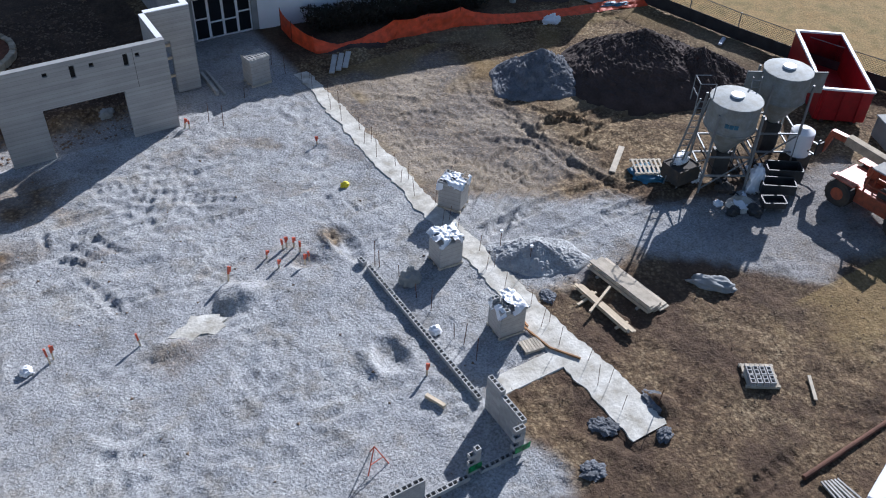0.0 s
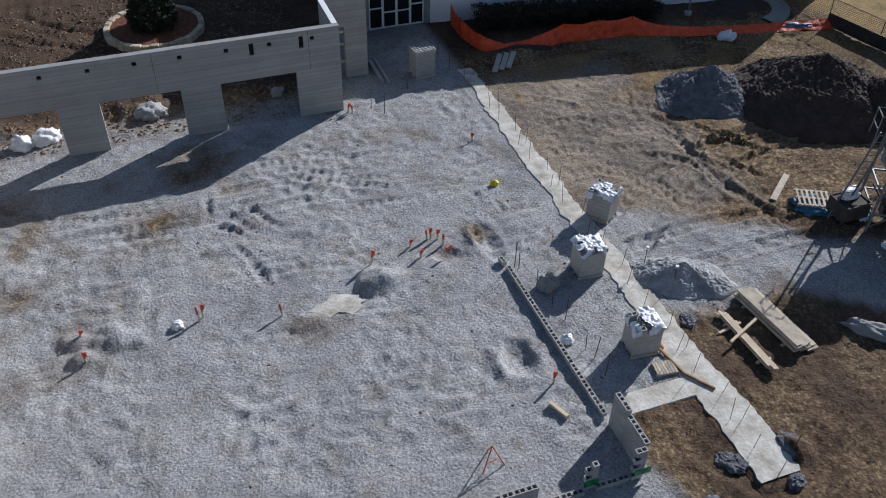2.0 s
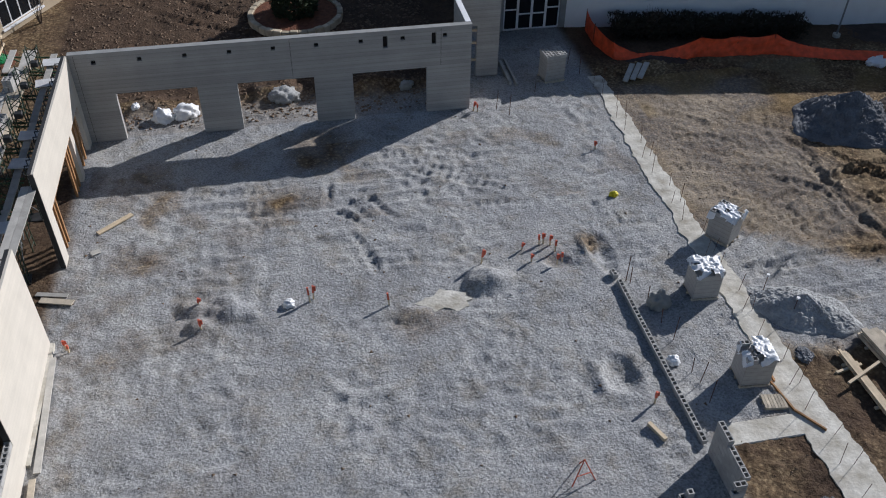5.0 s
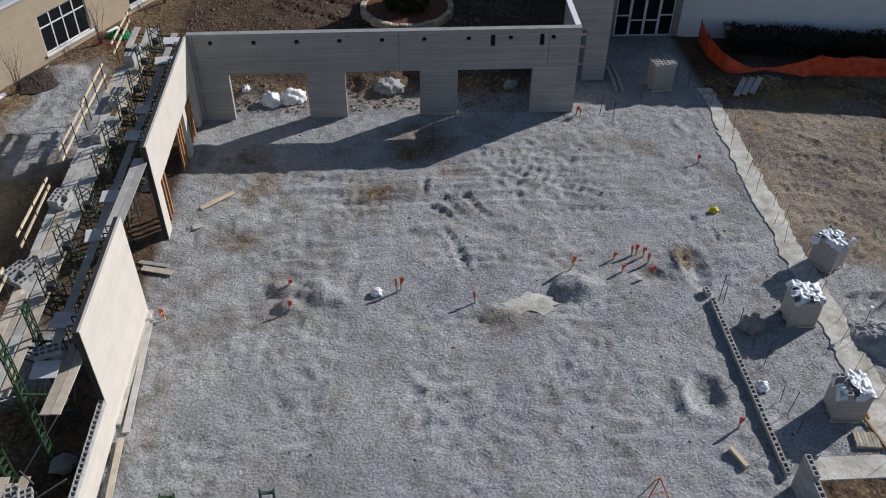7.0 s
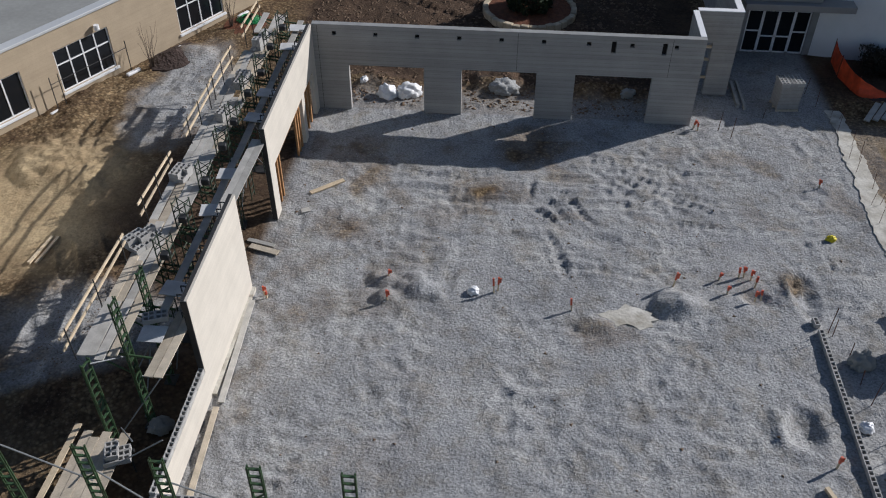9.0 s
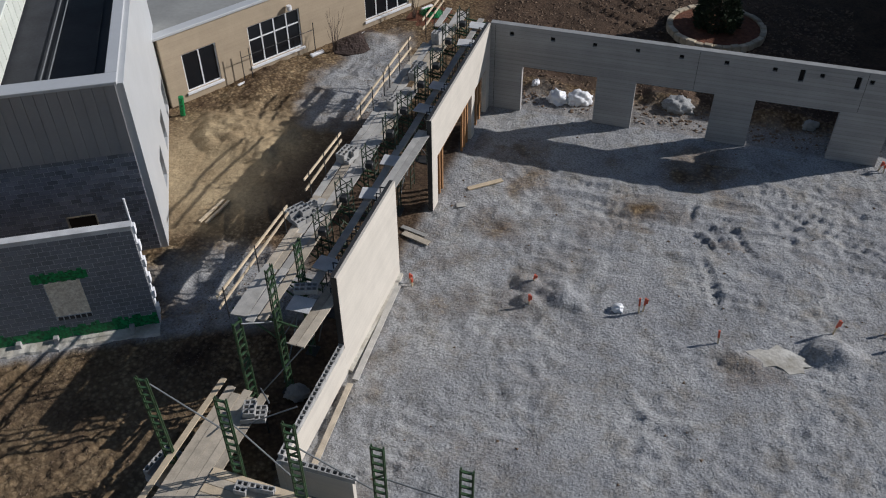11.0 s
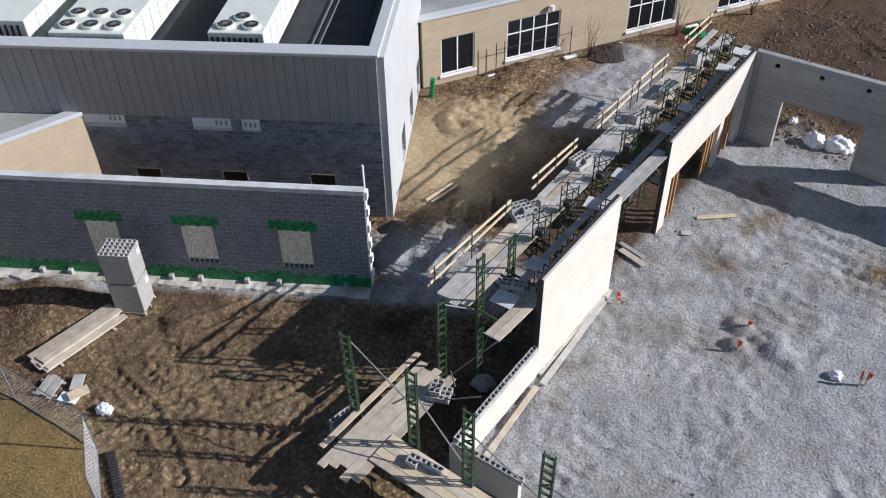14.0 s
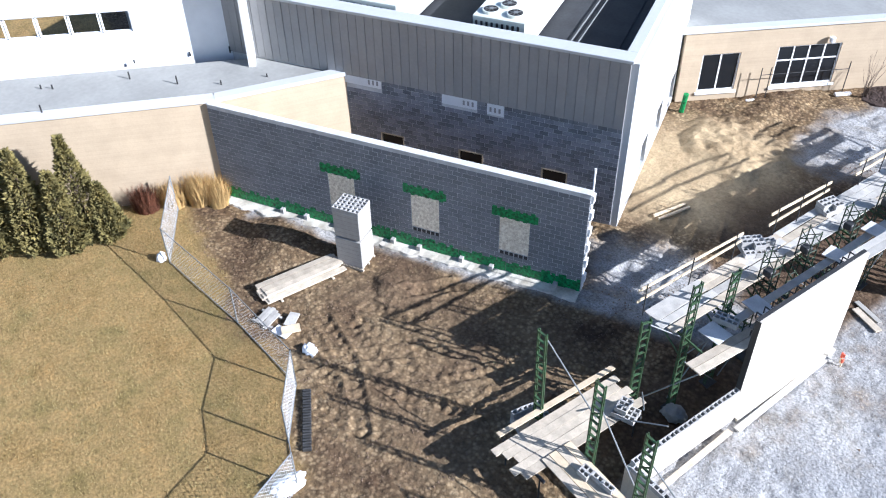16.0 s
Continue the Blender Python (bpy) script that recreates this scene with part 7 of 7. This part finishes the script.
for x, y in ((26.6, -15.6), (27.1, -17.0)):
    ob = thing("capped_bar", "thin bar with a white safety cap", "rebar", pose(x, y, 0), "capped bars")
    bm = bmesh.new()
    rod(bm, (0, 0, 0), (0, 0, 1.0), 0.014, 5)
    part("bar", bm, RUST, ob)
    bm = bmesh.new()
    rod(bm, (0, 0, 0.98), (0, 0, 1.06), 0.07, 10)
    part("cap", bm, WHITE, ob, "white cap")
bm = bmesh.new()
for a, b in (((24.75, -19.9), (24.95, -21.2)), ((24.95, -21.2), (25.6, -22.2)), ((25.0, -18.4), (24.9, -19.9))):
    beam(bm, (*a, 0.1), (*b, 0.1), 0.06, 0.08)
tagged(part("form_edge", bm, SHORE), "dark form board edging the footing", "boards")
bm = bmesh.new()
rod(bm, (-8.35, -18.25, 0.0), (-8.35, -18.25, 5.5), 0.04, 8)
tagged(part("corner_pole", bm, WHITE), "white guide pole at the end of the grey wall", "pole")

# ---- clods, stones and loose litter ----


def scatter(name, count, region, size, mat, label, seed, keep=None, flat=0.4):
    """Many small angular lumps lying on the ground, in one mesh."""
    rr = random.Random(seed)
    base = [Vector(v) for v in ((1, 0, -0.3), (-0.4, 0.9, -0.3), (-0.5, -0.85, -0.3), (0.35, 0.1, 0.8), (-0.3, 0.2, 0.7))]
    tris = ((0, 1, 3), (1, 4, 3), (1, 2, 4), (2, 0, 3), (2, 3, 4))
    verts, faces = [], []
    while len(faces) < count * 5:
        x, y = rr.uniform(region[0], region[2]), rr.uniform(region[1], region[3])
        g, gr, sa, da = zones(x, y)
        if keep and not keep(x, y, g, gr):
            continue
        s = size * (0.4 + 1.6 * rr.random() ** 3)
        m = pose(x, y, height(x, y, g, gr) + s * 0.15, rz=rr.uniform(0, 360))
        i = len(verts)
        verts += [tuple(m @ Vector((v.x * s * rr.uniform(0.7, 1.2), v.y * s * rr.uniform(0.7, 1.2), v.z * s * flat))) for v in base]
        faces += [(i + a, i + b, i + c) for a, b, c in tris]
    me = bpy.data.meshes.new(name)
    me.from_pydata(verts, [], faces)
    me.materials.append(mat)
    return tagged(new(name, me), label, "stones", kind="stuff")


PEBBLE = material("pale_gravel_stone", (0.44, 0.44, 0.43), 0.9, vary=0.3, scale=3, fine=20, bump=0.0)
CLOD = material("soil_clod", (0.19, 0.13, 0.085), 0.95, vary=0.4, scale=2, fine=12, bump=0.0)
scatter("gravel_stones", 45000, (-0.2, -26, 25.2, 6), 0.022, PEBBLE, "coarse pale gravel stones", 1, lambda x, y, g, gr: g > 0.4 and not (-0.4 < x < 18.6 and -0.05 < y < 0.4))
scatter("gravel_clods", 260, (0.2, -25, 24, -0.5), 0.05, CLOD, "dark clods lying on the gravel", 2, lambda x, y, g, gr: g > 0.4)
scatter("soil_clods", 14000, (21.8, -32, 49, 3), 0.032, CLOD, "clods of brown soil", 3, lambda x, y, g, gr: g < 0.5 and gr < 0.6)
scatter("soil_clods", 9000, (-21, -31, -3.8, 10), 0.032, CLOD, "clods of brown soil", 4, lambda x, y, g, gr: g < 0.6 and gr < 0.5 and (y + 18.5) * 0.864 - (x + 8.1) * 0.504 < -0.6 or x > -7.5)
scatter("gravel_stones", 6000, (25.5, -19, 43, -10), 0.024, PEBBLE, "coarse pale gravel stones", 5, lambda x, y, g, gr: g > 0.5)
scatter("back_clods", 9000, (-3, 0.6, 18, 17), 0.08, CLOD, "clods of dark soil behind the wall", 6)

# ---- grass blades ----
rr = random.Random(8)
verts, faces = [], []
while len(faces) < 60000:
    x, y = rr.uniform(-27, -6.5), rr.uniform(-45, -29)
    g, gr, sa, da = zones(x, y)
    if gr < 0.35:
        continue
    h, a = rr.uniform(0.03, 0.085), rr.uniform(0, math.tau)
    i = len(verts)
    verts += [(x - 0.012 * math.cos(a), y - 0.012 * math.sin(a), 0.0), (x + 0.012 * math.cos(a), y + 0.012 * math.sin(a), 0.0), (x + rr.gauss(0, 0.03), y + rr.gauss(0, 0.03), h)]
    faces.append((i, i + 1, i + 2))
me = bpy.data.meshes.new("grass")
me.from_pydata(verts, [], faces)
me.materials.append(material("dry_lawn_blades", (0.31, 0.22, 0.09), 0.85, vary=0.35, scale=0.8, fine=20, bump=0.0, tint=(0.26, 0.22, 0.09)))
tagged(new("grass", me), "short dry straw-coloured lawn grass", "grass", kind="stuff")

# ---- blocks of the dark walls ----
bm = bmesh.new()
box(bm, -0.191, 0.0, 0.009, 0.191, 0.014, 0.191, bevel=0.004)
FACE = bpy.data.meshes.new("wall_block")
bm.to_mesh(FACE)
bm.free()
FACE.materials.append(DARK_BLOCK)
FACE2 = FACE.copy()
FACE2.materials[0] = GREY_BLOCK


def facing(parent, length, height_m, y, data, holes, first, m=None):
    """Courses of block faces on a wall; those past first along the wall are joined."""
    verts, faces = [], []
    src = [tuple(v.co) for v in data.vertices]
    quads = [tuple(p.vertices) for p in data.polygons]
    made = 0
    for c in range(int(height_m / 0.2 + 0.01)):
        s, z = (0.2 if c % 2 == 0 else 0.0), c * 0.2
        while s < length + 0.2:
            spans = [(max(s - 0.2, 0.0), min(s + 0.2, length))]
            for a, z0, b, z1 in holes:
                if z0 - 0.15 < z < z1 - 0.05:
                    spans = [q for l, r in spans for q in ((l, min(r, a)), (max(l, b), r))]
            for l, r in spans:
                if r - l < 0.05:
                    continue
                k, mid = (r - l) / 0.4, (l + r) / 2
                if made < 300 and s < first:
                    o = new("wall_block", data)
                    o.parent, o.matrix_basis = parent, pose(mid, y, z) @ Matrix.Diagonal((k, 1, 1, 1))
                    made += 1
                else:
                    i = len(verts)
                    verts += [(mid + x * k, y + yy, z + zz) for x, yy, zz in src]
                    faces += [tuple(i + q for q in quad) for quad in quads]
            s += 0.4
    me = bpy.data.meshes.new("blockwork")
    me.from_pydata(verts, [], faces)
    me.materials.append(data.materials[0])
    o = new("blockwork", me)
    o.parent = parent
    tagged(o, "dark blocks in running bond", kind="stuff")


facing(db, 14, 4.8, 0.3, FACE, [(2.05, 1.1, 3.2, 2.2), (5.85, 1.1, 7.0, 2.2), (9.65, 1.1, 10.8, 2.2), (4.95, 4.2, 5.7, 4.8), (6.15, 4.2, 7.75, 4.8), (10.6, 4.2, 12.5, 4.8)], 5.6)
facing(gw, GW, 4.75, 0.296, FACE2, WINS, 5.4)
